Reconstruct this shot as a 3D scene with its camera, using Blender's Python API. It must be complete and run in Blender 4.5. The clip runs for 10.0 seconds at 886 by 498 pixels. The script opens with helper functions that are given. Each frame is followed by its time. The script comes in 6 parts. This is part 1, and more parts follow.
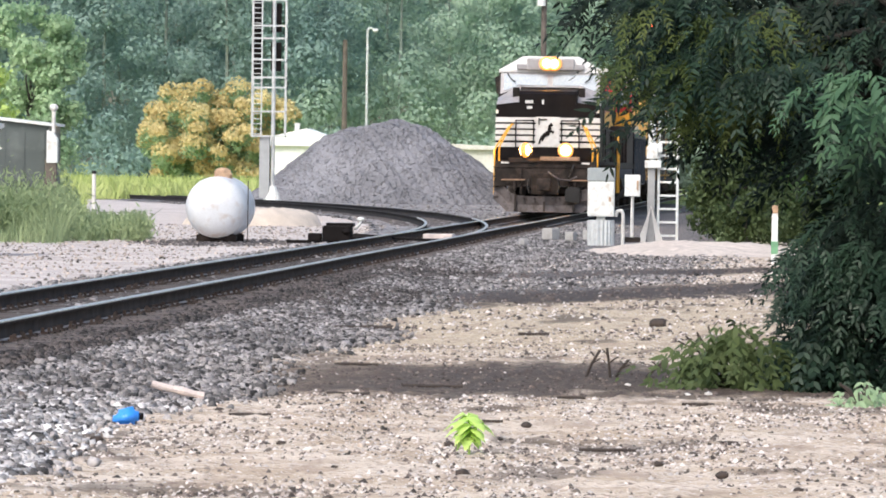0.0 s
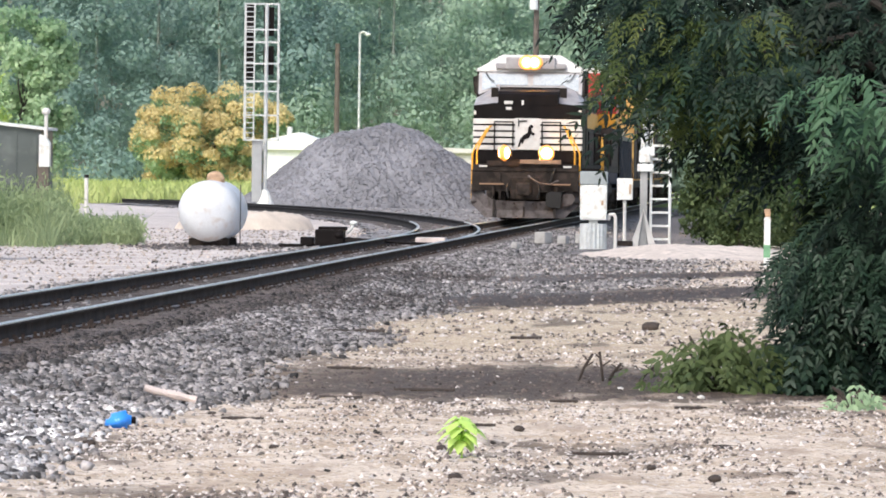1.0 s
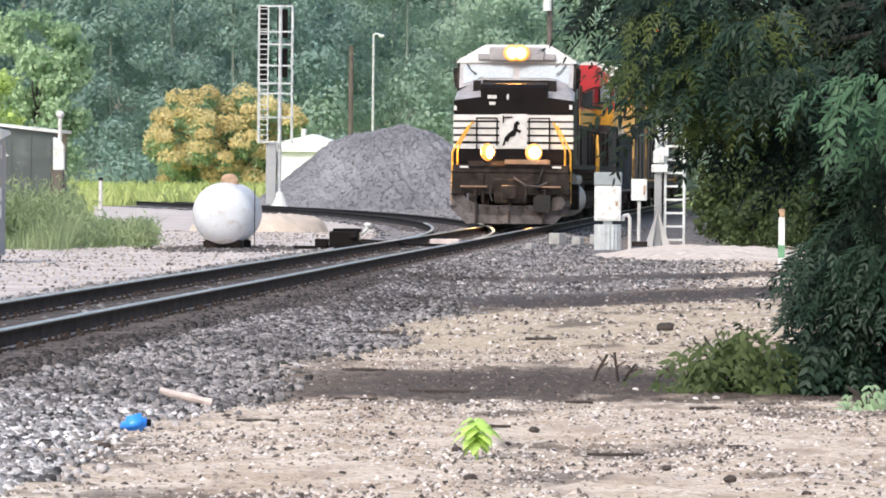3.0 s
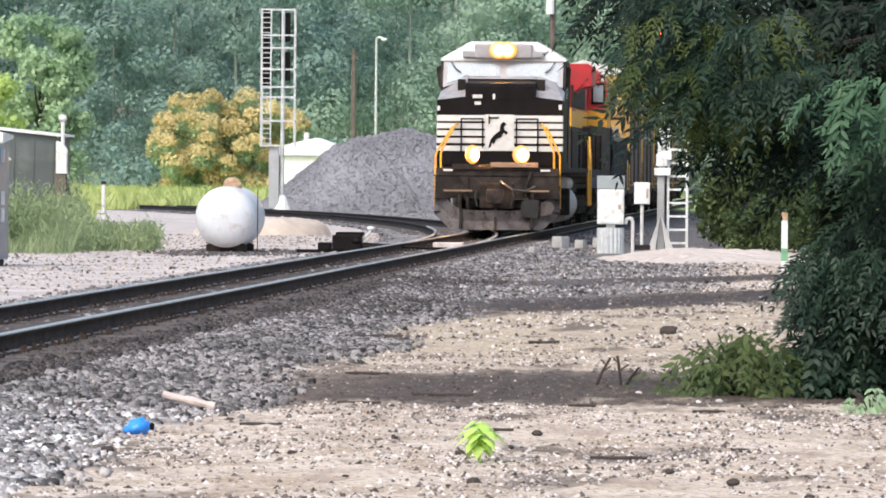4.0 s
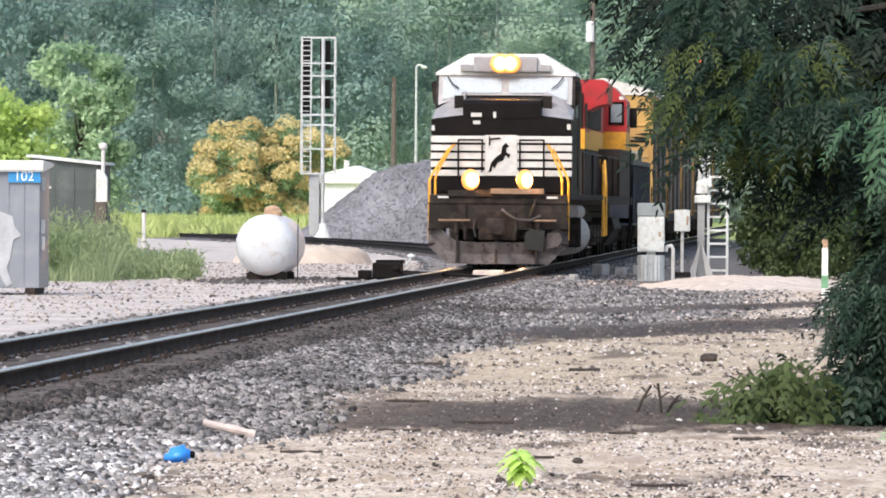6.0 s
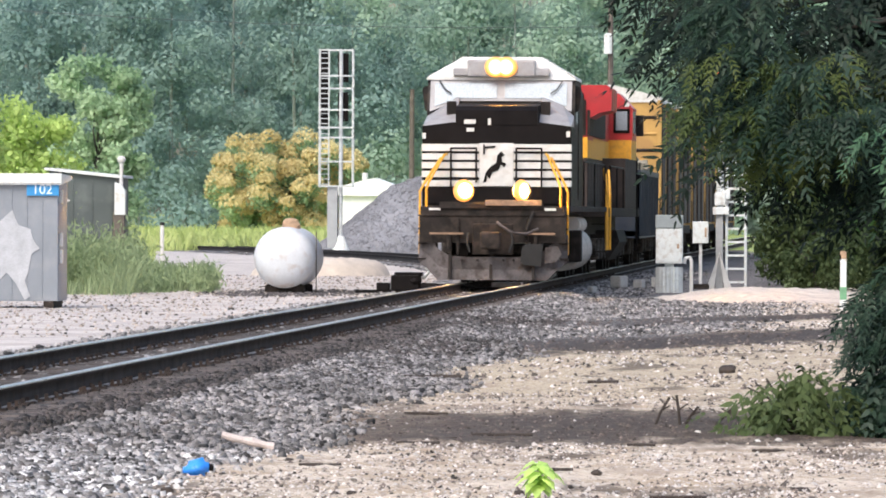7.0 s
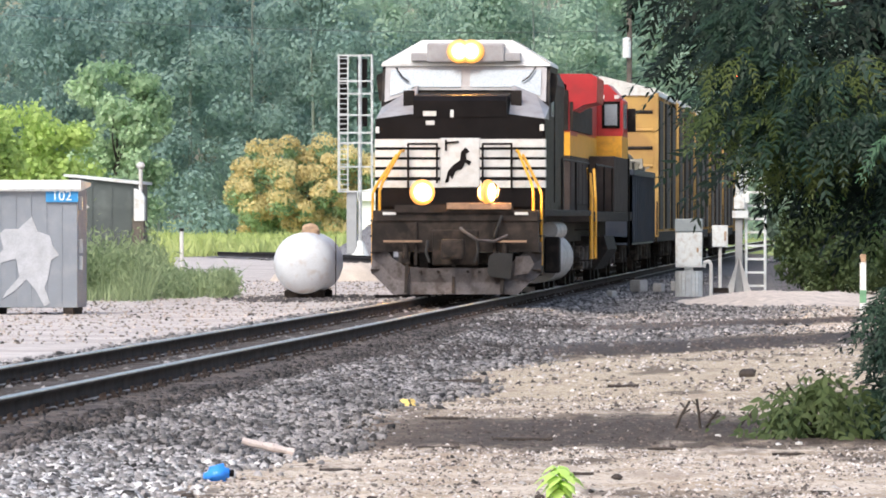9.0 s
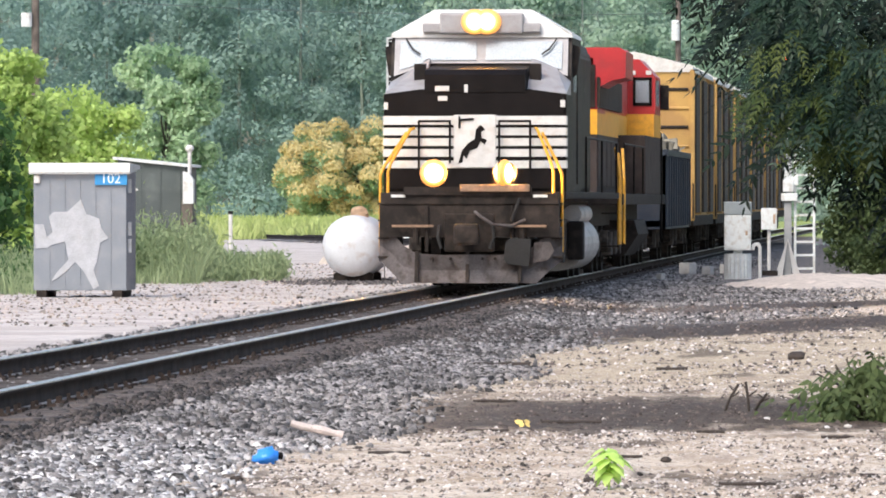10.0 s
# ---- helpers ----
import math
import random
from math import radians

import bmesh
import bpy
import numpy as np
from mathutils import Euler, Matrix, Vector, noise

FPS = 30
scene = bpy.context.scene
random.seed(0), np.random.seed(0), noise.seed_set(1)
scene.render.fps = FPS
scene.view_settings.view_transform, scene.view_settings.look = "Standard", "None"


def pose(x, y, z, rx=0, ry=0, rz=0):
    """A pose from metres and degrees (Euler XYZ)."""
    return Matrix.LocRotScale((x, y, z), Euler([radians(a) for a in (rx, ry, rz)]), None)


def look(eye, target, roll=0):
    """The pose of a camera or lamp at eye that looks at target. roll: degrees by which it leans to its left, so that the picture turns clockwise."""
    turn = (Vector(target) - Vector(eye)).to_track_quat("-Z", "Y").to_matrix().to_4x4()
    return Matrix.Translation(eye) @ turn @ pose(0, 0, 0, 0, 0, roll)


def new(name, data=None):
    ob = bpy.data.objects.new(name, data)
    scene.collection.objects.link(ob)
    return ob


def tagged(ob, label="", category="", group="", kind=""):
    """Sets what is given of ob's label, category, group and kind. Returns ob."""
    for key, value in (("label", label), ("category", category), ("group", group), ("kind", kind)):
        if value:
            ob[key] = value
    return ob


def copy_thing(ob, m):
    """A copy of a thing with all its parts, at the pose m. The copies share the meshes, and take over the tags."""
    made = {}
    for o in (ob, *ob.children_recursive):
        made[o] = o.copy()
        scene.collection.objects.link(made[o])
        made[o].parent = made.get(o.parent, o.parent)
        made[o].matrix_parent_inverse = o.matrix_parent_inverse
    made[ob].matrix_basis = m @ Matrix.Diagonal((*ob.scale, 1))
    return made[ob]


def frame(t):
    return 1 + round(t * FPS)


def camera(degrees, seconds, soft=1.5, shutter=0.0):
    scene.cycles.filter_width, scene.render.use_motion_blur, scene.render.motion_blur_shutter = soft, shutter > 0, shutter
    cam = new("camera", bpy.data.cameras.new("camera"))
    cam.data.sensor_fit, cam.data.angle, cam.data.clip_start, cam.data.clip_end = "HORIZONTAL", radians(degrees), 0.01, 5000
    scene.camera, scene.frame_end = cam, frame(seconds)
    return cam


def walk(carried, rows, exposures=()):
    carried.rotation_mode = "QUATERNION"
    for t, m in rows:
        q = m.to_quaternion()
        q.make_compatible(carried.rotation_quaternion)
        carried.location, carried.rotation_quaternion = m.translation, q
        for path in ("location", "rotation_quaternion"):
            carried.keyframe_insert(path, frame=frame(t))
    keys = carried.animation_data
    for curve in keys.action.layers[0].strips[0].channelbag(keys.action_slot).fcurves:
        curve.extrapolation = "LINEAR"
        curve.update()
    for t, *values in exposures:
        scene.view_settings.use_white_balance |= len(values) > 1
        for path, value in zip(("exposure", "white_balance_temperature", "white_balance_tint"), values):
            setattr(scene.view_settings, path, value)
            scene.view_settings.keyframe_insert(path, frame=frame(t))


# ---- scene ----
# The camera stands still beside the track and swings a little; a long lens.
EYE = (0.0, 0.0, 1.805)
AIM = [  # seconds, turn to the left, tilt, lean (degrees)
    (0, 2.8905, -0.6549, 0.7592), (0.5, 2.8729, -0.6257, 0.7765), (1, 2.8332, -0.6256, 0.7190),
    (1.5, 2.8257, -0.6142, 0.6442), (2, 2.8586, -0.6079, 0.6106), (2.5, 2.9101, -0.6180, 0.5469),
    (4, 2.9671, -0.5891, 0.4537), (4.5, 3.0134, -0.5222, 0.4668), (5, 3.0883, -0.4635, 0.4350),
    (5.5, 3.1882, -0.4176, 0.4368), (7, 3.4192, -0.2846, 0.2484), (7.5, 3.4537, -0.2150, 0.2800),
    (8, 3.4558, -0.1725, 0.2338), (8.5, 3.4878, -0.1761, 0.1741), (9, 3.5693, -0.2476, 0.0084),
    (9.5, 3.6999, -0.2856, -0.1202), (10, 3.9447, -0.3799, 0.0),
]
cam = camera(6.8, 10.0, soft=1.8)
walk(cam, [(t, pose(*EYE, 0, 0, yaw) @ pose(0, 0, 0, 90 + tilt) @ pose(0, 0, 0, 0, 0, lean)) for t, yaw, tilt, lean in AIM])

# ---- light: a bright overcast evening ----
world = bpy.data.worlds.new("world")
scene.world = world
world.use_nodes = True
sky = world.node_tree.nodes.new("ShaderNodeTexSky")
sky.sky_type, sky.sun_disc = "NISHITA", False
sky.sun_elevation, sky.sun_rotation = radians(47), radians(205)
sky.air_density, sky.dust_density = 1.2, 3.0
background = world.node_tree.nodes["Background"]
background.inputs["Strength"].default_value = 0.15
world.node_tree.links.new(sky.outputs["Color"], background.inputs["Color"])
sun = new("sun", bpy.data.lights.new("sun", "SUN"))
sun.data.energy, sun.data.angle, sun.data.color = 1.5, radians(32), (1.0, 0.96, 0.90)
sun.matrix_world = look((-30, -64, 76), (0, 0, 0))
scene.view_settings.exposure = 0.68

# ---- small tools ----


def part(name, bm, material, parent=None, label=""):
    """One bmesh as one mesh object under a thing or a part."""
    me = bpy.data.meshes.new(name)
    bm.normal_update()
    bm.to_mesh(me)
    bm.free()
    me.materials.append(material)
    ob = new(name, me)
    ob.parent = parent
    if label:
        ob["label"] = label
    return ob


def raw(name, verts, faces, material, parent=None, smooth=False):
    """A mesh object from arrays of points and of equal-sized faces."""
    verts, faces = np.asarray(verts, dtype=np.float32), np.asarray(faces, dtype=np.int32)
    me = bpy.data.meshes.new(name)
    n, k = faces.shape
    me.vertices.add(len(verts))
    me.vertices.foreach_set("co", verts.ravel())
    me.loops.add(n * k)
    me.loops.foreach_set("vertex_index", faces.ravel())
    me.polygons.add(n)
    me.polygons.foreach_set("loop_start", np.arange(0, n * k, k, dtype=np.int32))
    me.update(calc_edges=True)
    if smooth:
        me.polygons.foreach_set("use_smooth", np.ones(n, dtype=bool))
    me.materials.append(material)
    ob = new(name, me)
    ob.parent = parent
    return ob


def thing(name, label, category, m=None, group="", kind=""):
    ob = tagged(new(name), label, category, group, kind)
    if m is not None:
        ob.matrix_world = m
    return ob


def box(bm, x0, x1, y0, y1, z0, z1, bevel=0.0):
    made = bmesh.ops.create_cube(bm, size=1.0, matrix=Matrix.LocRotScale(((x0 + x1) / 2, (y0 + y1) / 2, (z0 + z1) / 2), None, (abs(x1 - x0), abs(y1 - y0), abs(z1 - z0))))
    if bevel:
        edges = list({e for v in made["verts"] for e in v.link_edges})
        bmesh.ops.bevel(bm, geom=edges, offset=bevel, segments=2, affect="EDGES", profile=0.6)
    return bm


def rod(bm, a, b, r, r2=None, n=10):
    """A round bar from a to b."""
    a, b = Vector(a), Vector(b)
    way = b - a
    turn = way.to_track_quat("Z", "Y").to_matrix().to_4x4()
    bmesh.ops.create_cone(bm, cap_ends=True, segments=n, radius1=r, radius2=r if r2 is None else r2, depth=way.length, matrix=Matrix.Translation((a + b) / 2) @ turn)
    return bm


def tube(bm, points, r, n=8):
    for a, b in zip(points, points[1:]):
        rod(bm, a, b, r, n=n)
    for p in points[1:-1]:
        bmesh.ops.create_icosphere(bm, subdivisions=1, radius=r * 1.02, matrix=Matrix.Translation(p))
    return bm


def slab(bm, outline, axis, low, high):
    """An outline of pairs, drawn out along an axis: 'x' takes (y, z), 'y' takes (x, z), 'z' takes (x, y)."""
    def at(p, d):
        return {"x": (d, p[0], p[1]), "y": (p[0], d, p[1]), "z": (p[0], p[1], d)}[axis]
    a = [bm.verts.new(at(p, low)) for p in outline]
    b = [bm.verts.new(at(p, high)) for p in outline]
    faces = [bm.faces.new(a), bm.faces.new(b)]
    for i in range(len(a)):
        j = (i + 1) % len(a)
        faces.append(bm.faces.new((a[i], a[j], b[j], b[i])))
    bmesh.ops.recalc_face_normals(bm, faces=faces)
    return bm


def ball(bm, c, rx, ry, rz, sub=2):
    bmesh.ops.create_icosphere(bm, subdivisions=sub, radius=1.0, matrix=Matrix.LocRotScale(c, None, (rx, ry, rz)))
    return bm


def smooth(ob):
    for p in ob.data.polygons:
        p.use_smooth = True
    return ob


# ---- materials ----


def paint(name, base, rough=0.6, metal=0.0, vary=0.25, scale=4.0, bump=0.15, dirt=None, dirt_amount=0.4, island=0.0, each=0.0, fine=40.0, space="Object", gloss=0.5):
    """A worn surface: two scales of noise in the colour, fine relief, stains of a second colour."""
    m = bpy.data.materials.new(name)
    m.use_nodes = True
    t = m.node_tree
    n, ln = t.nodes, t.links
    bsdf = n["Principled BSDF"]
    bsdf.inputs["Roughness"].default_value = rough
    bsdf.inputs["Metallic"].default_value = metal
    bsdf.inputs["Specular IOR Level"].default_value = gloss
    co = n.new("ShaderNodeTexCoord").outputs[space] if space == "Object" else n.new("ShaderNodeNewGeometry").outputs["Position"]

    def noise_of(sc, detail):
        q = n.new("ShaderNodeTexNoise")
        q.inputs["Scale"].default_value, q.inputs["Detail"].default_value = sc, detail
        ln.new(co, q.inputs["Vector"])
        return q.outputs["Fac"]

    def remap(src, a, b, c, d):
        q = n.new("ShaderNodeMapRange")
        for i, v in enumerate((a, b, c, d)):
            q.inputs[i + 1].default_value = v
        ln.new(src, q.inputs[0])
        return q.outputs[0]

    def mul(a, b):
        q = n.new("ShaderNodeMath")
        q.operation = "MULTIPLY"
        ln.new(a, q.inputs[0])
        ln.new(b, q.inputs[1])
        return q.outputs[0]
    big, small = noise_of(scale, 4), noise_of(fine, 3)
    value = mul(remap(big, 0.3, 0.7, 1 - vary, 1 + vary), remap(small, 0.3, 0.7, 1 - vary * 0.6, 1 + vary * 0.6))
    if island:
        g = n.new("ShaderNodeNewGeometry")
        value = mul(value, remap(g.outputs["Random Per Island"], 0, 1, 1 - island, 1 + island))
    if each:
        g = n.new("ShaderNodeObjectInfo")
        value = mul(value, remap(g.outputs["Random"], 0, 1, 1 - each, 1 + each))
    hsv = n.new("ShaderNodeHueSaturation")
    hsv.inputs["Color"].default_value = (*base, 1)
    ln.new(value, hsv.inputs["Value"])
    colour = hsv.outputs["Color"]
    if dirt:
        mix = n.new("ShaderNodeMix")
        mix.data_type = "RGBA"
        ln.new(remap(noise_of(scale * 2.3, 6), 0.5, 0.68, 0, dirt_amount), mix.inputs["Factor"])
        ln.new(colour, mix.inputs[6])
        mix.inputs[7].default_value = (*dirt, 1)
        colour = mix.outputs[2]
    ln.new(colour, bsdf.inputs["Base Color"])
    ln.new(remap(small, 0.3, 0.7, max(rough - 0.12, 0.02), min(rough + 0.12, 1)), bsdf.inputs["Roughness"])
    if bump:
        b = n.new("ShaderNodeBump")
        b.inputs["Strength"].default_value, b.inputs["Distance"].default_value = bump, 0.02
        ln.new(small, b.inputs["Height"])
        ln.new(b.outputs["Normal"], bsdf.inputs["Normal"])
    return m


def leafy(name, base, second, rough=0.55, through_light=0.35, patch=0.35, sheen=0.25, single=0.55):
    """Leaves: each its own shade, light partly shining through."""
    m = bpy.data.materials.new(name)
    m.use_nodes = True
    n, ln = m.node_tree.nodes, m.node_tree.links
    bsdf = n["Principled BSDF"]
    bsdf.inputs["Roughness"].default_value = rough
    bsdf.inputs["Specular IOR Level"].default_value = sheen
    g = n.new("ShaderNodeNewGeometry")
    ramp = n.new("ShaderNodeMix")
    ramp.data_type = "RGBA"
    ramp.inputs[6].default_value, ramp.inputs[7].default_value = (*base, 1), (*second, 1)
    noise_node = n.new("ShaderNodeTexNoise")
    noise_node.inputs["Scale"].default_value = patch
    ln.new(g.outputs["Position"], noise_node.inputs["Vector"])
    mean = n.new("ShaderNodeMath")
    mean.operation = "MULTIPLY_ADD"
    ln.new(g.outputs["Random Per Island"], mean.inputs[0])
    mean.inputs[1].default_value = single
    shift = n.new("ShaderNodeMapRange")
    for i, v in enumerate((0.35, 0.65, -0.1, 0.55)):
        shift.inputs[i + 1].default_value = v
    ln.new(noise_node.outputs["Fac"], shift.inputs[0])
    ln.new(shift.outputs[0], mean.inputs[2])
    ln.new(mean.outputs[0], ramp.inputs["Factor"])
    ln.new(ramp.outputs[2], bsdf.inputs["Base Color"])
    if through_light:
        tr = n.new("ShaderNodeBsdfTranslucent")
        ln.new(ramp.outputs[2], tr.inputs["Color"])
        mix = n.new("ShaderNodeMixShader")
        mix.inputs[0].default_value = through_light
        ln.new(bsdf.outputs[0], mix.inputs[1])
        ln.new(tr.outputs[0], mix.inputs[2])
        ln.new(mix.outputs[0], n["Material Output"].inputs["Surface"])
    return m


def lens_glow(name, radius, rim, strength):
    """A lit lamp lens: hot in the middle, orange glare painted towards its rim."""
    m = bpy.data.materials.new(name)
    m.use_nodes = True
    n, ln = m.node_tree.nodes, m.node_tree.links
    bsdf = n["Principled BSDF"]
    far = n.new("ShaderNodeVectorMath")
    far.operation = "LENGTH"
    ln.new(n.new("ShaderNodeTexCoord").outputs["Object"], far.inputs[0])
    hot = n.new("ShaderNodeMapRange")
    for i, v in enumerate((radius, radius * 0.2, 0.0, 1.0)):
        hot.inputs[i + 1].default_value = v
    ln.new(far.outputs["Value"], hot.inputs[0])
    power = n.new("ShaderNodeMath")
    power.operation = "POWER"
    ln.new(hot.outputs[0], power.inputs[0])
    power.inputs[1].default_value = 8.0
    level = n.new("ShaderNodeMath")
    level.operation = "MULTIPLY_ADD"
    ln.new(power.outputs[0], level.inputs[0])
    level.inputs[1].default_value, level.inputs[2].default_value = strength, 0.9
    mix = n.new("ShaderNodeMix")
    mix.data_type = "RGBA"
    ln.new(hot.outputs[0], mix.inputs["Factor"])
    mix.inputs[6].default_value, mix.inputs[7].default_value = (*rim, 1), (1.0, 0.56, 0.17, 1)
    ln.new(mix.outputs[2], bsdf.inputs["Emission Color"])
    ln.new(level.outputs[0], bsdf.inputs["Emission Strength"])
    bsdf.inputs["Base Color"].default_value = (0.3, 0.2, 0.1, 1)
    return m


def glow(name, colour, strength):
    m = bpy.data.materials.new(name)
    m.use_nodes = True
    bsdf = m.node_tree.nodes["Principled BSDF"]
    bsdf.inputs["Base Color"].default_value = (*colour, 1)
    bsdf.inputs["Emission Color"].default_value = (*colour, 1)
    bsdf.inputs["Emission Strength"].default_value = strength
    return m


BLACK = paint("black_paint", (0.022, 0.019, 0.019), 0.55, gloss=0.12, vary=0.4, scale=1.5, dirt=(0.10, 0.075, 0.055), dirt_amount=0.45)
NOSE_BLACK = paint("nose_black_paint", (0.010, 0.008, 0.008), 0.5, gloss=0.085, vary=0.3, scale=2)
WHITE = paint("white_paint", (0.64, 0.62, 0.60), 0.45, vary=0.08, scale=3, dirt=(0.45, 0.38, 0.33), dirt_amount=0.35)
CAB_GREY = paint("weathered_grey_paint", (0.33, 0.315, 0.325), 0.45, vary=0.12, scale=3, dirt=(0.22, 0.18, 0.16), dirt_amount=0.35)
PLOW = paint("scuffed_plow_steel", (0.098, 0.086, 0.086), 0.7, gloss=0.15, vary=0.35, scale=2.2, dirt=(0.035, 0.024, 0.02), dirt_amount=0.75)
UNDER = paint("grimy_black_steel", (0.022, 0.017, 0.015), 0.75, gloss=0.2, vary=0.5, scale=2, dirt=(0.07, 0.052, 0.042), dirt_amount=0.5)
BOGIE = paint("dusty_bogie_steel", (0.055, 0.046, 0.041), 0.8, gloss=0.1, vary=0.4, scale=2.5, dirt=(0.22, 0.18, 0.15), dirt_amount=0.5)
TANK_GREY = paint("dusty_tank_steel", (0.50, 0.45, 0.42), 0.55, vary=0.2, scale=2, dirt=(0.12, 0.09, 0.07), dirt_amount=0.6)
YELLOW = paint("yellow_paint", (0.75, 0.36, 0.03), 0.45, vary=0.15, dirt=(0.3, 0.15, 0.05), dirt_amount=0.3)
RED = paint("red_paint", (0.42, 0.02, 0.025), 0.4, vary=0.15, scale=2, dirt=(0.2, 0.03, 0.03), dirt_amount=0.3)
RED_DARK = paint("dusty_dark_brown_paint", (0.058, 0.046, 0.043), 0.7, gloss=0.1, vary=0.35, scale=2, dirt=(0.085, 0.06, 0.045), dirt_amount=0.4)
RACK_YELLOW = paint("faded_yellow_panel", (0.44, 0.26, 0.075), 0.6, vary=0.2, scale=0.8, dirt=(0.3, 0.15, 0.06), dirt_amount=0.5)
RACK_WHITE = paint("galvanised_roof", (0.62, 0.60, 0.57), 0.5, vary=0.1, dirt=(0.35, 0.28, 0.22), dirt_amount=0.3)
BLUE_CAR = paint("dark_blue_car_paint", (0.025, 0.035, 0.055), 0.5, vary=0.25, scale=1.2, dirt=(0.07, 0.06, 0.06), dirt_amount=0.4)
# reflected sky is put into the panes' blue-grey base colour
PANE = paint("sky_painted_glass", (0.23, 0.265, 0.305), 0.28, metal=0.1, vary=0.12, scale=1.5, bump=0, gloss=0.6)
RUBBER = paint("black_rubber", (0.015, 0.014, 0.014), 0.8)
LAMP_HOT = lens_glow("headlamp_glow", 0.24, (1.0, 0.34, 0.045), 25000)
LAMP_WARM = lens_glow("ditch_lamp_glow", 0.24, (1.0, 0.32, 0.04), 45000)
RAIL_SIDE = paint("rusty_rail_web", (0.064, 0.050, 0.044), 0.9, gloss=0.05, vary=0.3, scale=3, dirt=(0.09, 0.055, 0.04), dirt_amount=0.4, space="World")
RAIL_TOP = paint("polished_rail_head", (0.60, 0.55, 0.52), 0.38, metal=1.0, vary=0.12, bump=0.02, space="World")
RAIL_OLD = paint("dull_siding_rail", (0.034, 0.032, 0.034), 0.9, gloss=0.05, vary=0.3, scale=3, space="World")
RAIL_FOOT = paint("dusty_rail_foot", (0.30, 0.27, 0.255), 0.9, vary=0.4, scale=2, space="World")
TIE = paint("old_tie_wood", (0.075, 0.062, 0.058), 0.85, vary=0.35, scale=3, fine=25, bump=0.5, each=0.3)
GALV = paint("galvanised_steel", (0.58, 0.60, 0.61), 0.45, metal=0.3, vary=0.12, dirt=(0.35, 0.33, 0.31), dirt_amount=0.3)
CABINET = paint("pale_cabinet_paint", (0.70, 0.72, 0.71), 0.5, vary=0.08, dirt=(0.42, 0.34, 0.26), dirt_amount=0.5)
SHED_GREY = paint("shed_grey_paint", (0.215, 0.235, 0.268), 0.5, vary=0.08, scale=1.5, dirt=(0.36, 0.36, 0.37), dirt_amount=0.25)
PATCH = paint("overpainted_patch", (0.40, 0.41, 0.44), 0.6, vary=0.15, scale=4)
WOOD = paint("grey_wood_pole", (0.12, 0.10, 0.085), 0.85, vary=0.3, bump=0.4)
TANK_WHITE = paint("chalky_white_tank_paint", (0.60, 0.62, 0.655), 0.6, vary=0.10, scale=2, dirt=(0.44, 0.36, 0.32), dirt_amount=0.6)
RUST = paint("rusty_tan_steel", (0.42, 0.28, 0.18), 0.8, vary=0.3, scale=6)
TAN_DUST = paint("tan_dusty_steel", (0.27, 0.17, 0.11), 0.8, vary=0.3, scale=5)
BLUE_SIGN = paint("blue_sign", (0.03, 0.25, 0.55), 0.4, vary=0.05)
BLUE_PLASTIC = paint("blue_plastic", (0.04, 0.27, 0.85), 0.35, vary=0.1)
PALE_WOOD = paint("weathered_pale_wood", (0.60, 0.51, 0.48), 0.8, vary=0.2)
DARK_WOOD = paint("dark_wet_wood", (0.05, 0.038, 0.032), 0.85, vary=0.4)
STONE_DARK = paint("oily_ballast_stone", (0.062, 0.052, 0.049), 0.8, vary=0.4, scale=0.5, fine=30, island=0.95, space="World")
STONE_PALE = paint("dusty_ballast_stone", (0.42, 0.405, 0.405), 0.9, vary=0.3, scale=0.7, fine=30, island=0.7, space="World")
STONE = paint("ballast_stone", (0.178, 0.165, 0.163), 0.8, vary=0.5, scale=0.45, fine=30, island=0.95, space="World")
PEBBLE = paint("dirt_pebble", (0.30, 0.25, 0.215), 0.85, vary=0.3, scale=9, island=0.9, space="World")
PILE_STONE = paint("pile_stone", (0.205, 0.205, 0.225), 0.9, gloss=0.2, vary=0.22, scale=0.5, island=0.22, space="World", fine=5)

# ---- ground, tracks ----
TRACK_X, GAUGE, RAIL_Z, TIE_Z = -8.2, 1.505, 0.32, 0.14


def ground_z(x, y):
    """Height of the ground: flat dirt, a low ballast shoulder up to the track, a yard beyond it."""
    x, y = np.asarray(x, float), np.asarray(y, float)
    edge = -4.9 - np.clip((y - 70) / 90, 0, 1) * 1.2
    near = np.clip((edge - x) / (edge + 6.7), 0, 1)
    near = near * near * (3 - 2 * near) * 0.115
    far = np.where(x < -9.6, 0.115 - 0.03 * np.clip((-9.6 - x) / 1.5, 0, 1), near)
    bumps = 0.012 * np.sin(x * 2.1 + y * 0.37) * np.sin(y * 0.21 + 1) + 0.008 * np.sin(x * 5.3 + 2) * np.sin(y * 0.9)
    return far + bumps * (x > edge)


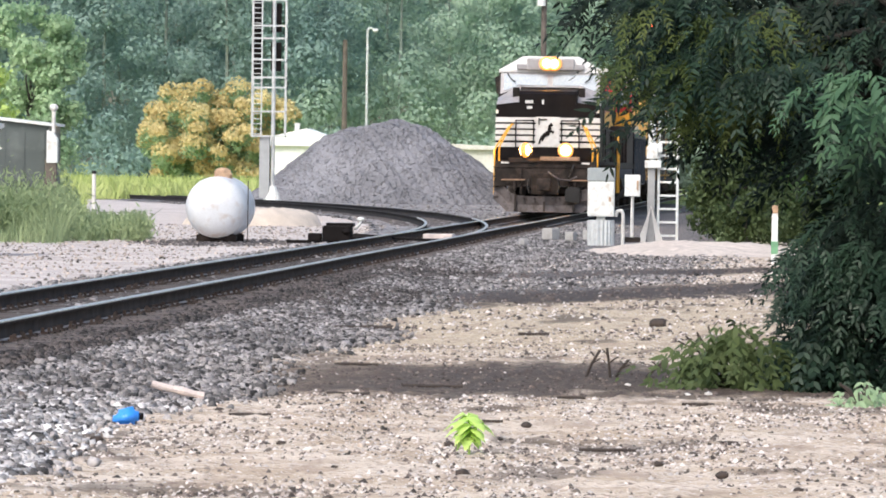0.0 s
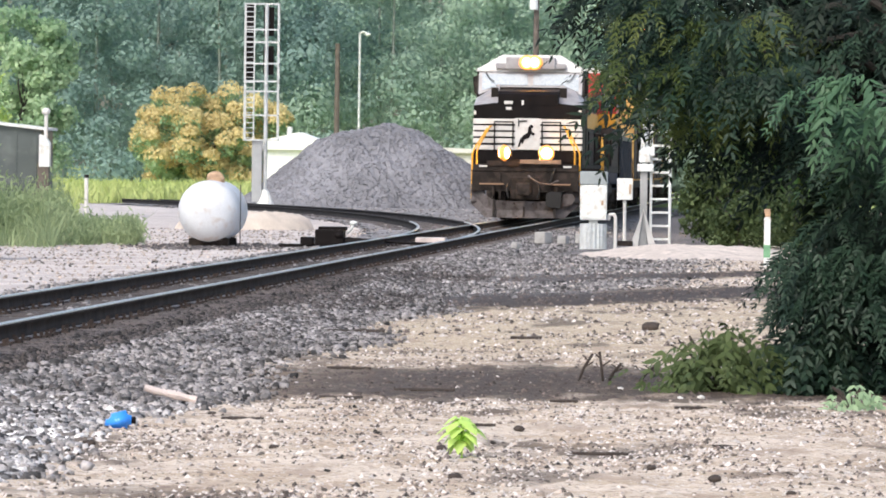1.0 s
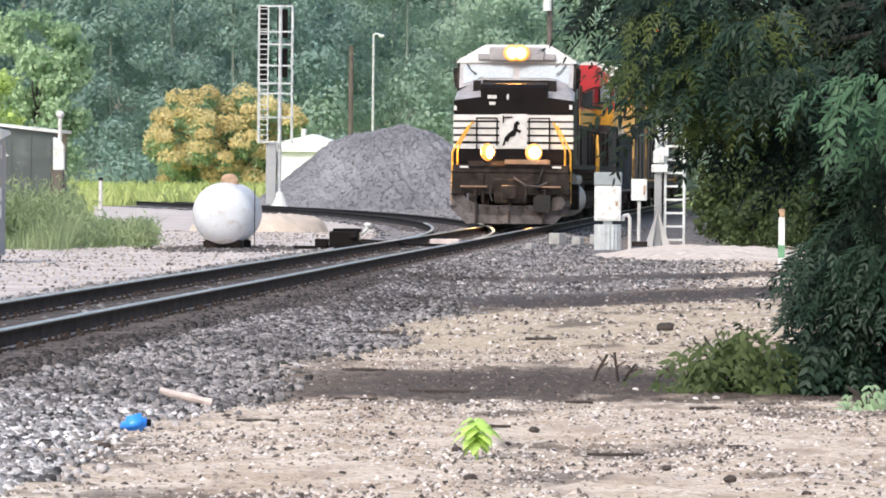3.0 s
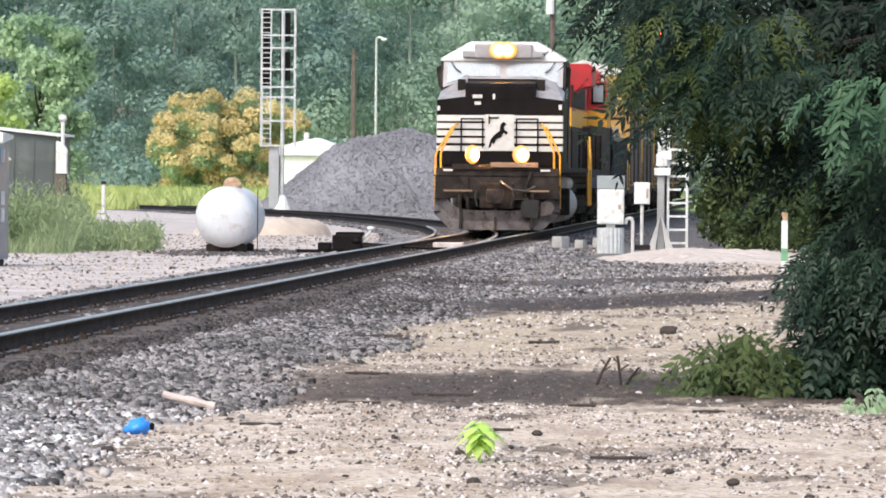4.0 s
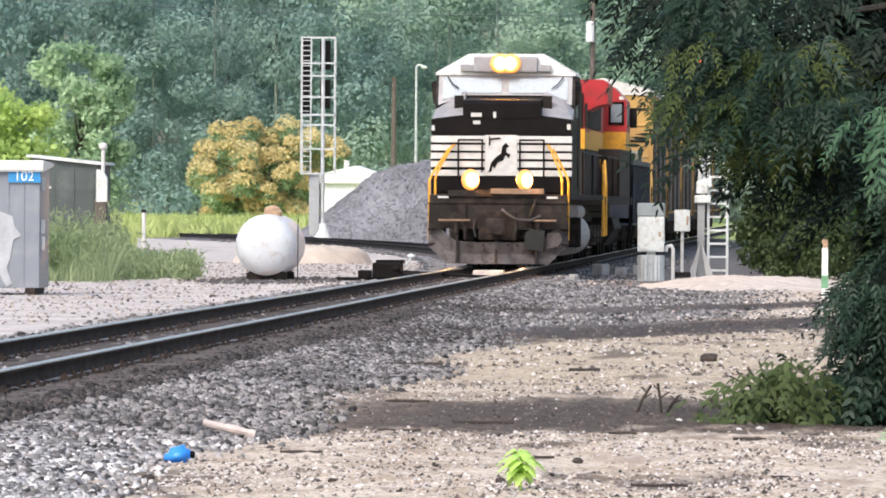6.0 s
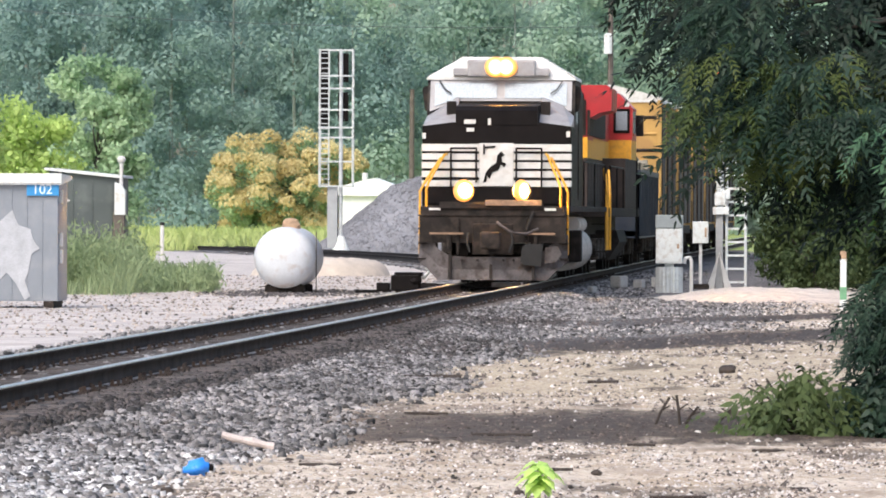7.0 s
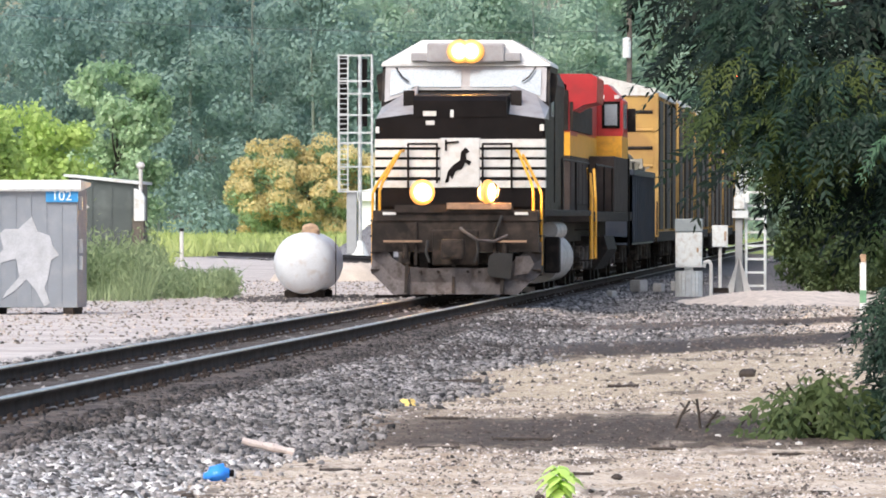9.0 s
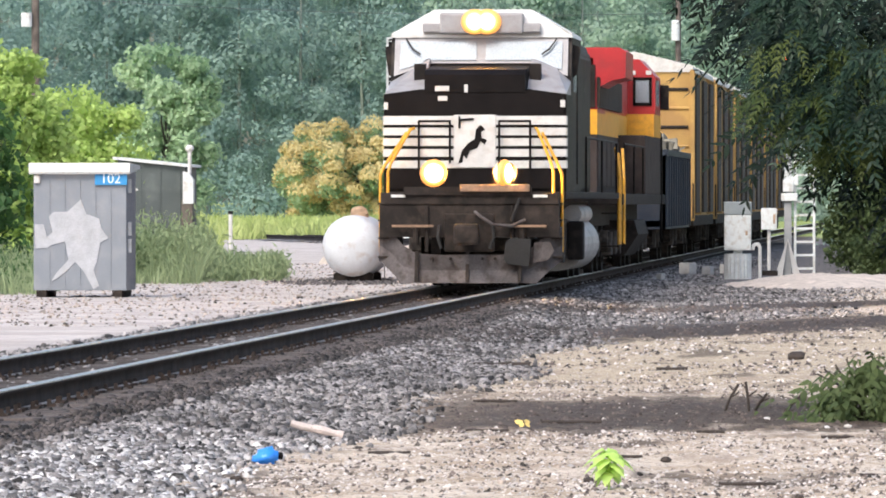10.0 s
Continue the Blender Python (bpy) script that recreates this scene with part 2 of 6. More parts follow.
def ground_material():
    m = bpy.data.materials.new("dirt_and_gravel")
    m.use_nodes = True
    n, ln = m.node_tree.nodes, m.node_tree.links
    bsdf = n["Principled BSDF"]
    bsdf.inputs["Specular IOR Level"].default_value = 0.2
    pos = n.new("ShaderNodeNewGeometry").outputs["Position"]
    sep = n.new("ShaderNodeSeparateXYZ")
    ln.new(pos, sep.inputs[0])

    def noise_of(sc, detail=5.0, stretch=None):
        q = n.new("ShaderNodeTexNoise")
        q.inputs["Scale"].default_value, q.inputs["Detail"].default_value = sc, detail
        src = pos
        if stretch:
            mp = n.new("ShaderNodeVectorMath")
            mp.operation = "MULTIPLY"
            mp.inputs[1].default_value = stretch
            ln.new(pos, mp.inputs[0])
            src = mp.outputs[0]
        ln.new(src, q.inputs["Vector"])
        return q.outputs["Fac"]

    def remap(src, a, b, c=0.0, d=1.0):
        q = n.new("ShaderNodeMapRange")
        q.interpolation_type = "SMOOTHSTEP"
        for i, v in enumerate((a, b, c, d)):
            q.inputs[i + 1].default_value = v
        ln.new(src, q.inputs[0])
        return q.outputs[0]

    def calc(op, a, b):
        q = n.new("ShaderNodeMath")
        q.operation = op
        for i, v in enumerate((a, b)):
            if isinstance(v, (int, float)):
                q.inputs[i].default_value = v
            else:
                ln.new(v, q.inputs[i])
        return q.outputs[0]

    def mix(fac, a, b):
        q = n.new("ShaderNodeMix")
        q.data_type = "RGBA"
        ln.new(fac, q.inputs["Factor"])
        for i, v in ((6, a), (7, b)):
            if isinstance(v, tuple):
                q.inputs[i].default_value = (*v, 1)
            else:
                ln.new(v, q.inputs[i])
        return q.outputs[2]
    x, y = sep.outputs["X"], sep.outputs["Y"]
    dirt = mix(remap(noise_of(1.1), 0.35, 0.65), (0.44, 0.345, 0.255), (0.62, 0.53, 0.44))
    dirt = mix(calc("MULTIPLY", remap(y, 66, 76), remap(y, 112, 98)), dirt, (0.47, 0.385, 0.28))
    dirt = mix(remap(noise_of(14, 3), 0.50, 0.66, 0, 0.75), dirt, (0.20, 0.155, 0.13))
    dirt = mix(remap(noise_of(26, 2), 0.58, 0.70, 0, 0.7), dirt, (0.72, 0.68, 0.64))
    dirt = mix(remap(noise_of(2.2, 5, (1, 0.3, 1)), 0.52, 0.66, 0, 0.55), dirt, (0.30, 0.225, 0.175))
    # damp, dark ruts that cross the dirt
    wob = calc("MULTIPLY", calc("SUBTRACT", noise_of(0.45, 4), 0.5), 10.0)
    ragged = calc("MULTIPLY", calc("SUBTRACT", noise_of(3.0, 4, (1, 0.25, 1)), 0.5), 11.0)

    def rut(y0, tilt, wide, x_from, strength):
        line = calc("ADD", calc("SUBTRACT", calc("SUBTRACT", y, y0), calc("MULTIPLY", x, tilt)), calc("MULTIPLY", calc("ADD", wob, ragged), wide / 9.0))
        band = remap(calc("ABSOLUTE", line, 0), wide * 1.2, wide * 0.5)
        return calc("MULTIPLY", calc("MULTIPLY", band, remap(calc("ADD", x, calc("MULTIPLY", ragged, 0.12)), x_from - 1.6, x_from + 1.6)), strength)
    wet = calc("MAXIMUM", rut(114.2, 3.1, 6.6, -7.0, 1.0), rut(133.6, 2.5, 4.2, -4.4, 1.0))
    wet = calc("MAXIMUM", wet, rut(66.0, 0.0, 8.5, 0.1, 0.9))  # darker ground under the tree
    wet = calc("MAXIMUM", wet, rut(63.2, 0.2, 5.4, -4.7, 0.85))
    wet = calc("MAXIMUM", wet, calc("MULTIPLY", remap(noise_of(0.8, 5, (1, 0.35, 1)), 0.56, 0.66), 0.5))
    wet = calc("MULTIPLY", wet, remap(noise_of(5, 4), 0.3, 0.6, 0.78, 1.0))
    dirt = mix(wet, dirt, (0.072, 0.047, 0.034))
    # the grey ballast near the rails, the pale yard beyond them, grass soil far off
    gravel = mix(remap(noise_of(18, 4), 0.4, 0.62), (0.06, 0.054, 0.055), (0.25, 0.235, 0.235))
    edge = calc("ADD", x, calc("MULTIPLY", calc("SUBTRACT", noise_of(0.9, 4), 0.5), 1.6))
    spread = calc("MULTIPLY", remap(y, 94, 116), 2.6)
    colour = mix(remap(calc("SUBTRACT", edge, spread), -4.6, -5.4), dirt, gravel)
    colour = mix(calc("MULTIPLY", wet, 0.9), colour, (0.040, 0.030, 0.025))
    oily = calc("MULTIPLY", remap(edge, -6.1, -6.7), remap(edge, -9.9, -9.3))
    colour = mix(calc("MULTIPLY", oily, 0.8), colour, (0.050, 0.038, 0.032))
    yard = mix(remap(noise_of(0.5, 6), 0.4, 0.62), (0.47, 0.415, 0.39), (0.60, 0.55, 0.525))
    yard = mix(remap(noise_of(9, 3), 0.54, 0.66, 0, 0.6), yard, (0.34, 0.29, 0.27))
    yard = mix(remap(noise_of(1.6, 5), 0.5, 0.64, 0, 0.55), yard, (0.36, 0.34, 0.34))
    colour = mix(remap(edge, -9.9, -10.9), colour, yard)
    grass = mix(remap(noise_of(0.6, 4), 0.4, 0.6), (0.20, 0.26, 0.08), (0.36, 0.40, 0.14))
    colour = mix(remap(calc("ADD", y, calc("MULTIPLY", wob, 1.5)), 335, 350), colour, grass)
    ln.new(colour, bsdf.inputs["Base Color"])
    rough = remap(wet, 0, 1, 0.95, 0.7)
    ln.new(rough, bsdf.inputs["Roughness"])
    bump = n.new("ShaderNodeBump")
    bump.inputs["Strength"].default_value, bump.inputs["Distance"].default_value = 0.7, 0.03
    ln.new(noise_of(16, 4), bump.inputs["Height"])
    ln.new(bump.outputs["Normal"], bsdf.inputs["Normal"])
    return m


def ground_sheet():
    xs = np.unique(np.r_[[-2500, -900, -300, -120, -60, -40, -30, -24, -20, -16, -13], np.arange(-11.5, -5.5, 0.15), np.arange(-5.5, 2.2, 0.05), np.arange(2.2, 4, 0.2), [5, 8, 15, 40, 120, 400, 2500]])
    ys = np.unique(np.r_[[-400, -60, 0, 30], np.arange(36, 38, 0.5), np.arange(38, 82, 0.16), np.arange(82, 150, 0.4), np.arange(150, 260, 2), [270, 300, 340, 400, 500, 700, 1200, 4500]])
    gx, gy = np.meshgrid(xs, ys)
    gz = ground_z(gx, gy)
    rough = np.random.default_rng(9).normal(0, 1, gx.shape)
    gz = gz + np.where((gx > -5.6) & (gy > 37) & (gy < 150), 0.006 * rough + 0.004 * np.roll(rough, 1, axis=1), 0)
    w = len(xs)
    i = (np.arange(len(ys) - 1)[:, None] * w + np.arange(w - 1)[None, :]).ravel()
    ob = raw("ground", np.c_[gx.ravel(), gy.ravel(), gz.ravel()], np.c_[i, i + 1, i + w + 1, i + w], ground_material(), smooth=True)
    tagged(ob, "pale dirt yard with grey gravel and damp dark ruts", "ground", kind="structure")


ground_sheet()


def rail_outline(head_only=False):
    """Half-metre-true section of a rail, foot at 0, head at 0.18."""
    if head_only:
        half = [(0.0355, 0.162), (0.0352, 0.170), (0.0335, 0.1755), (0.0295, 0.1800), (0.024, 0.1828), (0.015, 0.1842)]
        return half + [(-x, z) for x, z in reversed(half)]
    return [(-0.07, 0), (0.07, 0), (0.07, 0.012), (0.012, 0.03), (0.009, 0.125), (0.035, 0.14), (0.035, 0.172), (-0.035, 0.172), (-0.035, 0.14), (-0.009, 0.125), (-0.012, 0.03), (-0.07, 0.012)]


def sweep(name, outline, path, material, parent, label="", rounded=False):
    """An outline swept along a line of points (x, y) at the foot height TIE_Z."""
    pts = np.array(path, float)
    way = np.gradient(pts, axis=0)
    way /= np.linalg.norm(way, axis=1)[:, None]
    side = np.c_[way[:, 1], -way[:, 0]]
    k, verts, faces = len(outline), [], []
    for p, s in zip(pts, side):
        verts += [(p[0] + s[0] * o[0], p[1] + s[1] * o[0], TIE_Z + (p[2] if len(p) > 2 else 0) + o[1]) for o in outline]
    for j in range(len(pts) - 1):
        for i in range(k):
            a, b = j * k + i, j * k + (i + 1) % k
            faces.append((a, a + k, b + k, b))
    ob = raw(name, verts, faces, material, parent, rounded)
    if label:
        ob["label"] = label
    return ob


def spur_x(y):
    return TRACK_X - np.clip(y - 152, 0, None) ** 2 / (2 * 660)


def siding_bed():
    """A thin bed of grey stone under the siding, between it, the main track and the pile."""
    ys = np.arange(166, 318, 1.0)
    rows = 24
    u = np.linspace(0, 1, rows)
    left, right = spur_x(ys) - 1.9 - 0.3 * np.sin(ys * 0.9), np.full(len(ys), TRACK_X - 1.6)
    gx = left[:, None] * (1 - u) + right[:, None] * u
    gy = np.repeat(ys[:, None], rows, axis=1)
    gz = ground_z(gx, gy) + 0.03 + np.random.default_rng(4).normal(0, 0.012, gx.shape)
    i = (np.arange(len(ys) - 1)[:, None] * rows + np.arange(rows - 1)[None, :]).ravel()
    ob = raw("siding_bed", np.c_[gx.ravel(), gy.ravel(), gz.ravel()], np.c_[i, i + 1, i + rows + 1, i + rows], paint("grey_siding_gravel", (0.20, 0.19, 0.195), 0.9, vary=0.4, scale=0.6, fine=14, bump=0.6, space="World"))
    tagged(ob, "grey gravel bed of the siding", "gravel bed", kind="structure")


siding_bed()
main_track = thing("main_track", "straight main railway track with dark rusty rails", "railway track", kind="structure")
spur_track = thing("spur_track", "curved siding track branching off beside the stone pile", "railway track", kind="structure")
for side in (-1, 1):
    line = [(TRACK_X + side * GAUGE / 2 + 0.012 * math.sin(y * 0.13 + side), y) for y in np.r_[np.arange(0, 260, 2.0), 300, 400, 700]]
    rail = sweep("rail", rail_outline(), line, RAIL_SIDE, main_track)
    sweep("rail_head", rail_outline(True), line, RAIL_TOP, rail, "polished running surface", True)
    sweep("rail_foot", [(0.045, 0.002), (0.078, 0.002), (0.078, 0.015), (0.045, 0.023)], line, RAIL_FOOT, rail, "dusty pale rail foot")
    line = [(spur_x(y) + side * GAUGE / 2, y) for y in np.r_[np.arange(158 if side < 0 else 158, 330, 2.0)]]
    rail = sweep("rail", rail_outline(), line, RAIL_OLD, spur_track)
    worn = [p for p in line if p[1] <= 204]
    sweep("rail_head", [(a, b + 0.001) for a, b in rail_outline(True)], worn, RAIL_TOP, rail, "polished switch rail", True)
    sweep("rail_head", [(a * 0.9, b - 0.003) for a, b in rail_outline(True)], line[len(worn) - 1:], RAIL_OLD, rail, "rusted running surface")

# ---- the train; y runs backwards from the nose of each vehicle, z from the rail top ----
def truck(parent, y0, axles, near_only=False):
    """A bogie: side frames, axle boxes, springs; its wheel sets are parts that turn."""
    bm = bmesh.new()
    ends = (y0, y0 + (axles - 1) * 2.05)
    for sx in (-1, 1):
        x0, x1 = sx * 1.0, sx * 1.16
        slab(bm, [(ends[0] - 0.6, 0.62), (ends[0] - 0.45, 0.86), (ends[0] + 0.5, 0.86), (ends[0] + 0.9, 0.66), (ends[1] - 0.9, 0.66), (ends[1] - 0.5, 0.86), (ends[1] + 0.45, 0.86),
                  (ends[1] + 0.6, 0.62), (ends[1] + 0.4, 0.46), (ends[1] - 0.8, 0.36), (ends[0] + 0.8, 0.36), (ends[0] - 0.4, 0.46)], "x", min(x0, x1), max(x0, x1))
        for i in range(axles):
            yy = y0 + i * 2.05
            box(bm, sx * 1.12 - 0.1, sx * 1.12 + 0.1, yy - 0.17, yy + 0.17, 0.36, 0.72, 0.02)
            rod(bm, (sx * 1.15, yy - 0.32, 0.5), (sx * 1.15, yy - 0.32, 0.84), 0.08)
            rod(bm, (sx * 1.15, yy + 0.32, 0.5), (sx * 1.15, yy + 0.32, 0.84), 0.08)
    box(bm, -1.0, 1.0, ends[0] - 0.1, ends[1] + 0.1, 0.6, 0.8)
    part("bogie", bm, BOGIE, parent, "dusty bogie frame")
    sets = []
    for i in range(axles):
        bm = bmesh.new()
        rod(bm, (-0.9, 0, 0), (0.9, 0, 0), 0.09)
        for sx in (-1, 1):
            rod(bm, (sx * 0.69, 0, 0), (sx * 0.83, 0, 0), 0.5, n=32)
            rod(bm, (sx * 0.66, 0, 0), (sx * 0.69, 0, 0), 0.53, n=32)
            for k in range(5):
                a = k * math.tau / 5
                rod(bm, (sx * 0.81, 0.3 * math.cos(a), 0.3 * math.sin(a)), (sx * 0.845, 0.3 * math.cos(a), 0.3 * math.sin(a)), 0.06, n=8)
        w = part("wheel_set", bm, UNDER, parent)
        w.location = (0, y0 + i * 2.05, 0.503)
        sets.append(w)
    return sets


def rail_of(points, r=0.022, parent=None, label="yellow handrail", material=None):
    bm = bmesh.new()
    tube(bm, points, r)
    return part("handrail", bm, material or YELLOW, parent, label)


def lead_locomotive():
    root = thing("lead_locomotive", "black diesel locomotive with white nose stripes and lit headlights", "locomotive")
    # nose: a wide box with a narrower raised middle and sloping shoulders
    bm = bmesh.new()
    slab(bm, [(-1.56, 1.62), (1.56, 1.62), (1.56, 3.28), (0.92, 3.36), (-0.92, 3.36), (-1.56, 3.28)], "y", 0.0, 1.7)
    bmesh.ops.bevel(bm, geom=[e for e in bm.edges if abs(e.verts[0].co.y - e.verts[1].co.y) < 0.01 and e.verts[0].co.y < 0.1], offset=0.05, segments=2, affect="EDGES")
    nose = part("nose", bm, NOSE_BLACK, root)
    bm = bmesh.new()
    slab(bm, [(0.0, 3.3), (1.7, 3.3), (1.7, 3.74), (0.12, 3.66), (0.0, 3.58)], "x", -0.86, 0.86)
    part("nose_top", bm, NOSE_BLACK, nose)
    for sx in (-1, 1):  # sloping grey shoulders beside the raised middle
        bm = bmesh.new()
        a = [bm.verts.new(p) for p in ((sx * 0.88, 0.25, 3.36), (sx * 1.555, 0.25, 3.30), (sx * 1.555, 1.66, 3.50), (sx * 1.3, 1.66, 3.72), (sx * 0.88, 1.66, 3.86))]
        low = [bm.verts.new((v.co.x, v.co.y, 3.2)) for v in a]
        bm.faces.new(a)
        bm.faces.new(low)
        for i in range(5):
            bm.faces.new((a[i], a[(i + 1) % 5], low[(i + 1) % 5], low[i]))
        bmesh.ops.recalc_face_normals(bm, faces=bm.faces)
        part("shoulder", bm, CAB_GREY, nose, "weathered grey sloping panel")
        bm = bmesh.new()
        box(bm, sx * 0.99 - 0.1, sx * 0.99 + 0.1, 0.7, 0.9, 3.5, 3.76, 0.01)
        part("sand_box", bm, UNDER, nose)
    # white stripes in relief
    for z0, z1 in ((2.76, 2.91), (2.58, 2.71), (2.40, 2.53), (2.215, 2.345), (2.02, 2.15)):
        bm = bmesh.new()
        box(bm, -1.555, 1.555, -0.012, 0.02, z0, z1, 0.004)
        part("stripe", bm, WHITE, nose, "white painted stripe")
    for sx in (-1, 1):
        for z0, z1 in ((2.76, 2.91), (2.58, 2.71), (2.40, 2.53), (2.215, 2.345), (2.02, 2.15)):
            bm = bmesh.new()
            box(bm, sx * 1.553, sx * 1.568, 0.0, 0.35, z0, z1)
            part("side_stripe", bm, WHITE, nose, "white painted stripe")
    bm = bmesh.new()
    box(bm, -0.36, 0.36, -0.03, 0.0, 2.03, 2.93, 0.01)
    door = part("nose_panel", bm, WHITE, nose, "white square panel")
    bm = bmesh.new()  # a plain dark leaping shape
    slab(bm, [(x - 0.06, z) for x, z in [(-0.22, 2.10), (-0.16, 2.32), (-0.06, 2.44), (0.06, 2.52), (0.08, 2.68), (0.16, 2.76), (0.24, 2.68), (0.17, 2.64), (0.18, 2.54), (0.27, 2.50), (0.23, 2.42), (0.16, 2.48),
              (0.10, 2.36), (-0.02, 2.32), (-0.08, 2.18), (-0.13, 2.24), (-0.15, 2.12)]], "y", -0.042, -0.028)
    part("emblem", bm, NOSE_BLACK, door, "plain dark emblem shape")
    bm = bmesh.new()
    rod(bm, (-0.26, -0.05, 2.84), (-0.02, -0.05, 2.86), 0.018)
    rod(bm, (-0.26, -0.05, 2.70), (-0.26, -0.05, 2.9), 0.018)
    part("door_handle", bm, NOSE_BLACK, door)
    for x, z, w in ((-0.56, 3.37, 0.24), (-0.55, 3.21, 0.16), (-0.15, 3.37, 0.06), (1.50, 3.12, 0.08), (-1.52, 3.08, 0.07)):
        bm = bmesh.new()
        box(bm, x - w / 2, x + w / 2, -0.012, 0.02, z - (0.04 if w > 0.1 else 0.06), z + (0.04 if w > 0.1 else 0.06))
        part("marking", bm, WHITE, nose, "small white marking")
    # cab
    bm = bmesh.new()
    slab(bm, [(1.7, 1.62), (4.9, 1.62), (4.9, 4.2), (1.95, 4.2), (1.62, 3.6)], "x", -1.56, 1.56)
    cab = part("cab", bm, BLACK, root)
    bm = bmesh.new()  # roof with hipped sides
    slab(bm, [(-1.58, 4.18), (1.58, 4.18), (1.56, 4.24), (0.84, 4.62), (-0.84, 4.62), (-1.56, 4.24)], "y", 1.85, 4.95)
    for v in bm.verts:
        if v.co.y < 2 and v.co.z > 4.5:
            v.co.y += 0.35
    part("cab_roof", bm, WHITE, cab, "pale weathered cab roof")
    bm = bmesh.new()
    box(bm, -0.72, 0.72, 1.70, 2.5, 4.24, 4.56, 0.04)
    lamp_box = part("headlight_housing", bm, CAB_GREY, cab)
    bm = bmesh.new()  # windshield surround
    pane = [(-1.50, 3.58), (-0.86, 3.78), (0.86, 3.78), (1.50, 3.58), (1.50, 4.20), (-1.50, 4.20)]

    def lean(bm):
        for v in bm.verts:
            v.co.y += 1.62 + (v.co.z - 3.6) * 0.55
        return bm
    slab(bm, pane, "y", -0.05, 0.05)
    part("windshield_frame", lean(bm), CAB_GREY, cab, "grey windshield surround")
    for sx in (-1, 1):
        bm = bmesh.new()
        slab(bm, [(sx * 0.08, 3.83), (sx * 0.86, 3.83), (sx * 1.40, 3.68), (sx * 1.40, 4.12), (sx * 0.08, 4.12)], "y", -0.075, -0.045)
        part("windshield", lean(bm), PANE, cab, "windshield with the pale sky's reflection painted in")
        bm = bmesh.new()
        tube(bm, [(sx * 1.3, 1.78, 4.16), (sx * 1.18, 1.70, 4.0), (sx * 1.05, 1.66, 3.92)], 0.014)
        part("wiper", bm, RUBBER, cab)
        bm = bmesh.new()
        box(bm, sx * 1.555, sx * 1.575, 2.3, 3.2, 3.35, 3.95, 0.005)
        part("side_window", bm, PANE, cab)
        bm = bmesh.new()
        box(bm, sx * 1.56 - 0.01, sx * 1.56 + 0.025, 3.4, 4.2, 1.75, 3.9, 0.01)
        part("cab_door", bm, BLACK, cab)
        bm = bmesh.new()
        slab(bm, [(sx * 1.56, 4.08), (sx * 1.68, 4.04), (sx * 1.69, 3.98), (sx * 1.64, 3.62), (sx * 1.56, 3.56)], "y", 2.1, 2.22)
        part("wind_deflector", bm, BLACK, cab)
        bm = bmesh.new()
        box(bm, sx * 0.8 - 0.22, sx * 0.8 + 0.22, 1.75, 2.1, 4.26, 4.4, 0.02)
        part("number_board", bm, CAB_GREY, cab)
    for dx in (-0.11, 0.11):  # twin headlamps on the roof line
        bm = bmesh.new()
        ball(bm, (0, 0, 0), 0.24, 0.13, 0.22, 3)
        smooth(part("headlight", bm, LAMP_HOT, lamp_box, "bright warm headlight")).location = (dx, 1.68 + 0.004 * dx, 4.42)
    # long hood and its parts
    bm = bmesh.new()
    box(bm, -0.98, 0.98, 4.9, 20.2, 1.62, 4.25, 0.08)
    part("long_hood", bm, BLACK, root)
    bm = bmesh.new()
    box(bm, -1.5, 1.5, 4.9, 5.8, 1.62, 3.5, 0.05)
    part("equipment_cabinet", bm, BLACK, root, "dusty grey black cabinet behind the cab")
    bm = bmesh.new()
    box(bm, 1.495, 1.515, 5.1, 5.4, 1.8, 2.5, 0.006)
    part("cabinet_door", bm, TANK_GREY, root, "dusty grey cabinet door")
    bm = bmesh.new()
    slab(bm, [(-0.97, 3.7), (0.97, 3.7), (1.0, 4.1), (0.9, 4.35), (-0.9, 4.35), (-1.0, 4.1)], "y", 15.2, 20.0)
    part("radiator_housing", bm, BLACK, root)
    bm = bmesh.new()
    box(bm, -1.56, 1.56, 0.0, 20.9, 1.50, 1.62, 0.02)
    part("walkway", bm, UNDER, root)
    # front platform, steps and plow
    bm = bmesh.new()
    box(bm, -1.5, 1.5, -1.45, 0.0, 1.40, 1.60, 0.02)
    box(bm, -1.1, 1.05, -1.5, -1.44, 1.56, 1.70)
    part("front_platform", bm, UNDER, root)
    bm = bmesh.new()
    box(bm, -0.15, 1.02, -1.56, -1.50, 1.62, 1.74, 0.01)
    part("anticlimber", bm, TAN_DUST, root, "dusty tan bumper plate")
    bm = bmesh.new()
    slab(bm, [(-1.52, 0.85), (1.52, 0.85), (1.52, 1.42), (-1.52, 1.42)], "y", -1.42, -1.30)
    box(bm, -0.42, 0.42, -1.46, -1.3, 0.6, 1.25, 0.03)
    part("pilot_plate", bm, UNDER, root)
    for sx in (-1, 1):
        bm = bmesh.new()
        box(bm, sx * 0.72 - 0.03, sx * 0.72 + 0.03, -1.47, -1.41, 0.6, 1.39, 0.01)
        part("pilot_rib", bm, UNDER, root)
        bm = bmesh.new()
        rod(bm, (sx * 0.9, -1.48, 0.72), (sx * 0.9, -1.48, 1.0), 0.05, n=8)
        part("hose_valve", bm, UNDER, root)
    bm = bmesh.new()  # the plow: tall swept wings, a low middle, a cut-off lower corner
    half = [(0.0, -1.66, 0.08, 0.56), (0.42, -1.62, 0.08, 0.55), (0.9, -1.54, 0.08, 0.58), (1.13, -1.45, 0.07, 0.72), (1.36, -1.30, 0.30, 0.98), (1.55, -1.12, 0.46, 1.03)]
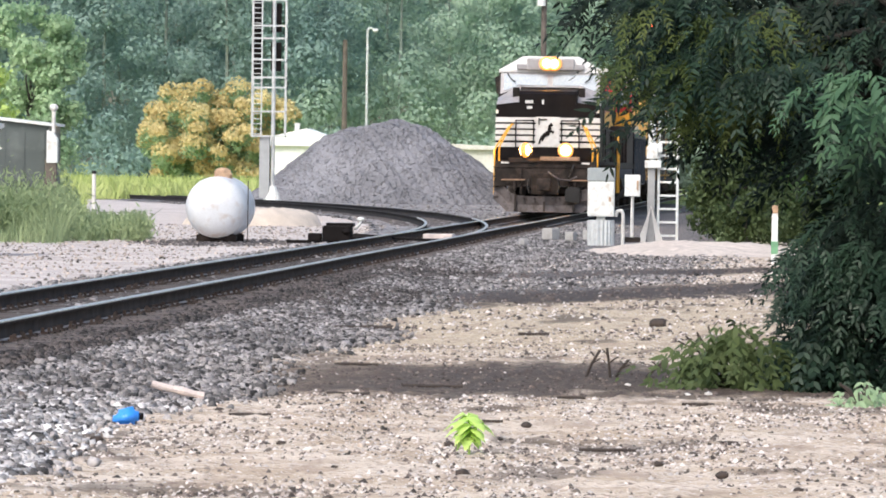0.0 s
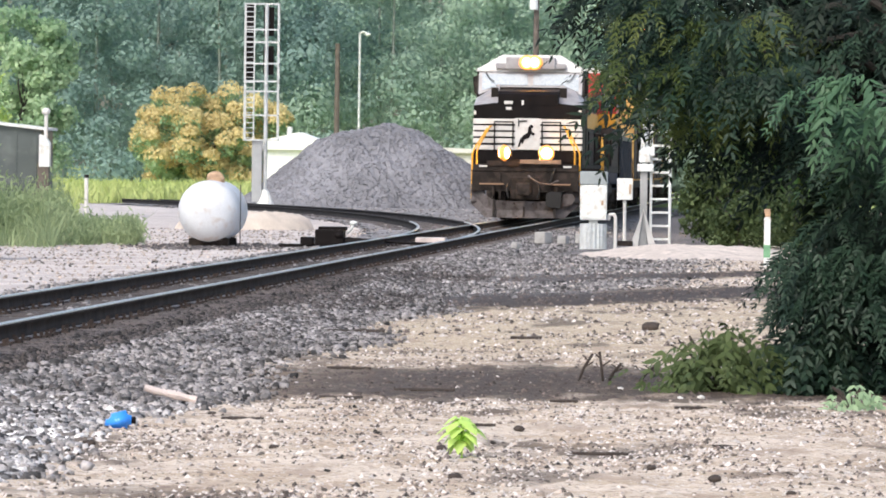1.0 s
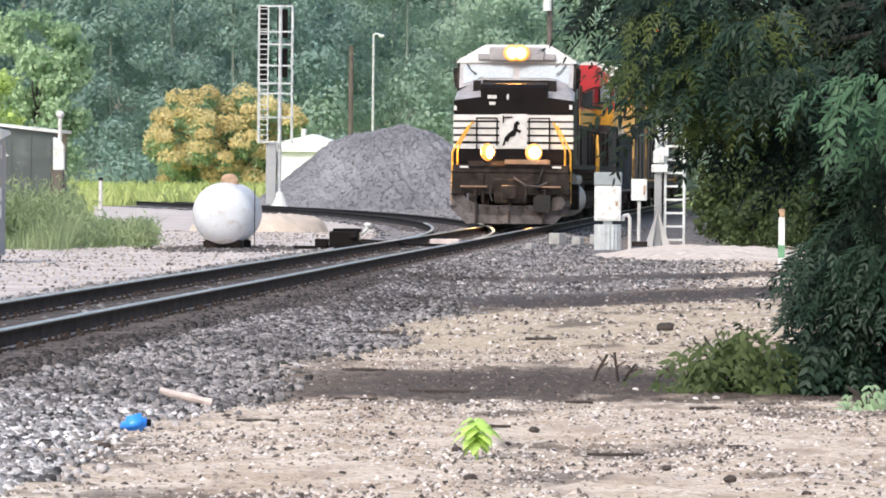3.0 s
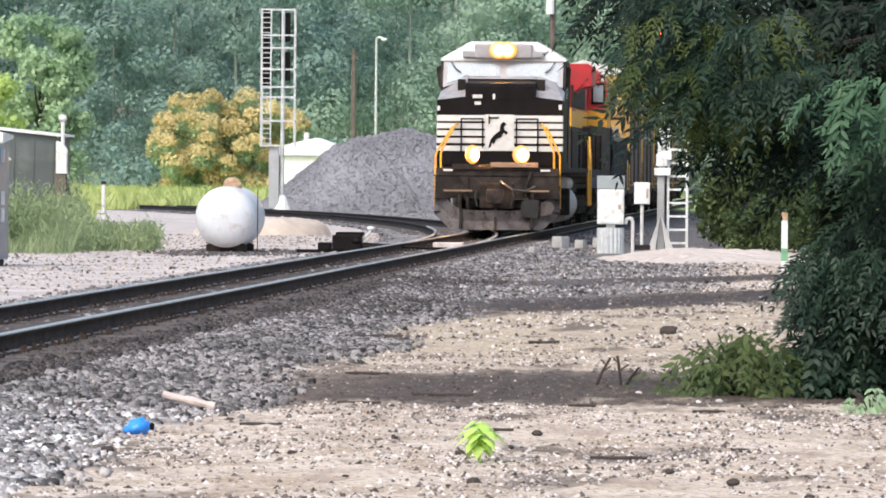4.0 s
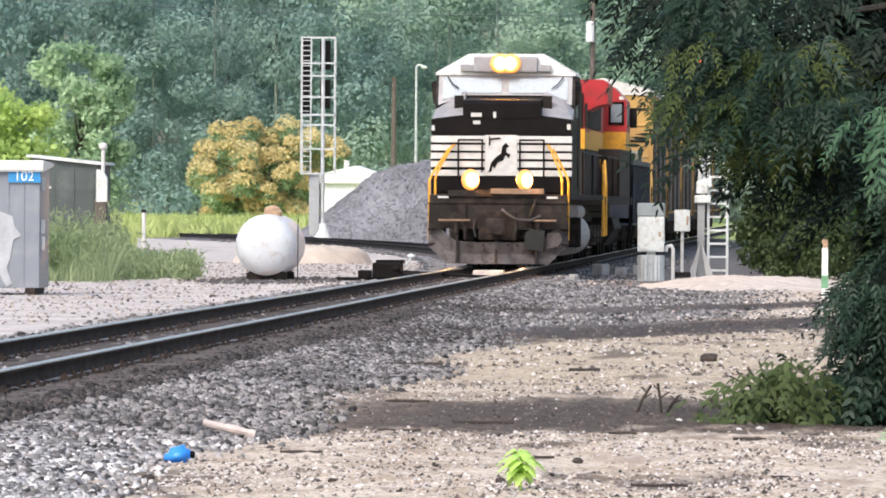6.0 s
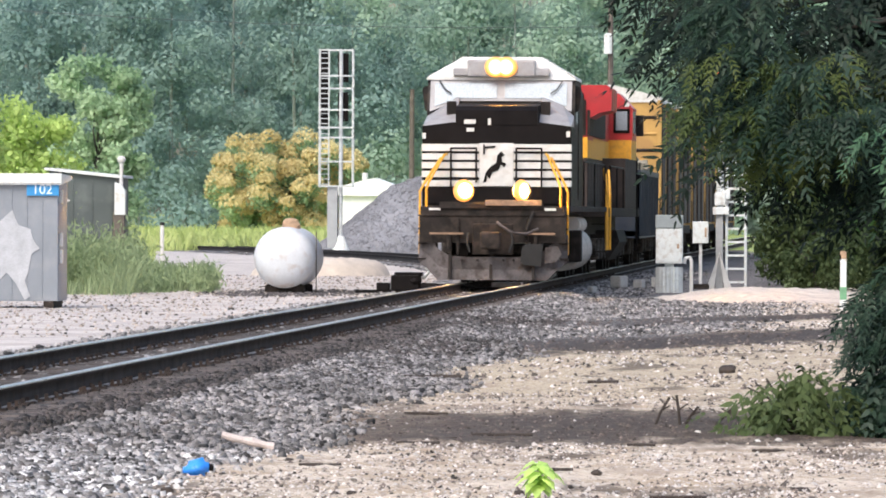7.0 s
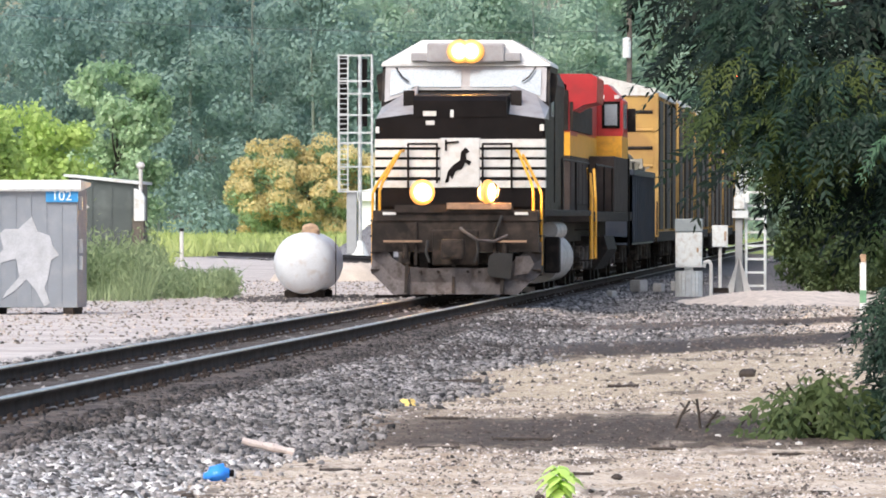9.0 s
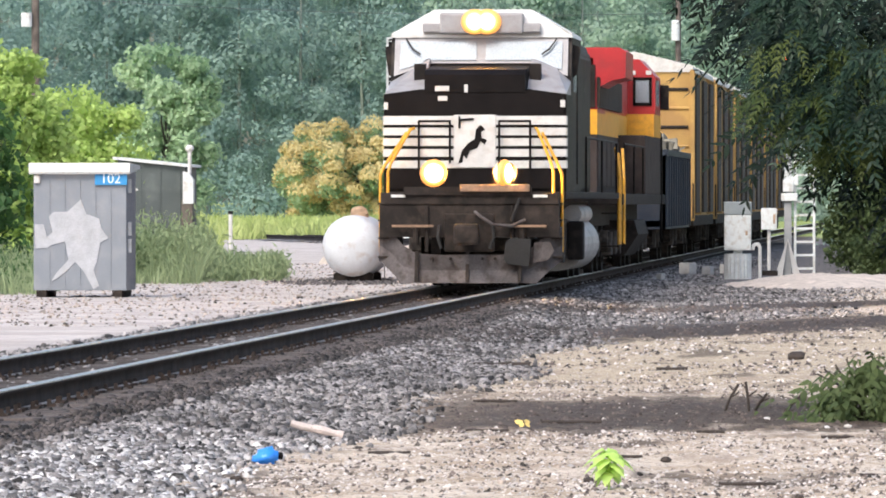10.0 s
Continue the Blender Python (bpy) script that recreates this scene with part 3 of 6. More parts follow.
    rows = [(-x, y, lo, hi) for x, y, lo, hi in reversed(half[1:])] + half
    grid = []
    for x, y, lo, hi in rows:
        mid = lo + (hi - lo) * 0.45  # a hollow curve from foot to brow
        grid.append([bm.verts.new(p) for p in ((x, y - 0.05, lo), (x, y + 0.06, mid), (x, y + 0.03, hi), (x, y + 0.12, hi), (x, y + 0.14, mid), (x, y + 0.02, lo))])
    for p, q in zip(grid, grid[1:]):
        for i in range(6):
            j = (i + 1) % 6
            bm.faces.new((p[i], q[i], q[j], p[j]))
    bm.faces.new(grid[0])
    bm.faces.new(grid[-1])
    bmesh.ops.recalc_face_normals(bm, faces=bm.faces)
    plow = part("plow", bm, PLOW, root, "scuffed grey brown steel plow")
    for x in (-0.88, -0.02, 0.86):
        bm = bmesh.new()
        slab(bm, [(-1.73, 0.1), (-1.56, 0.1), (-1.46, 0.6), (-1.56, 0.62), (-1.62, 0.36)], "x", x - 0.03, x + 0.03)
        part("plow_rib", bm, UNDER, plow)
    bm = bmesh.new()
    slab(bm, [(0.60, 0.48), (0.66, 0.40), (1.02, 0.36), (1.06, 0.82), (0.72, 0.84), (0.62, 0.76)], "y", -1.70, -1.64)
    part("rubber_flap", bm, RUBBER, plow, "dark rubber flap")
    bm = bmesh.new()
    slab(bm, [(1.08, 0.42), (1.32, 0.46), (1.44, 0.62), (1.36, 0.78), (1.1, 0.76)], "y", -1.53, -1.49)
    part("patch_plate", bm, PLOW, plow, "dusty welded plate")
    for x in (-0.62, -0.3, 0.24, 0.45):
        bm = bmesh.new()
        rod(bm, (x, -1.70, 0.49), (x, -1.5, 0.49), 0.026, n=8)
        part("bolt", bm, UNDER, plow)
    bm = bmesh.new()
    box(bm, -0.14, 0.14, -2.0, -1.3, 0.78, 1.0, 0.03)
    box(bm, -0.22, 0.2, -2.15, -1.92, 0.72, 1.08, 0.05)
    part("coupler", bm, UNDER, root)
    for pts in ([(0.1, -1.5, 1.28), (0.2, -1.62, 1.2), (0.42, -1.66, 1.06), (0.72, -1.6, 1.04), (0.95, -1.5, 1.15)], [(0.4, -1.5, 1.05), (0.42, -1.62, 0.85), (0.36, -1.64, 0.66)],
                [(-0.5, -1.5, 1.05), (-0.52, -1.62, 0.85), (-0.46, -1.64, 0.66)], [(0.85, -1.5, 1.5), (0.78, -1.56, 1.3), (0.72, -1.55, 1.12)]):
        bm = bmesh.new()
        tube(bm, pts, 0.028)
        part("air_hose", bm, PLOW if len(pts) > 4 else RUBBER, root)
    for sx in (-1, 1):  # steps, cut levers, ditch lamps, handrails
        for z in (0.5, 0.82, 1.12, 1.4):
            bm = bmesh.new()
            box(bm, sx * 1.2, sx * 1.56, -1.25, -0.95, z, z + 0.03)
            part("step", bm, UNDER, root)
        bm = bmesh.new()
        box(bm, sx * 1.16, sx * 1.2, -1.28, -0.92, 0.48, 1.5)
        part("step_side", bm, UNDER, root)
        bm = bmesh.new()
        box(bm, sx * 0.95 - 0.35, sx * 0.95 + 0.35, -1.55, -1.5, 1.02, 1.06)
        part("step_edge", bm, TAN_DUST, root, "worn tan step edge")
        bm = bmesh.new()
        rod(bm, (sx * 0.60, -1.40, 1.93), (sx * 0.60, -1.12, 1.93), 0.2, 0.12, n=20)
        rod(bm, (sx * 0.60, -1.2, 1.6), (sx * 0.60, -1.2, 1.8), 0.04)
        housing = part("ditch_light_housing", bm, UNDER, root)
        rail_of([(sx * 1.40, -1.1, 0.75), (sx * 1.40, -1.1, 1.95), (sx * 1.36, -1.0, 2.1), (sx * 1.08, -0.25, 2.68), (sx * 1.04, 0.0, 2.7)], 0.026, root)
        rail_of([(sx * 1.54, -0.95, 0.6), (sx * 1.54, -0.95, 1.9), (sx * 1.48, -0.85, 2.05), (sx * 1.16, -0.1, 2.62)], 0.026, root)
        rail_of([(sx * 0.95, -0.10, 2.0), (sx * 0.95, -0.10, 2.82), (sx * 0.42, -0.10, 2.82), (sx * 0.42, -0.10, 2.1)], 0.02, root, "black handrail", NOSE_BLACK)
        bm = bmesh.new()
        box(bm, sx * 1.2 - 0.12, sx * 1.2 + 0.12, -1.47, -1.44, 1.52, 1.57)
        part("reflector", bm, WHITE, root)
        # walkway rail along the hood
        for k in range(3):
            y = 7.4 + k * 6.0
            rail_of([(sx * 1.53, y, 1.62), (sx * 1.53, y, 2.6)], 0.02, root, "black handrail", NOSE_BLACK)
        rail_of([(sx * 1.53, 7.4, 2.6), (sx * 1.53, 19.4, 2.6)], 0.02, root, "black handrail", NOSE_BLACK)
        rail_of([(sx * 1.55, 20.0, 0.6), (sx * 1.55, 20.0, 1.9), (sx * 1.5, 19.6, 2.5)], 0.03, root)
        rail_of([(sx * 1.55, 20.6, 0.6), (sx * 1.55, 20.6, 1.9), (sx * 1.5, 20.8, 2.4)], 0.03, root)
        for z in (0.55, 0.9, 1.2):
            bm = bmesh.new()
            box(bm, sx * 1.2, sx * 1.56, 20.05, 20.55, z, z + 0.03)
            part("step", bm, UNDER, root)
        bm = bmesh.new()
        rod(bm, (sx * 1.25, 8.0, 1.22), (sx * 1.25, 12.0, 1.22), 0.17, n=16)
        part("air_reservoir", bm, TANK_GREY, root, "dusty air reservoir pipe")
    bm = bmesh.new()
    arc = [(1.02 + 0.48 * math.cos(a), 0.68 + 0.48 * math.sin(a)) for a in [math.radians(d) for d in range(-90, 76, 15)]]
    slab(bm, arc + [(-x, z) for x, z in reversed(arc)], "y", 7.6, 13.0)
    smooth_tank = part("fuel_tank", bm, TANK_GREY, root, "dusty pale fuel tank")
    bm = bmesh.new()
    box(bm, 1.2, 1.5, 7.0, 7.5, 0.4, 1.1, 0.05)
    part("battery_box", bm, UNDER, root)
    bm = bmesh.new()
    box(bm, -0.9, 0.9, -1.0, 20.9, 1.0, 1.45)
    part("underframe", bm, UNDER, root)
    lamps = []
    for sx in (-1, 1):
        bm = bmesh.new()
        ball(bm, (0, 0, 0), 0.235, 0.1, 0.235, 3)
        ob = part("ditch_light", bm, LAMP_WARM, root, "warm ditch light, flashing in turn")
        ob.location = (sx * 0.60, -1.47, 1.93)
        lamps.append(ob)
    wheels = truck(root, 1.7, 3) + truck(root, 14.6, 3)
    return root, wheels, lamps


def second_locomotive():
    """Runs backwards: the flared radiator end first, the cab far behind."""
    root = thing("second_locomotive", "red and yellow diesel locomotive running backwards, dusty dark lower body", "locomotive")
    bm = bmesh.new()
    slab(bm, [(-0.95, 2.9), (0.95, 2.9), (1.0, 3.74), (1.25, 3.88), (1.54, 3.94), (1.55, 4.46), (1.42, 4.55), (-1.42, 4.55), (-1.55, 4.46), (-1.54, 3.94), (-1.25, 3.88), (-1.0, 3.74)], "y", 1.2, 4.6)
    part("radiator_housing", bm, RED, root, "red flared radiator housing")
    bm = bmesh.new()
    box(bm, -0.95, 0.95, 1.2, 15.6, 3.30, 4.4, 0.06)
    part("upper_hood", bm, RED, root)
    # dark boxes that paint in the shade and grime below the wing
    bm = bmesh.new()
    box(bm, -0.93, 0.93, 1.16, 1.2, 3.34, 4.2, 0.01)
    box(bm, 0.96, 1.03, 1.17, 11.0, 3.34, 3.95)
    part("intake_grille", bm, UNDER, root, "dark panel painting in shade and grime under the radiator wing")
    bm = bmesh.new()
    box(bm, -0.97, 0.97, 1.19, 15.6, 2.80, 3.30)
    part("yellow_band", bm, YELLOW, root, "yellow painted band")
    bm = bmesh.new()
    box(bm, -0.96, 0.96, 1.2, 15.6, 1.6, 2.80)
    part("lower_hood", bm, RED_DARK, root)
    bm = bmesh.new()
    slab(bm, [(-1.55, 3.36), (1.55, 3.36), (1.55, 4.2), (1.2, 4.58), (-1.2, 4.58), (-1.55, 4.2)], "y", 15.6, 18.6)
    cab = part("cab", bm, RED, root, "red cab")
    bm = bmesh.new()
    box(bm, -1.553, 1.553, 14.9, 18.6, 2.86, 3.36)
    part("yellow_band", bm, YELLOW, cab, "yellow painted band")
    bm = bmesh.new()
    box(bm, -1.55, 1.55, 10.5, 18.6, 1.6, 2.86, 0.02)
    part("lower_cab", bm, RED_DARK, cab)
    bm = bmesh.new()
    slab(bm, [(-1.5, 1.6), (1.5, 1.6), (1.5, 3.0), (-1.5, 3.0)], "y", 18.6, 20.6)
    part("nose", bm, RED_DARK, root)
    for sx in (-1, 1):
        for y0 in (16.1,):
            bm = bmesh.new()
            box(bm, sx * 1.545, sx * 1.565, y0, y0 + 1.5, 3.55, 4.12, 0.006)
            part("side_window", bm, PANE, cab)
            bm = bmesh.new()
            box(bm, sx * 1.54, sx * 1.575, y0 - 0.07, y0 + 1.57, 3.48, 3.55)
            box(bm, sx * 1.54, sx * 1.575, y0 - 0.07, y0 + 1.57, 4.12, 4.18)
            part("window_frame", bm, RED, cab)
        for y0 in (15.75, 17.7):
            bm = bmesh.new()
            box(bm, sx * (1.0 if y0 < 16 else 1.35), sx * (1.12 if y0 < 16 else 1.47), 15.57, 15.6, 4.24, 4.33)
            part("marking", bm, WHITE, cab)
        bm = bmesh.new()  # the window in the cab's rear wall, beside the hood
        box(bm, sx * 1.27 - 0.15, sx * 1.27 + 0.15, 15.575, 15.6, 3.62, 4.12, 0.008)
        part("rear_window", bm, PANE, cab)
        for xa, xb, za, zb in ((1.08, 1.46, 3.55, 3.62), (1.08, 1.46, 4.12, 4.18), (1.06, 1.12, 3.55, 4.18), (1.42, 1.48, 3.55, 4.18)):
            bm = bmesh.new()
            box(bm, sx * xa, sx * xb, 15.56, 15.6, za, zb)
            part("rear_window_frame", bm, NOSE_BLACK, cab)
        bm = bmesh.new()
        box(bm, sx * 1.55, sx * 1.75, 18.3, 18.4, 3.5, 4.05, 0.01)
        part("mirror", bm, BLACK, cab)
        rail_of([(sx * 1.55, 0.3, 0.6), (sx * 1.55, 0.3, 1.9), (sx * 1.5, 0.7, 2.5)], 0.03, root)
        rail_of([(sx * 1.55, 19.0, 0.6), (sx * 1.55, 19.0, 2.9)], 0.03, root, "black handrail", NOSE_BLACK)
        rail_of([(sx * 1.52, 1.0, 2.6), (sx * 1.52, 10.3, 2.6)], 0.02, root, "black handrail", NOSE_BLACK)
        for k in range(3):
            rail_of([(sx * 1.52, 1.2 + 4.4 * k, 1.6), (sx * 1.52, 1.2 + 4.4 * k, 2.6)], 0.02, root, "black handrail", NOSE_BLACK)
    for i in range(5):  # hood doors with shadow gaps
        bm = bmesh.new()
        box(bm, 0.955, 0.98, 1.4 + i * 1.9, 3.1 + i * 1.9, 1.75, 2.7, 0.01)
        part("hood_door", bm, RED_DARK, root)
    bm = bmesh.new()
    box(bm, -1.55, 1.55, 0.0, 21.4, 1.38, 1.6, 0.02)
    part("walkway", bm, UNDER, root)
    bm = bmesh.new()
    box(bm, -0.9, 0.9, -0.4, 21.6, 0.95, 1.4)
    part("underframe", bm, UNDER, root)
    bm = bmesh.new()
    slab(bm, [(-1.42, 1.05), (-1.5, 0.75), (-1.2, 0.3), (1.2, 0.3), (1.5, 0.75), (1.42, 1.05)], "y", 8.0, 13.4)
    part("fuel_tank", bm, UNDER, root)
    return root, truck(root, 2.0, 3) + truck(root, 14.8, 3)


def gondola():
    root = thing("gondola_car", "dark blue open freight car loaded with scrap", "freight car")
    bm = bmesh.new()
    box(bm, -1.5, 1.5, 0.4, 15.6, 0.85, 1.0)
    for sx in (-1, 1):
        box(bm, sx * 1.42, sx * 1.5, 0.4, 15.6, 0.8, 2.55)
        box(bm, sx * 1.40, sx * 1.55, 0.38, 15.62, 2.5, 2.64, 0.01)
    for y in (0.4, 15.52):
        box(bm, -1.5, 1.5, y, y + 0.08, 0.8, 2.55)
        box(bm, -1.53, 1.53, y - 0.03, y + 0.11, 2.5, 2.64, 0.01)
    body = part("body", bm, BLUE_CAR, root)
    for i in range(11):
        for sx in (-1, 1):
            bm = bmesh.new()
            box(bm, sx * 1.5 - 0.05, sx * 1.5 + 0.05, 0.5 + i * 1.48, 0.62 + i * 1.48, 0.85, 2.5, 0.01)
            part("side_post", bm, BLUE_CAR, body)
    rng = random.Random(4)
    bm = bmesh.new()
    for i in range(260):
        c = (rng.uniform(-1.25, 1.25), rng.uniform(0.7, 15.2), rng.uniform(2.3, 2.85))
        m = Matrix.LocRotScale(c, Euler([rng.uniform(0, 3) for _ in range(3)]), (rng.uniform(0.1, 0.5), rng.uniform(0.05, 0.4), rng.uniform(0.03, 0.2)))
        bmesh.ops.create_cube(bm, size=1.0, matrix=m)
    part("scrap_load", bm, paint("mixed_scrap", (0.22, 0.20, 0.16), 0.7, vary=0.4, island=0.7, metal=0.2), root, "heap of mixed scrap")
    bm = bmesh.new()
    for c in ((0.55, 1.2, 2.85), (-0.2, 1.5, 2.8)):
        bmesh.ops.create_cone(bm, cap_ends=True, segments=20, radius1=0.28, radius2=0.28, depth=0.12, matrix=Matrix.Translation(c) @ pose(0, 0, 0, 70, 20, 0))
    part("scrap_wheel", bm, WHITE, root, "pale round scrap lids")
    bm = bmesh.new()
    box(bm, -0.4, 0.4, -0.4, 16.4, 0.7, 0.95)
    part("underframe", bm, UNDER, root)
    return root, truck(root, 1.6, 2) + truck(root, 12.4, 2)


RUST_DARK = paint("dark_grimy_door", (0.035, 0.028, 0.024), 0.7, vary=0.3, dirt=(0.10, 0.06, 0.04), dirt_amount=0.4)


def boxcar():
    root = thing("boxcar", "tall faded yellow boxcar with pale galvanised roof", "freight car", group="yellow boxcars in the train")
    bm = bmesh.new()
    box(bm, -1.5, 1.5, 0.9, 16.5, 1.05, 4.75, 0.03)
    body = part("body", bm, RACK_YELLOW, root)
    bm = bmesh.new()
    slab(bm, [(-1.54, 4.72), (1.54, 4.72), (1.5, 4.86), (0.0, 5.22), (-1.5, 4.86)], "y", 0.86, 16.54)
    part("roof", bm, RACK_WHITE, root, "pale galvanised roof")
    for i in range(13):
        bm = bmesh.new()
        slab(bm, [(-1.5, 4.86), (0.0, 5.22), (1.5, 4.86), (1.5, 4.89), (0.0, 5.25), (-1.5, 4.89)], "y", 1.3 + i * 1.2, 1.36 + i * 1.2)
        part("roof_seam", bm, RACK_WHITE, root)
    for y in (0.9, 16.5):
        for i in range(7):
            bm = bmesh.new()
            rod(bm, (-1.4, y, 1.4 + i * 0.48), (1.4, y, 1.4 + i * 0.48), 0.045, n=8)
            part("end_rib", bm, RACK_YELLOW if i % 2 else UNDER, body)
        for sx in (-1, 1):
            bm = bmesh.new()
            box(bm, sx * 1.5 - 0.06, sx * 1.5 + 0.06, y - 0.06, y + 0.06, 0.95, 4.78, 0.01)
            part("corner_post", bm, RACK_YELLOW, body)
    for sx in (-1, 1):
        for i in range(11):
            if 4 <= i <= 6:
                continue
            bm = bmesh.new()
            y = 1.5 + i * 1.42
            box(bm, sx * 1.5 - 0.02, sx * 1.5 + 0.04, y, y + 0.1, 1.1, 4.7)
            part("side_post", bm, RACK_YELLOW, body)
        for y0, y1 in ((1.9, 4.6), (7.6, 10.4), (12.8, 15.2)):
            bm = bmesh.new()
            box(bm, sx * 1.5 - 0.02, sx * 1.5 + 0.07, y0, y1, 1.15, 4.6, 0.02)
            part("door", bm, RUST_DARK, body, "dark sliding door")
        bm = bmesh.new()
        box(bm, sx * 1.5 - 0.1, sx * 1.5 + 0.02, 0.9, 16.5, 0.82, 1.08)
        part("side_sill", bm, UNDER, root)
        bm = bmesh.new()
        tube(bm, [(sx * 1.52, 0.84, 1.0), (sx * 1.52, 0.84, 1.9)], 0.02)
        part("grab_iron", bm, UNDER, root)
    bm = bmesh.new()
    box(bm, -0.4, 0.4, -0.2, 17.6, 0.72, 1.06)
    part("underframe", bm, UNDER, root)
    return root, truck(root, 2.0, 2) + truck(root, 13.3, 2)


NOSE_START, SPEED = 223.7, 9.69
vehicles = []   # root, offset behind the first nose, wheel sets
lead, lead_wheels, ditch_lamps = lead_locomotive()
CAB_RISE = 1.12  # the cab's upper part, above the nose shoulders, stands a little taller
for ob in lead.children_recursive:
    if ob in lead_wheels:
        continue
    if ob.location.z > 3.3:
        ob.location.z = 3.3 + (ob.location.z - 3.3) * CAB_RISE
    for v in ob.data.vertices:
        if v.co.z > 3.3:
            v.co.z = 3.3 + (v.co.z - 3.3) * CAB_RISE
vehicles.append((lead, 0.0, lead_wheels))
second, second_wheels = second_locomotive()
vehicles.append((second, 22.0, second_wheels))
gon, gon_wheels = gondola()
vehicles.append((gon, 44.4, gon_wheels))
rack, rack_wheels = boxcar()
vehicles.append((rack, 61.4, rack_wheels))
for k in range(1, 6):
    vehicles.append((copy_thing(rack, Matrix()), 61.4 + 17.6 * k, []))


def motions():
    times = [i * 0.25 for i in range(41)]
    for ob, back, wheels in vehicles:
        walk(ob, [(t, pose(TRACK_X, NOSE_START - SPEED * t + back, RAIL_Z)) for t in times])
    for w in lead_wheels + second_wheels:
        step = math.degrees(SPEED * 0.0667 / 0.503)
        at = w.location.copy()
        walk(w, [(i * 10 / 150, pose(at.x, at.y, at.z, step * i)) for i in range(151)])
    for side, lamp in zip((0.5, 0.0), ditch_lamps):  # the two lamps swing towards and away in turn
        at = lamp.location.copy()
        rows = []
        for i in range(101):
            t = i * 0.1
            away = 0.5 - 0.5 * math.cos(math.tau * ((t - 4.21) / 1.04 + side))
            rows.append((t, pose(at.x, at.y, at.z, 0, 0, 72 * away ** 0.8)))
        walk(lamp, rows)

    walk(moth, [(t, pose(x, y, z, 40, 0, 25)) for t, x, y, z in MOTH_PATH])
    for side, wing in zip((-1, 1), moth_wings):
        walk(wing, [(i * 0.05, pose(0, 0, 0, 0, side * (20 + 40 * (i % 2)), 0)) for i in range(201)])


# ---- yard things beyond and beside the track ----
def signal_mast():
    root = thing("signal_mast", "tall galvanised signal mast with caged ladder", "signal mast", pose(-21.95, 295.4, 0.09))
    bm = bmesh.new()
    box(bm, -0.30, 0.10, -0.2, 0.2, 0.25, 2.75, 0.02)
    part("cabinet_post", bm, paint("mast_grey", (0.36, 0.37, 0.38), 0.5, vary=0.1), root, "grey equipment post")
    bm = bmesh.new()
    rod(bm, (0.22, 0, 0.5), (0.22, 0, 8.1), 0.085, 0.075, n=14)
    part("column", bm, GALV, root)
    bm = bmesh.new()
    rod(bm, (0.22, 0, 0.0), (0.22, 0, 0.75), 0.42, 0.14, n=12)
    box(bm, -0.45, 0.55, -0.4, 0.4, 0.0, 0.12)
    part("footing", bm, CABINET, root, "pale footing")
    for x in (-0.62, -0.24, 0.70):
        for y in ((-0.3, 0.3) if x != -0.24 else (-0.3,)):
            bm = bmesh.new()
            box(bm, x - 0.025, x + 0.025, y - 0.025, y + 0.025, 2.7, 8.15)
            part("upright", bm, GALV, root)
    for i in range(27):
        bm = bmesh.new()
        rod(bm, (-0.62, -0.3, 2.8 + i * 0.2), (-0.24, -0.3, 2.8 + i * 0.2), 0.017, n=6)
        part("rung", bm, GALV, root)
    for z in (2.72, 3.7, 4.65, 5.05, 5.75, 6.6, 7.1, 8.12):
        bm = bmesh.new()
        for y in (-0.3, 0.3):
            box(bm, -0.65, 0.73, y - 0.02, y + 0.02, z - 0.03, z + 0.03)
        for x in (-0.62, 0.70):
            box(bm, x - 0.03, x + 0.03, -0.3, 0.3, z - 0.04, z + 0.04)
        part("cage_ring", bm, GALV, root)
    bm = bmesh.new()
    box(bm, -0.58, -0.27, -0.12, -0.08, 5.1, 8.1, 0.01)
    part("backplate", bm, NOSE_BLACK, root, "black backplate behind the ladder")
    for z in (5.3, 6.85):
        bm = bmesh.new()
        box(bm, 0.08, 0.5, 0.1, 0.25, z, z + 1.15, 0.04)
        head = part("signal_head", bm, NOSE_BLACK, root, "black signal head seen from behind")
        for k in range(3):
            bm = bmesh.new()
            rod(bm, (0.29, 0.25, z + 0.22 + k * 0.36), (0.29, 0.5, z + 0.22 + k * 0.36), 0.12, n=12)
            part("hood", bm, NOSE_BLACK, head)


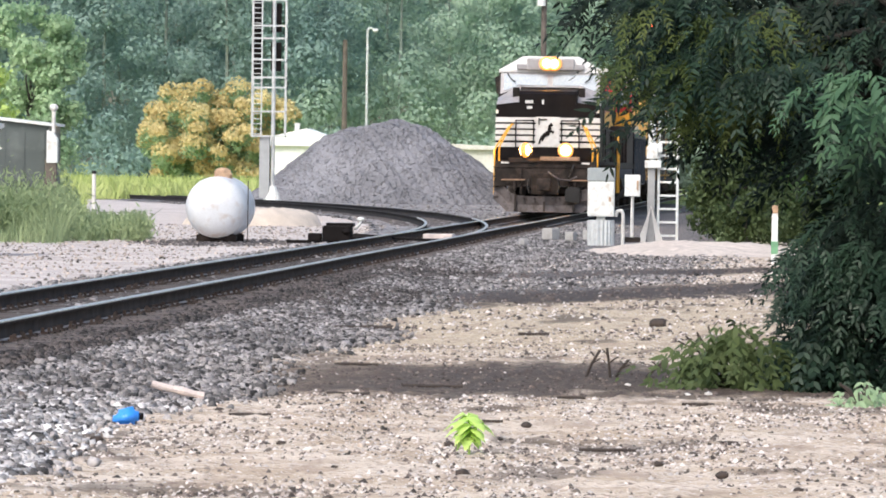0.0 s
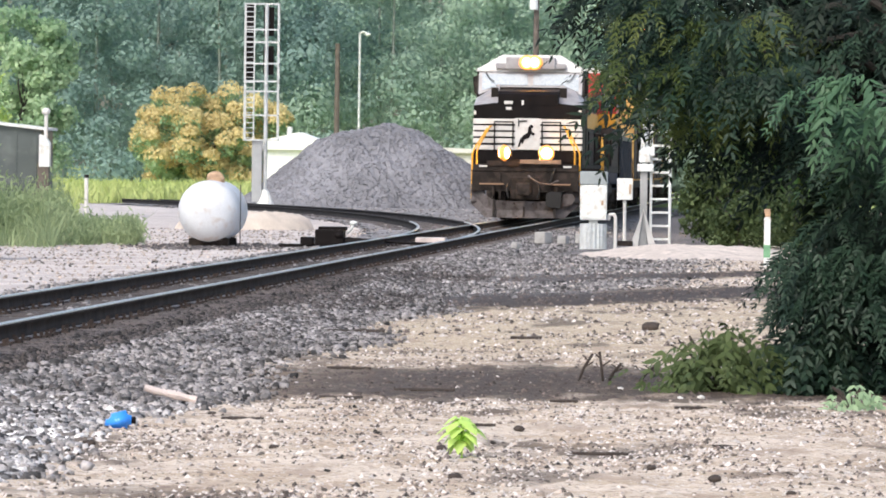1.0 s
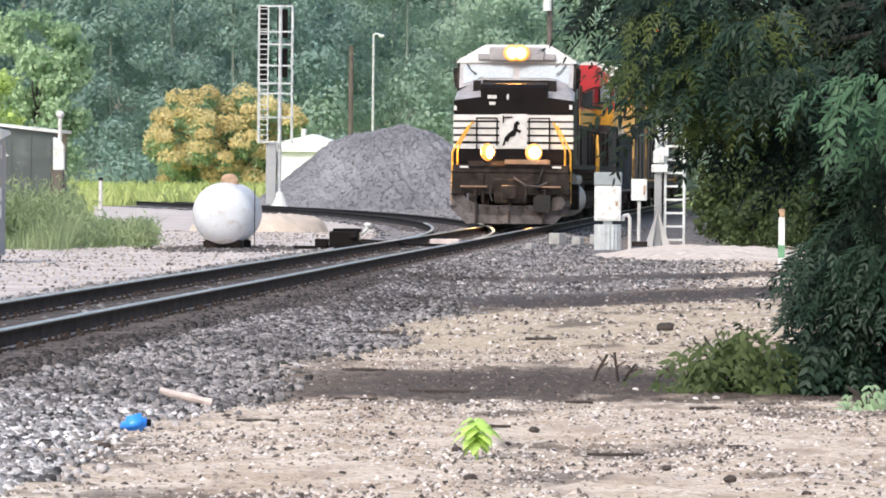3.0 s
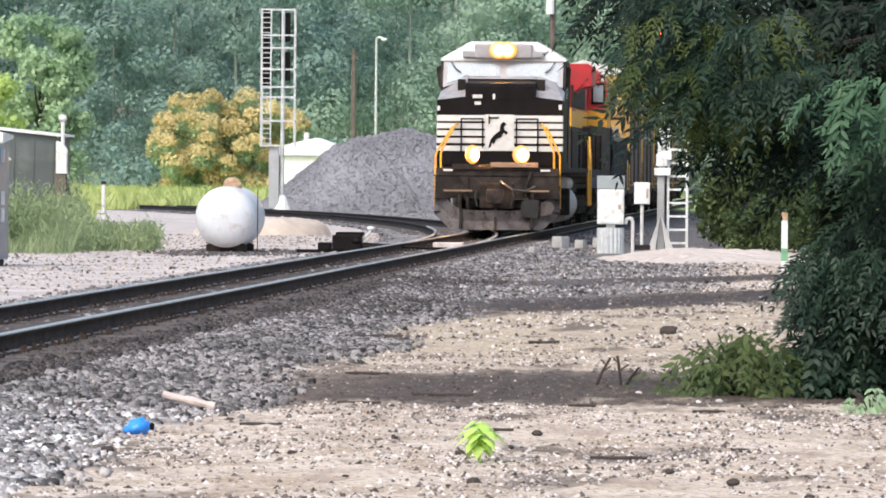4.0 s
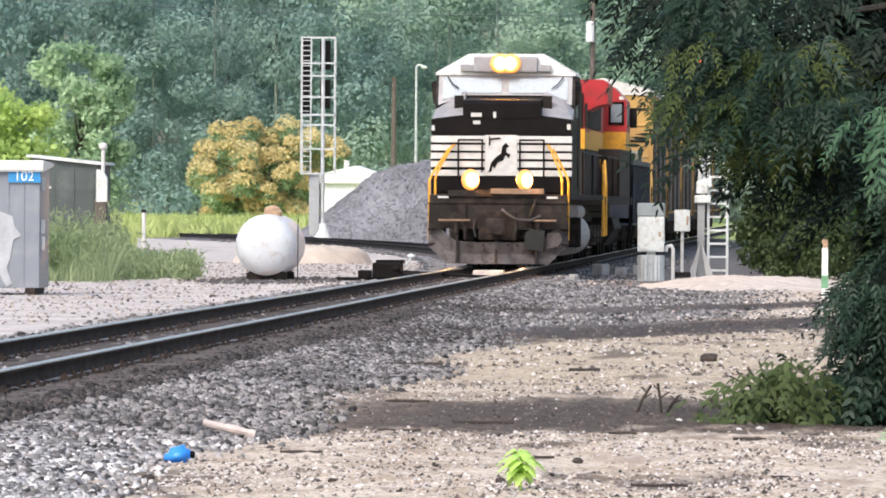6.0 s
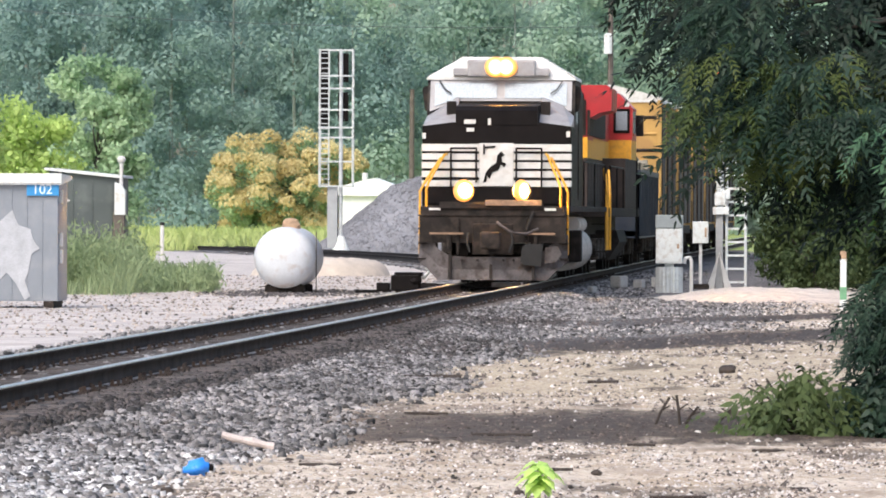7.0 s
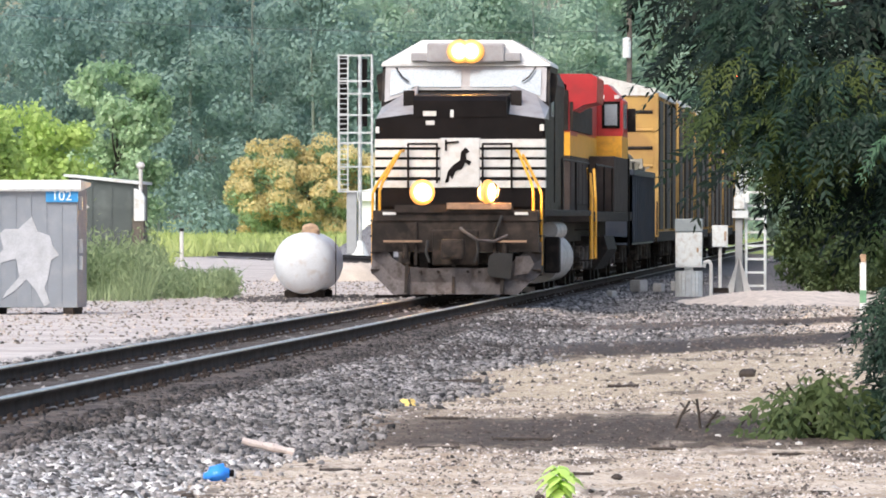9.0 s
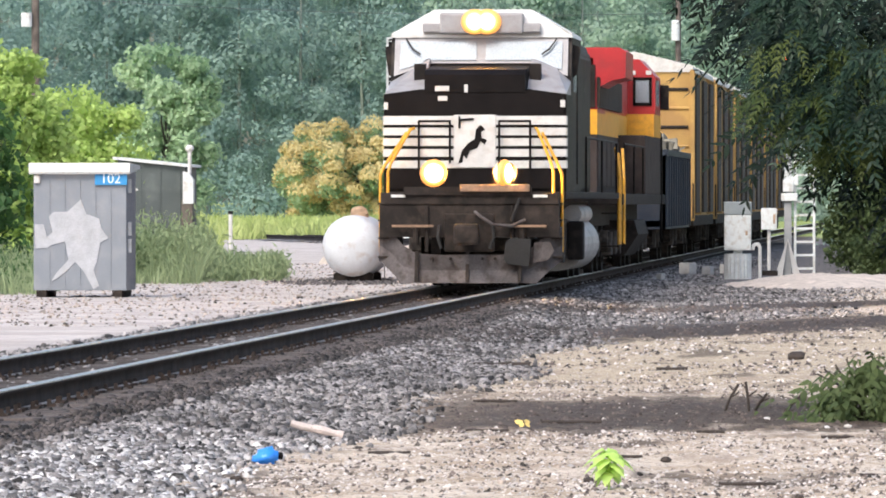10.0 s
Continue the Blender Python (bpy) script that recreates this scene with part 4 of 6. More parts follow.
def propane_tank():
    root = thing("propane_tank", "white horizontal propane tank with rusty dome on dark ground", "propane tank", pose(-12.66, 155.5, 0.09, 0, 0, -1))
    bm = bmesh.new()
    rings, seg, r, verts = [], 32, 0.645, []
    prof = [(0.0, 0.0), (0.03, 0.22), (0.10, 0.42), (0.22, 0.56), (0.36, 0.625), (0.5, 0.645), (2.4, 0.645), (2.55, 0.625), (2.7, 0.56), (2.83, 0.42), (2.9, 0.22), (2.93, 0.0)]
    for y, rr in prof:
        rings.append([bm.verts.new((rr * math.cos(a), y, 0.74 + rr * math.sin(a))) for a in [k * math.tau / seg for k in range(seg)]] if rr else [bm.verts.new((0, y, 0.74))])
    for a, b in zip(rings, rings[1:]):
        for k in range(seg):
            j = (k + 1) % seg
            if len(a) == 1:
                bm.faces.new((a[0], b[j], b[k]))
            elif len(b) == 1:
                bm.faces.new((a[k], a[j], b[0]))
            else:
                bm.faces.new((a[k], a[j], b[j], b[k]))
    bmesh.ops.recalc_face_normals(bm, faces=bm.faces)
    smooth(part("shell", bm, TANK_WHITE, root))
    bm = bmesh.new()
    rod(bm, (0.06, 1.3, 1.34), (0.06, 1.3, 1.46), 0.2, 0.185, n=20)
    ball(bm, (0.05, 1.3, 1.46), 0.185, 0.185, 0.12)
    ball(bm, (0.17, 1.24, 1.42), 0.09, 0.09, 0.07)
    part("valve_dome", bm, RUST, root, "rusty tan valve dome")
    for y in (0.55, 2.2):
        bm = bmesh.new()
        slab(bm, [(-0.42, 0.0), (0.42, 0.0), (0.42, 0.16), (0.3, 0.2), (0.0, 0.13), (-0.3, 0.2), (-0.42, 0.16)], "y", y, y + 0.16)
        part("saddle", bm, UNDER, root, "dark saddle foot")


def relay_shed():
    root = thing("relay_shed", "grey metal relay shed with overpainted patch and blue number sign", "shed", pose(-15.37, 130.2, 0.09))
    bm = bmesh.new()
    box(bm, -0.82, 0.82, 0, 1.5, 0.12, 2.2, 0.012)
    wall = part("wall", bm, SHED_GREY, root)
    for x in (-0.54, -0.27, 0.0, 0.27, 0.54):
        bm = bmesh.new()
        box(bm, x - 0.012, x + 0.012, -0.014, 0.0, 0.16, 2.18)
        part("seam", bm, SHED_GREY, wall)
    bm = bmesh.new()
    slab(bm, [(-0.1, 2.16), (1.6, 2.26), (1.6, 2.32), (-0.1, 2.36), (-0.13, 2.2)], "x", -0.89, 0.89)
    part("roof", bm, CABINET, root, "pale metal roof")
    for x in (-0.72, 0.62):
        bm = bmesh.new()
        box(bm, x - 0.05, x + 0.12, 0.0, 1.5, 0.0, 0.12)
        part("skid", bm, UNDER, root)
    bm = bmesh.new()
    slab(bm, [(-0.80, 1.28), (-0.64, 1.28), (-0.58, 1.06), (-0.48, 1.14), (-0.55, 1.42), (-0.46, 1.50), (-0.22, 1.50), (0.02, 1.72), (0.12, 1.46), (0.34, 1.38), (0.38, 1.22), (0.50, 1.04),
              (0.36, 0.96), (0.30, 0.62), (0.24, 0.48), (0.34, 0.2), (0.24, 0.14), (0.08, 0.44), (-0.08, 0.62), (-0.30, 0.4), (-0.5, 0.28), (-0.42, 0.42), (-0.2, 0.66), (-0.26, 0.98), (-0.5, 0.92),
              (-0.58, 0.86), (-0.78, 0.86)], "y", -0.018, -0.004)
    part("paint_patch", bm, PATCH, wall, "pale blotch of covering paint")
    bm = bmesh.new()
    box(bm, 0.27, 0.84, -0.05, -0.03, 1.97, 2.18, 0.004)
    sign = part("sign", bm, BLUE_SIGN, root, "blue sign plate")
    curve = bpy.data.curves.new("sign_text", "FONT")
    curve.body, curve.size, curve.align_x, curve.align_y, curve.extrude = "102", 0.24, "CENTER", "CENTER", 0.002
    tmp = bpy.data.objects.new("tmp", curve)
    me = bpy.data.meshes.new_from_object(tmp)
    bpy.data.objects.remove(tmp)
    me.materials.append(paint("sign_white", (0.75, 0.85, 0.92), 0.5, vary=0.03))
    text = new("sign_text", me)
    text.parent = sign
    text.matrix_local = pose(0.55, -0.056, 2.075, 90, 0, 0)
    for x, z in ((-0.76, 2.06),):
        bm = bmesh.new()
        box(bm, x - 0.05, x + 0.06, -0.06, 0.0, z - 0.06, z + 0.08, 0.02)
        part("lamp_fitting", bm, WHITE, root)
    for z in (1.95, 1.2, 0.9):
        bm = bmesh.new()
        box(bm, 0.82, 0.88, 0.25, 0.33, z - 0.12, z + 0.12, 0.01)
        part("hinge", bm, GALV, root)


def metal_cabin():
    root = thing("metal_cabin", "grey green corrugated metal cabin behind the weeds", "cabin", pose(-20.4, 170.0, 0.09))
    metal = paint("dull_cabin_metal", (0.085, 0.10, 0.10), 0.5, metal=0.2, vary=0.15, scale=1.2, dirt=(0.2, 0.22, 0.21), dirt_amount=0.35)
    bm = bmesh.new()
    slab(bm, [(1.2, 0.0), (2.75, 0.0), (2.75, 2.46), (1.2, 2.62)], "y", 0, 2.6)
    wall = part("wall", bm, metal, root)
    for i in range(4):
        bm = bmesh.new()
        x = 1.25 + i * 0.45
        box(bm, x, x + 0.05, -0.02, 0.0, 0.1, 2.40)
        part("panel_seam", bm, metal, wall)
    bm = bmesh.new()
    slab(bm, [(1.1, 2.635), (2.85, 2.455), (2.85, 2.515), (1.1, 2.695)], "y", -0.12, 2.7)
    part("roof", bm, CABINET, root, "pale roof edge")
    for x, z in ((1.55, 1.95), (1.45, 1.4), (1.65, 0.9)):
        bm = bmesh.new()
        slab(bm, [(x - 0.12, z + 0.04), (x, z + 0.1), (x + 0.14, z - 0.02), (x, z - 0.06)], "y", -0.03, -0.022)
        part("torn_sticker", bm, WHITE, wall, "torn white sticker")
    post = thing("vent_post", "dark post with white box and capped vent pipe", "post", pose(-17.55, 169.6, 0.09))
    bm = bmesh.new()
    box(bm, -0.13, 0.13, -0.12, 0.12, 0, 1.7, 0.01)
    part("post", bm, WOOD, post)
    bm = bmesh.new()
    slab(bm, [(-0.09, 1.62), (0.15, 1.62), (0.15, 2.16), (0.05, 2.32), (-0.09, 2.36)], "y", -0.15, 0.15)
    part("meter_box", bm, CABINET, post, "pale meter box")
    bm = bmesh.new()
    rod(bm, (0.05, 0, 2.3), (0.05, 0, 2.85), 0.045)
    ball(bm, (0.05, 0, 2.88), 0.1, 0.1, 0.09)
    part("vent_pipe", bm, WHITE, post, "white pipe with round cap")


def pier_cabinet():
    root = thing("trackside_cabinet", "white trackside cabinet with grey lid on a corrugated base", "cabinet", pose(-4.95, 168.5, 0.0))
    bm = bmesh.new()
    box(bm, -0.30, 0.30, 0, 0.5, 0.66, 1.46, 0.02)
    body = part("body", bm, CABINET, root)
    bm = bmesh.new()
    box(bm, -0.31, 0.31, -0.02, 0.52, 1.46, 1.76, 0.025)
    part("lid", bm, paint("lid_grey", (0.30, 0.33, 0.34), 0.5, vary=0.1), root, "grey lid")
    bm = bmesh.new()
    box(bm, -0.26, 0.26, -0.012, 0.0, 0.70, 1.42, 0.005)
    part("door", bm, CABINET, body)
    bm = bmesh.new()
    box(bm, 0.18, 0.23, -0.035, 0.0, 1.0, 1.1)
    part("handle", bm, RUST, body)
    bm = bmesh.new()
    for k in range(40):
        a = k * math.tau / 40
        r = 0.31 if k % 2 else 0.285
        bm.verts.new((r * math.cos(a), 0.25 + r * math.sin(a), 0.0))
        bm.verts.new((r * math.cos(a), 0.25 + r * math.sin(a), 0.58))
    bm.verts.ensure_lookup_table()
    for k in range(40):
        j = (k + 1) % 40
        bm.faces.new((bm.verts[2 * k], bm.verts[2 * j], bm.verts[2 * j + 1], bm.verts[2 * k + 1]))
    bm.faces.new([bm.verts[2 * k + 1] for k in range(40)])
    box(bm, -0.1, 0.1, 0.15, 0.35, 0.5, 0.68)
    part("corrugated_base", bm, GALV, root, "corrugated galvanised base")
    pipe = thing("vent_pipe", "white bent plastic pipe", "pipe", pose(-4.45, 168.7, 0.0))
    bm = bmesh.new()
    tube(bm, [(0, 0, 0), (0, 0, 0.72), (-0.04, 0, 0.8), (-0.14, 0, 0.78), (-0.16, 0, 0.66)], 0.04)
    part("pipe", bm, WHITE, pipe)
    small = thing("meter_cabinet", "small white meter cabinet on a pole", "cabinet", pose(-4.33, 172.0, 0.05))
    bm = bmesh.new()
    box(bm, -0.18, 0.18, 0, 0.22, 1.06, 1.56, 0.015)
    body = part("body", bm, CABINET, small)
    bm = bmesh.new()
    box(bm, 0.10, 0.14, -0.02, 0, 1.2, 1.42)
    part("handle", bm, RUST, body)
    bm = bmesh.new()
    rod(bm, (0, 0.1, 0), (0, 0.1, 1.08), 0.04)
    part("pole", bm, WHITE, small)
    bm = bmesh.new()
    box(bm, -0.2, 0.2, -0.05, 0.25, 0, 0.12, 0.02)
    part("foot", bm, UNDER, small)


def ladder_signal():
    root = thing("ladder_signal", "grey signal post with aluminium ladder and white braces", "signal mast", pose(-3.83, 173.0, 0.05))
    bm = bmesh.new()
    box(bm, -0.17, 0.0, -0.08, 0.1, 0, 1.75, 0.02)
    part("post", bm, paint("concrete_post", (0.33, 0.33, 0.33), 0.8, vary=0.12), root)
    for s in (-1, 1):
        bm = bmesh.new()
        slab(bm, [(-0.085, 0.85), (-0.085 + s * 0.30, 0.0), (-0.085 + s * 0.12, 0.0)], "y", -0.13, -0.09)
        part("brace", bm, WHITE, root, "white triangular brace")
    bm = bmesh.new()
    box(bm, -0.24, 0.14, -0.16, 0.2, 1.72, 1.9, 0.02)
    part("bracket", bm, CABINET, root)
    bm = bmesh.new()
    rod(bm, (-0.06, 0, 1.9), (-0.06, 0, 5.2), 0.07)
    part("mast", bm, GALV, root)
    bm = bmesh.new()
    box(bm, -0.2, 0.06, -0.15, 0.12, 1.93, 2.22, 0.03)
    box(bm, -0.02, 0.16, -0.12, 0.1, 2.08, 2.3, 0.03)
    part("junction_box", bm, CABINET, root)
    bm = bmesh.new()
    rod(bm, (-0.08, -0.05, 2.2), (-0.12, -0.08, 2.55), 0.09, 0.05)
    part("lamp_unit", bm, CABINET, root)
    bm = bmesh.new()
    box(bm, -0.4, 0.2, -0.05, 0.3, 3.3, 4.4, 0.04)
    part("signal_head", bm, NOSE_BLACK, root)
    bm = bmesh.new()
    box(bm, -0.3, 0.16, -0.1, 0.14, 4.6, 5.75, 0.04)
    head = part("signal_head", bm, NOSE_BLACK, root, "black signal head with a lit red lamp")
    bm = bmesh.new()
    rod(bm, (-0.07, -0.16, 4.98), (-0.07, -0.1, 4.98), 0.1, n=16)
    part("red_lamp", bm, glow("red_signal_glow", (1.0, 0.12, 0.05), 6.0), head, "lit red signal lamp")
    for x in (0.08, 0.52):
        bm = bmesh.new()
        rod(bm, (x, 0.05, 0), (x, 0.05, 3.2), 0.034)
        part("ladder_rail", bm, CABINET, root)
    for i in range(10):
        bm = bmesh.new()
        box(bm, 0.08, 0.52, 0.02, 0.08, 0.13 + i * 0.31, 0.18 + i * 0.31)
        part("rung", bm, CABINET, root)


def switch_machine():
    root = thing("switch_machine", "black trackside switch machine with raised lever", "switch machine", pose(-10.05, 156.0, 0.1))
    bm = bmesh.new()
    box(bm, -0.35, 0.25, -0.25, 0.5, 0.05, 0.38, 0.03)
    box(bm, -0.28, 0.30, -0.2, 0.4, 0.36, 0.44, 0.02)
    part("body", bm, NOSE_BLACK, root)
    bm = bmesh.new()
    box(bm, -1.1, 1.2, -0.1, 0.15, 0.0, 0.07)
    part("tie_bar", bm, NOSE_BLACK, root)
    bm = bmesh.new()
    tube(bm, [(0.3, 0, 0.3), (0.42, 0, 0.42), (0.44, 0, 0.52)], 0.03)
    ball(bm, (0.44, 0, 0.52), 0.08, 0.05, 0.05)
    part("lever", bm, CABINET, root, "pale lever knob")
    for x, h in ((-0.52, 0.22), (0.46, 0.2)):
        bm = bmesh.new()
        box(bm, x - 0.14, x + 0.14, -0.16, 0.2, 0.04, h, 0.03)
        part("gear_case", bm, NOSE_BLACK, root)
    bm = bmesh.new()
    tube(bm, [(0.3, -0.12, 0.2), (0.7, -0.14, 0.17), (1.5, -0.1, 0.12), (2.1, -0.05, 0.1)], 0.03)
    part("throw_rod", bm, NOSE_BLACK, root)
    bm = bmesh.new()
    rod(bm, (0.2, -0.1, 0.12), (0.62, -0.1, 0.12), 0.09)
    ball(bm, (0.16, -0.24, 0.26), 0.1, 0.08, 0.07)
    part("motor", bm, NOSE_BLACK, root)


def stone_pile():
    rng = np.random.default_rng(8)

    def height(x, y):
        d = np.sqrt((x / 6.1) ** 2 + (y / 5.6) ** 2)
        a, b = 3.5 - 0.16 * np.abs(x - 0.3), 4.9 * (1 - d)
        h = 0.5 * (a + b - np.sqrt((a - b) ** 2 + 0.25))
        return h + 0.07 * np.sin(x * 1.7 + y) + 0.05 * np.sin(x * 4.1 - y * 2.3) + 0.04 * np.sin(x * 9 + y * 7)
    g = np.linspace(-6.4, 6.4, 150)
    gx, gy = np.meshgrid(g, g)
    gz = np.maximum(height(gx, gy), -0.1) + rng.normal(0, 0.025, gx.shape)
    w = len(g)
    i = (np.arange(w - 1)[:, None] * w + np.arange(w - 1)[None, :]).ravel()
    root = thing("stone_pile", "large heap of dark grey crushed stone", "stone pile", pose(-18.2, 312.0, 0.08))
    raw("body", np.c_[gx.ravel(), gy.ravel(), gz.ravel()], np.c_[i, i + 1, i + w + 1, i + w], PILE_STONE, root)
    n = 24000
    x, y = rng.uniform(-6.2, 6.2, n), rng.uniform(-5.7, 1.0, n)
    z = height(x, y)
    keep = z > 0
    ob = stones("loose_stone", np.c_[x, y, z][keep], rng.uniform(0.025, 0.06, keep.sum()), PILE_STONE, rng)
    ob.parent = root
    tagged(ob, kind="stuff")


def stones(name, places, sizes, material, rng, flat=0.75):
    """Many small angular stones in one mesh: jittered eight-corner lumps."""
    base = np.array([(-1, -1, -1), (1, -1, -1), (1, 1, -1), (-1, 1, -1), (-1, -1, 1), (1, -1, 1), (1, 1, 1), (-1, 1, 1)], float) * 0.55
    quads = np.array([(0, 3, 2, 1), (4, 5, 6, 7), (0, 1, 5, 4), (1, 2, 6, 5), (2, 3, 7, 6), (3, 0, 4, 7)])
    n = len(places)
    v = base[None] + rng.uniform(-0.32, 0.32, (n, 8, 3))
    v[:, 4:, :2] *= rng.uniform(0.45, 0.9, (n, 1, 1))
    v *= (sizes[:, None] * rng.uniform(0.7, 1.25, (n, 3)) * np.array([1, 1, flat]))[:, None, :]
    a, t = rng.uniform(0, math.tau, n), rng.normal(0, 0.5, n)
    c, s = np.cos(t)[:, None], np.sin(t)[:, None]
    y, z = v[:, :, 1] * c - v[:, :, 2] * s, v[:, :, 1] * s + v[:, :, 2] * c
    c, s = np.cos(a)[:, None], np.sin(a)[:, None]
    v = np.stack((v[:, :, 0] * c - y * s, v[:, :, 0] * s + y * c, z), axis=2) + places[:, None, :]
    return raw(name, v.reshape(-1, 3), (quads[None] + 8 * np.arange(n)[:, None, None]).reshape(-1, 4), material)


def earth_mound():
    root = thing("earth_mound", "low pale mound of packed dirt", "mound", pose(-15.25, 200.0, 0.06))
    rng = np.random.default_rng(2)
    rad, ang = np.meshgrid(np.linspace(0, 1, 14), np.linspace(0, math.tau, 40, endpoint=False))
    z = 0.46 * (1 - rad ** 9) + 0.03 * rng.normal(0, 1, rad.shape) * (rad < 0.99) * (rad > 0)
    v = np.c_[(rad * 1.9 * np.cos(ang)).ravel(), (rad * 2.6 * np.sin(ang)).ravel(), z.ravel()]
    f = [(i * 14 + j, i * 14 + j + 1, (i + 1) % 40 * 14 + j + 1, (i + 1) % 40 * 14 + j) for i in range(40) for j in range(13)]
    raw("earth", v, f, paint("packed_pale_dirt", (0.55, 0.47, 0.40), 0.95, vary=0.15, scale=2, bump=0.4), root, True)


def dirt_berm():
    root = thing("dirt_berm", "low pale berm of spilled dirt before the signals", "berm", pose(-2.6, 157.0, 0.0))
    rng = np.random.default_rng(12)
    rad, ang = np.meshgrid(np.linspace(0, 1, 16), np.linspace(0, math.tau, 60, endpoint=False))
    z = 0.24 * (1 - rad ** 2.0) * (1 + 0.35 * np.sin(ang * 3 + 1) * rad) + 0.018 * rng.normal(0, 1, rad.shape) * (rad < 0.99) * (rad > 0) - 0.02
    v = np.c_[(rad * 2.5 * np.cos(ang)).ravel(), (rad * 7.0 * np.sin(ang)).ravel(), z.ravel()]
    f = [(i * 16 + j, i * 16 + j + 1, (i + 1) % 60 * 16 + j + 1, (i + 1) % 60 * 16 + j) for i in range(60) for j in range(15)]
    raw("earth", v, f, paint("spilled_pale_dirt", (0.56, 0.48, 0.42), 0.95, vary=0.2, scale=3, fine=18, bump=0.5, dirt=(0.3, 0.25, 0.22)), root, True)


dirt_berm()
earth_mound()
signal_mast()
propane_tank()
relay_shed()
metal_cabin()
pier_cabinet()
ladder_signal()
switch_machine()
stone_pile()


BARN_WHITE = paint("fresh_white_siding", (0.82, 0.83, 0.84), 0.6, vary=0.05)


def distant_things():
    barn = thing("white_barn", "small white shed with a low gabled roof", "shed", pose(-28.6, 420.0, 0.0))
    bm = bmesh.new()
    box(bm, -2.2, 1.6, 0, 4, 0, 2.75)
    part("wall", bm, BARN_WHITE, barn)
    bm = bmesh.new()
    slab(bm, [(-2.5, 2.7), (1.9, 2.7), (1.9, 2.85), (-0.4, 3.7), (-2.5, 3.2)], "y", -0.3, 4.3)
    part("roof", bm, BARN_WHITE, barn, "pale metal roof")
    bm = bmesh.new()
    rod(bm, (-1.0, 1, 3.3), (-1.0, 1, 4.0), 0.16)
    part("roof_vent", bm, RACK_WHITE, barn)
    house = thing("far_house", "distant low house with white wall", "house", pose(-21.9, 430.0, 0.0))
    bm = bmesh.new()
    box(bm, 0.0, 3.2, 0, 4, 0, 2.7)
    part("wall", bm, WHITE, house)
    bm = bmesh.new()
    slab(bm, [(-0.3, 2.65), (3.5, 2.65), (3.5, 2.85), (-0.3, 3.0)], "y", -0.3, 4.3)
    part("roof", bm, RACK_WHITE, house)
    pole = thing("utility_pole", "dark weathered wooden utility pole", "utility pole", pose(-25.6, 400.0, 0.0))
    bm = bmesh.new()
    rod(bm, (0, 0, 0), (0, 0, 8.4), 0.17, 0.13)
    part("pole", bm, WOOD, pole)
    lamp = thing("street_lamp", "slim pale street lamp with short arm", "street lamp", pose(-24.1, 395.0, 0.0))
    bm = bmesh.new()
    rod(bm, (0, 0, 0), (0, 0, 8.9), 0.085, 0.06)
    part("pole", bm, GALV, lamp)
    bm = bmesh.new()
    tube(bm, [(0, 0, 8.85), (0.12, 0, 8.95), (0.35, 0, 8.9)], 0.05)
    ball(bm, (0.42, 0, 8.82), 0.16, 0.12, 0.1)
    part("lamp_head", bm, CABINET, lamp)
    tall = thing("utility_pole", "tall wooden utility pole with pale transformer", "utility pole", pose(-11.2, 300.0, 0.0))
    bm = bmesh.new()
    rod(bm, (0, 0, 0), (0, 0, 13.5), 0.14, 0.1)
    part("pole", bm, WOOD, tall)
    bm = bmesh.new()
    rod(bm, (-0.1, -0.25, 8.2), (-0.1, -0.25, 8.95), 0.17)
    ball(bm, (-0.1, -0.25, 8.95), 0.17, 0.17, 0.08)
    part("transformer", bm, CABINET, tall, "pale can transformer")
    tall = thing("utility_pole", "wooden utility pole with pale transformer above the trees", "utility pole", pose(-33.5, 270.0, 0.0))
    bm = bmesh.new()
    rod(bm, (0, 0, 0), (0, 0, 12), 0.18, 0.13)
    part("pole", bm, WOOD, tall)
    bm = bmesh.new()
    rod(bm, (-0.3, -0.2, 8.1), (-0.3, -0.2, 8.6), 0.2)
    part("transformer", bm, CABINET, tall, "pale can transformer")
    marker = thing("marker_post", "leaning white and green marker post with rusty cap", "marker post", pose(-0.85, 141.0, 0.0))
    bm = bmesh.new()
    box(bm, -0.06, 0.06, -0.02, 0.02, 0, 0.95, 0.005)
    part("post", bm, CABINET, marker)
    bm = bmesh.new()
    box(bm, -0.065, 0.065, -0.026, 0.026, 0.18, 0.42, 0.005)
    part("green_band", bm, paint("faded_green", (0.16, 0.35, 0.2), 0.6), marker, "faded green band")
    bm = bmesh.new()
    box(bm, -0.06, 0.06, -0.03, 0.03, 0.95, 1.1, 0.02)
    part("cap", bm, RUST, marker)
    stub = thing("marker_post", "white plastic marker post with black cap", "marker post", pose(-24.9, 255.0, 0.05))
    bm = bmesh.new()
    rod(bm, (0, 0, 0), (0, 0, 1.25), 0.07, n=10)
    part("post", bm, WHITE, stub)
    bm = bmesh.new()
    rod(bm, (0, 0, 1.25), (0, 0, 1.36), 0.085, n=10)
    part("cap", bm, RUBBER, stub)
    wire = paint("grey_wire", (0.16, 0.18, 0.18), 0.6, vary=0.05)
    cable = bpy.data.curves.new("overhead_wire", "CURVE")
    cable.dimensions, cable.bevel_depth, cable.bevel_resolution = "3D", 0.012, 1
    line = cable.splines.new("POLY")
    line.points.add(12)
    for i, p in enumerate(line.points):
        u = i / 12
        p.co = (-33.5 + 22.3 * u, 270 + 30 * u, 9.2 + 0.1 * u - 1.2 * u * (1 - u), 1)
    cable.materials.append(wire)
    tagged(new("overhead_wire", cable), "thin sagging grey wire strung between utility poles", "wire")
    rodpost = thing("thin_rod", "thin rusty upright rod", "rod", pose(-12.0, 156.2, 0.09))
